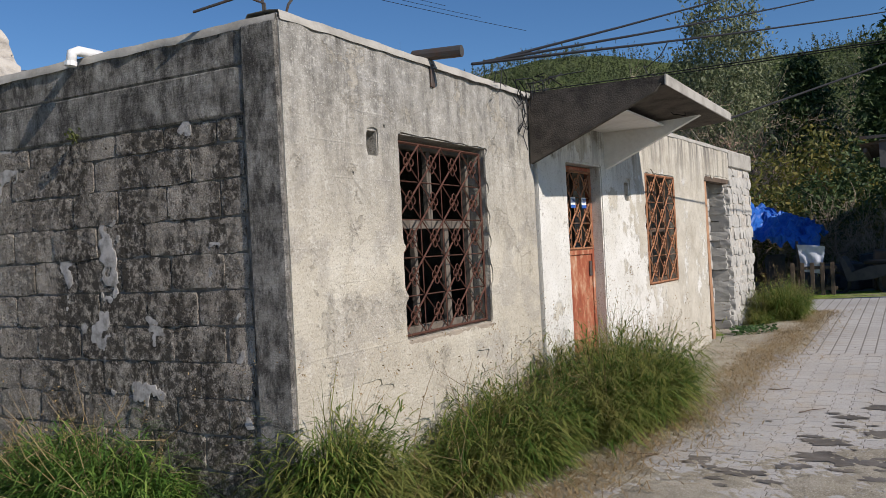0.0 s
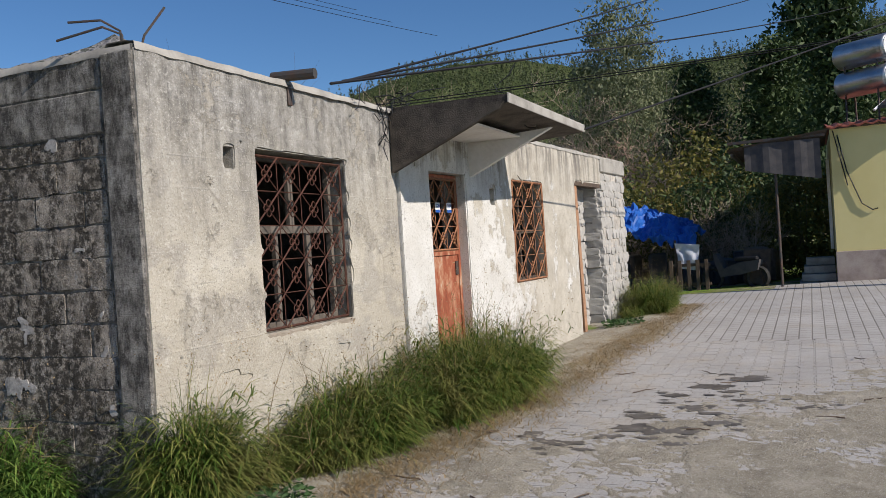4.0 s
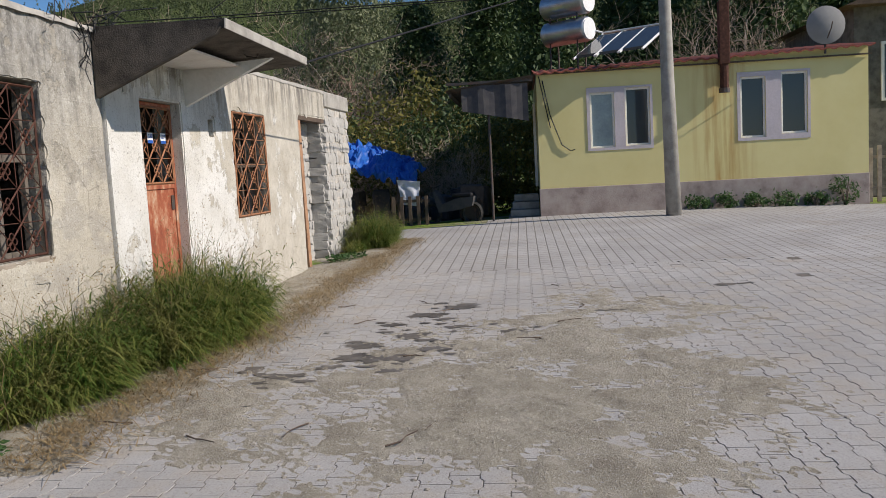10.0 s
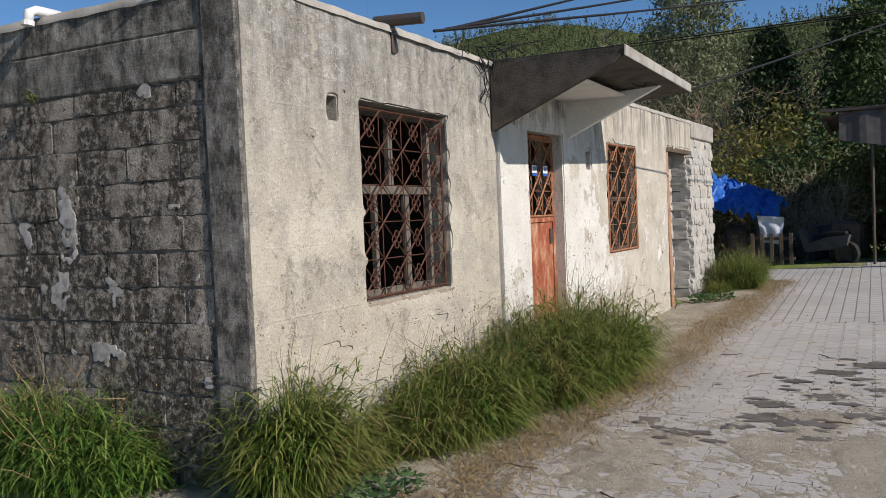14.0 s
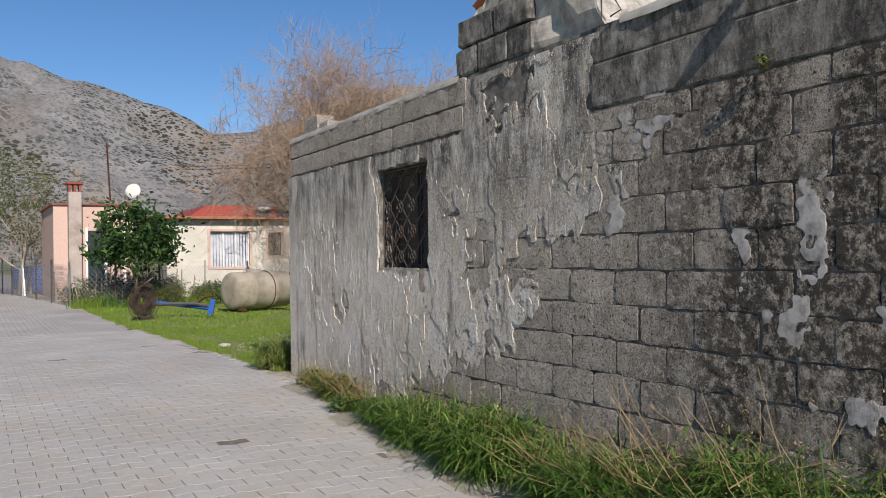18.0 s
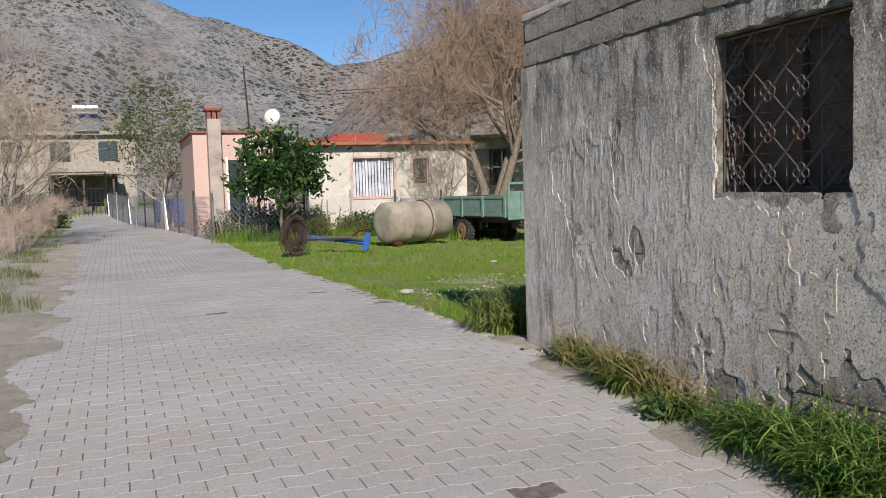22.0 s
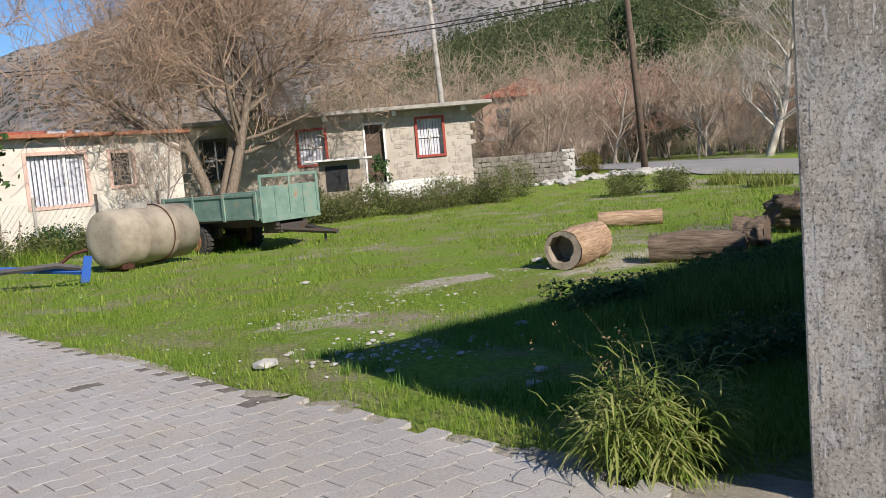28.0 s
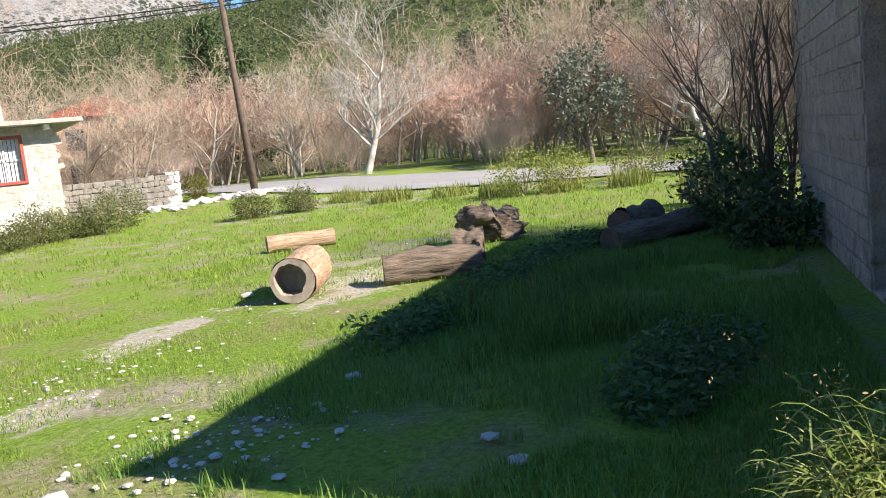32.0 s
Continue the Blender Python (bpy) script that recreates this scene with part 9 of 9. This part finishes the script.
# Shrubs added behind the porch to block skylight and darken the area.
for k, (x, y, r, h) in enumerate(((20.5, -3.4, 1.3, 1.5), (22.0, -2.0, 1.6, 1.9), (21.2, -0.4, 1.4, 1.5), (22.6, 1.0, 1.7, 2.0), (21.0, 2.4, 1.5, 1.6), (23.6, -4.2, 1.7, 2.2), (24.5, -0.5, 1.8, 2.4), (24.2, 3.2, 1.8, 2.2), (20.2, 4.2, 1.4, 1.4))):
    shrub("dark dense undergrowth added to hold back skylight behind the porch", x, y, r, h, 130, 0.09, M["leaf_pine"] if k % 3 else M["leaf_yellow"], 30)
for k in range(4):
    plant(brush, rnd.uniform(19.5, 21), rnd.uniform(-3.0, 4), rnd.uniform(0.7, 0.95))
# gardens and lane side to the north
garden = leafy_tree("garden_tree", 27, "twiggy olive-green garden tree coming into leaf", 6.0, 0.1, 3.5, (1.8, 1.8, 2.1), 190, 26, 0.3, 0.06, M["leaf_bush"], M["grey_bark"], limbs=12)
garden.matrix_basis = pose(-1.55, 35.4, 0.4)
plant(wild, -1.3, 36.4, 0.72)
for (x, y, s) in ((-5.7, 25.5, 0.95), (-6.3, 31, 1.1), (-7.6, 39, 1.1), (-10, 44, 1.2), (-11, 36, 1.1), (-7.0, 62, 1.0), (14, 60, 1.0), (-12, 52, 1.1), (3.2, 47, 0.75), (16, 45, 1.0), (20, 48, 1.1)):
    plant(rnd.choice((wild, wild2)), x, y, s)
plant(red, -8.2, 22.5, 0.8)
plant(wild, 7.3, 29.0, 0.6)
for k in range(14):
    plant(brush, rnd.uniform(-9, -5.4), rnd.uniform(16, 50), rnd.uniform(0.4, 0.8))
# Elder and dead limb: their shade is put into the dark twig colour.
near = bare_tree("elder_tree", 52, "many-stemmed bare tree beside the back wall", 6.4, 3, 0.5, 0.04, (6, 4, 3), M["shaded_twig"], M["shaded_twig"], up=0.4, start=0.15, stems=13, thin=0.4, base=0.5)
near.matrix_basis = pose(10.3, 8.35, 0.05, 6, -8, 0)
for (x, y, r, h) in ((8.4, 9.0, 0.6, 0.45), (7.3, 8.75, 0.45, 0.35), (9.6, 9.1, 0.7, 0.6), (11.2, 8.6, 0.8, 0.8), (12.3, 8.9, 0.8, 0.7)):
    shrub("dark bush in the shade of the back wall", x, y, r, h, 60, 0.05, M["leaf_pine"], 26)
lean = bare_tree("fallen_branch", 61, "dark dead limb reaching out over the meadow", 4.2, 3, 0.5, 0.05, (6, 5, 4), M["shaded_twig"], M["shaded_twig"], up=0.2, start=0.3)
lean.matrix_basis = pose(9.5, 9.2, 0.5, -38, 0, -50)
shrub("climbing green creeper beside the cottage door", 15.2, 29.0, 0.35, 0.95, 40, 0.07, M["leaf_weed"])

# growth along the far side of the lane
for k in range(26):
    y = 9 + 1.2 * k
    x = lane_west(y) - 0.55 - 0.5 * abs(math.sin(k * 2.3))
    tuft("verge_grass", "green and straw-coloured grass on the dusty lane verge", disc(x, y, 0.55, 0.7, 300), 0.22 + 0.12 * math.sin(k * 1.7), 1.0, 0.009, M["grass_tall"], "verge grass", segs=3)
for (x, y, r, h) in ((-7.4, 46, 1.1, 0.8), (-6.6, 48.5, 1.0, 0.75), (-8.6, 45, 1.2, 0.8), (-9.8, 44, 1.2, 0.9), (-5.9, 43, 0.7, 0.45)):
    shrub("dark green garden hedge beside the gate", x, y, r, h, 70, 0.1, M["leaf_citrus"])
# grass leaning over the edge of the lane
n = 5200
y = RNG.uniform(8.6, 26, n)
x = np.array([lane_east(b) for b in y]) + np.abs(RNG.normal(size=n)) * 0.35 + 0.05
s = np.stack([x, y, [ground_z(a, b) - 0.005 for a, b in zip(x, y)]], 1)
v, f = blades(s, 0.09, 1.0, 0.006, 0.5, 2)
solid("edge_grass", np_mesh("edge_grass", v, f, M["grass_field"]), None, "short grass along the edge of the lane", "grass", kind="stuff")
for k in range(16):
    x = -0.3 + 0.55 * k
    tuft("garden_weeds", "rank green weeds along the garden fence", disc(x, 25.6 + 0.05 * k + 0.5 * math.sin(k * 1.9), 0.5, 0.4, 260), 0.42 + 0.16 * math.sin(k * 2.1), 0.8, 0.014, M["grass_dark" if k % 3 else "grass_field"], "garden weeds", segs=3)
canes = thing("cane_pile", "heap of dry pale canes inside the garden fence", "canes")
rp = random.Random(71)
for k in range(26):
    x, y = 0.2 + rp.uniform(-0.2, 0.5), 27.4 + rp.uniform(-0.3, 0.3)
    z = ground_z(x, y) + 0.05 + 0.02 * k
    part("cane", tube([(x, y, z), (x + 1.1, y + rp.uniform(-0.15, 0.15), z + rp.uniform(0.0, 0.18)), (x + 2.2, y + rp.uniform(-0.3, 0.3), z + rp.uniform(-0.05, 0.3))], 0.014, 5), M["old_wood"], canes)
for k in range(12):
    x, y = -0.3 + 0.3 * k + rp.uniform(-0.1, 0.1), 26.75 + rp.uniform(-0.1, 0.1)
    part("cane", tube([(x, y, ground_z(x, y) - 0.05), (x + rp.uniform(-0.12, 0.12), y, ground_z(x, y) + rp.uniform(0.7, 1.35))], 0.016, 5), M["old_wood"], canes)

# rank weeds in the shade behind the house
for k in range(22):
    x = 1.6 + 7.4 * ((k * 0.618) % 1.0)
    weed("rank green weeds in the shade behind the house", x, 9.0 + 0.16 * x + 2.4 * ((k * 0.382 + 0.2) % 1.0), 0.32 + 0.22 * ((k * 0.27) % 1.0), 420, 0.035, 0.12 + 0.16 * ((k * 0.43) % 1.0))
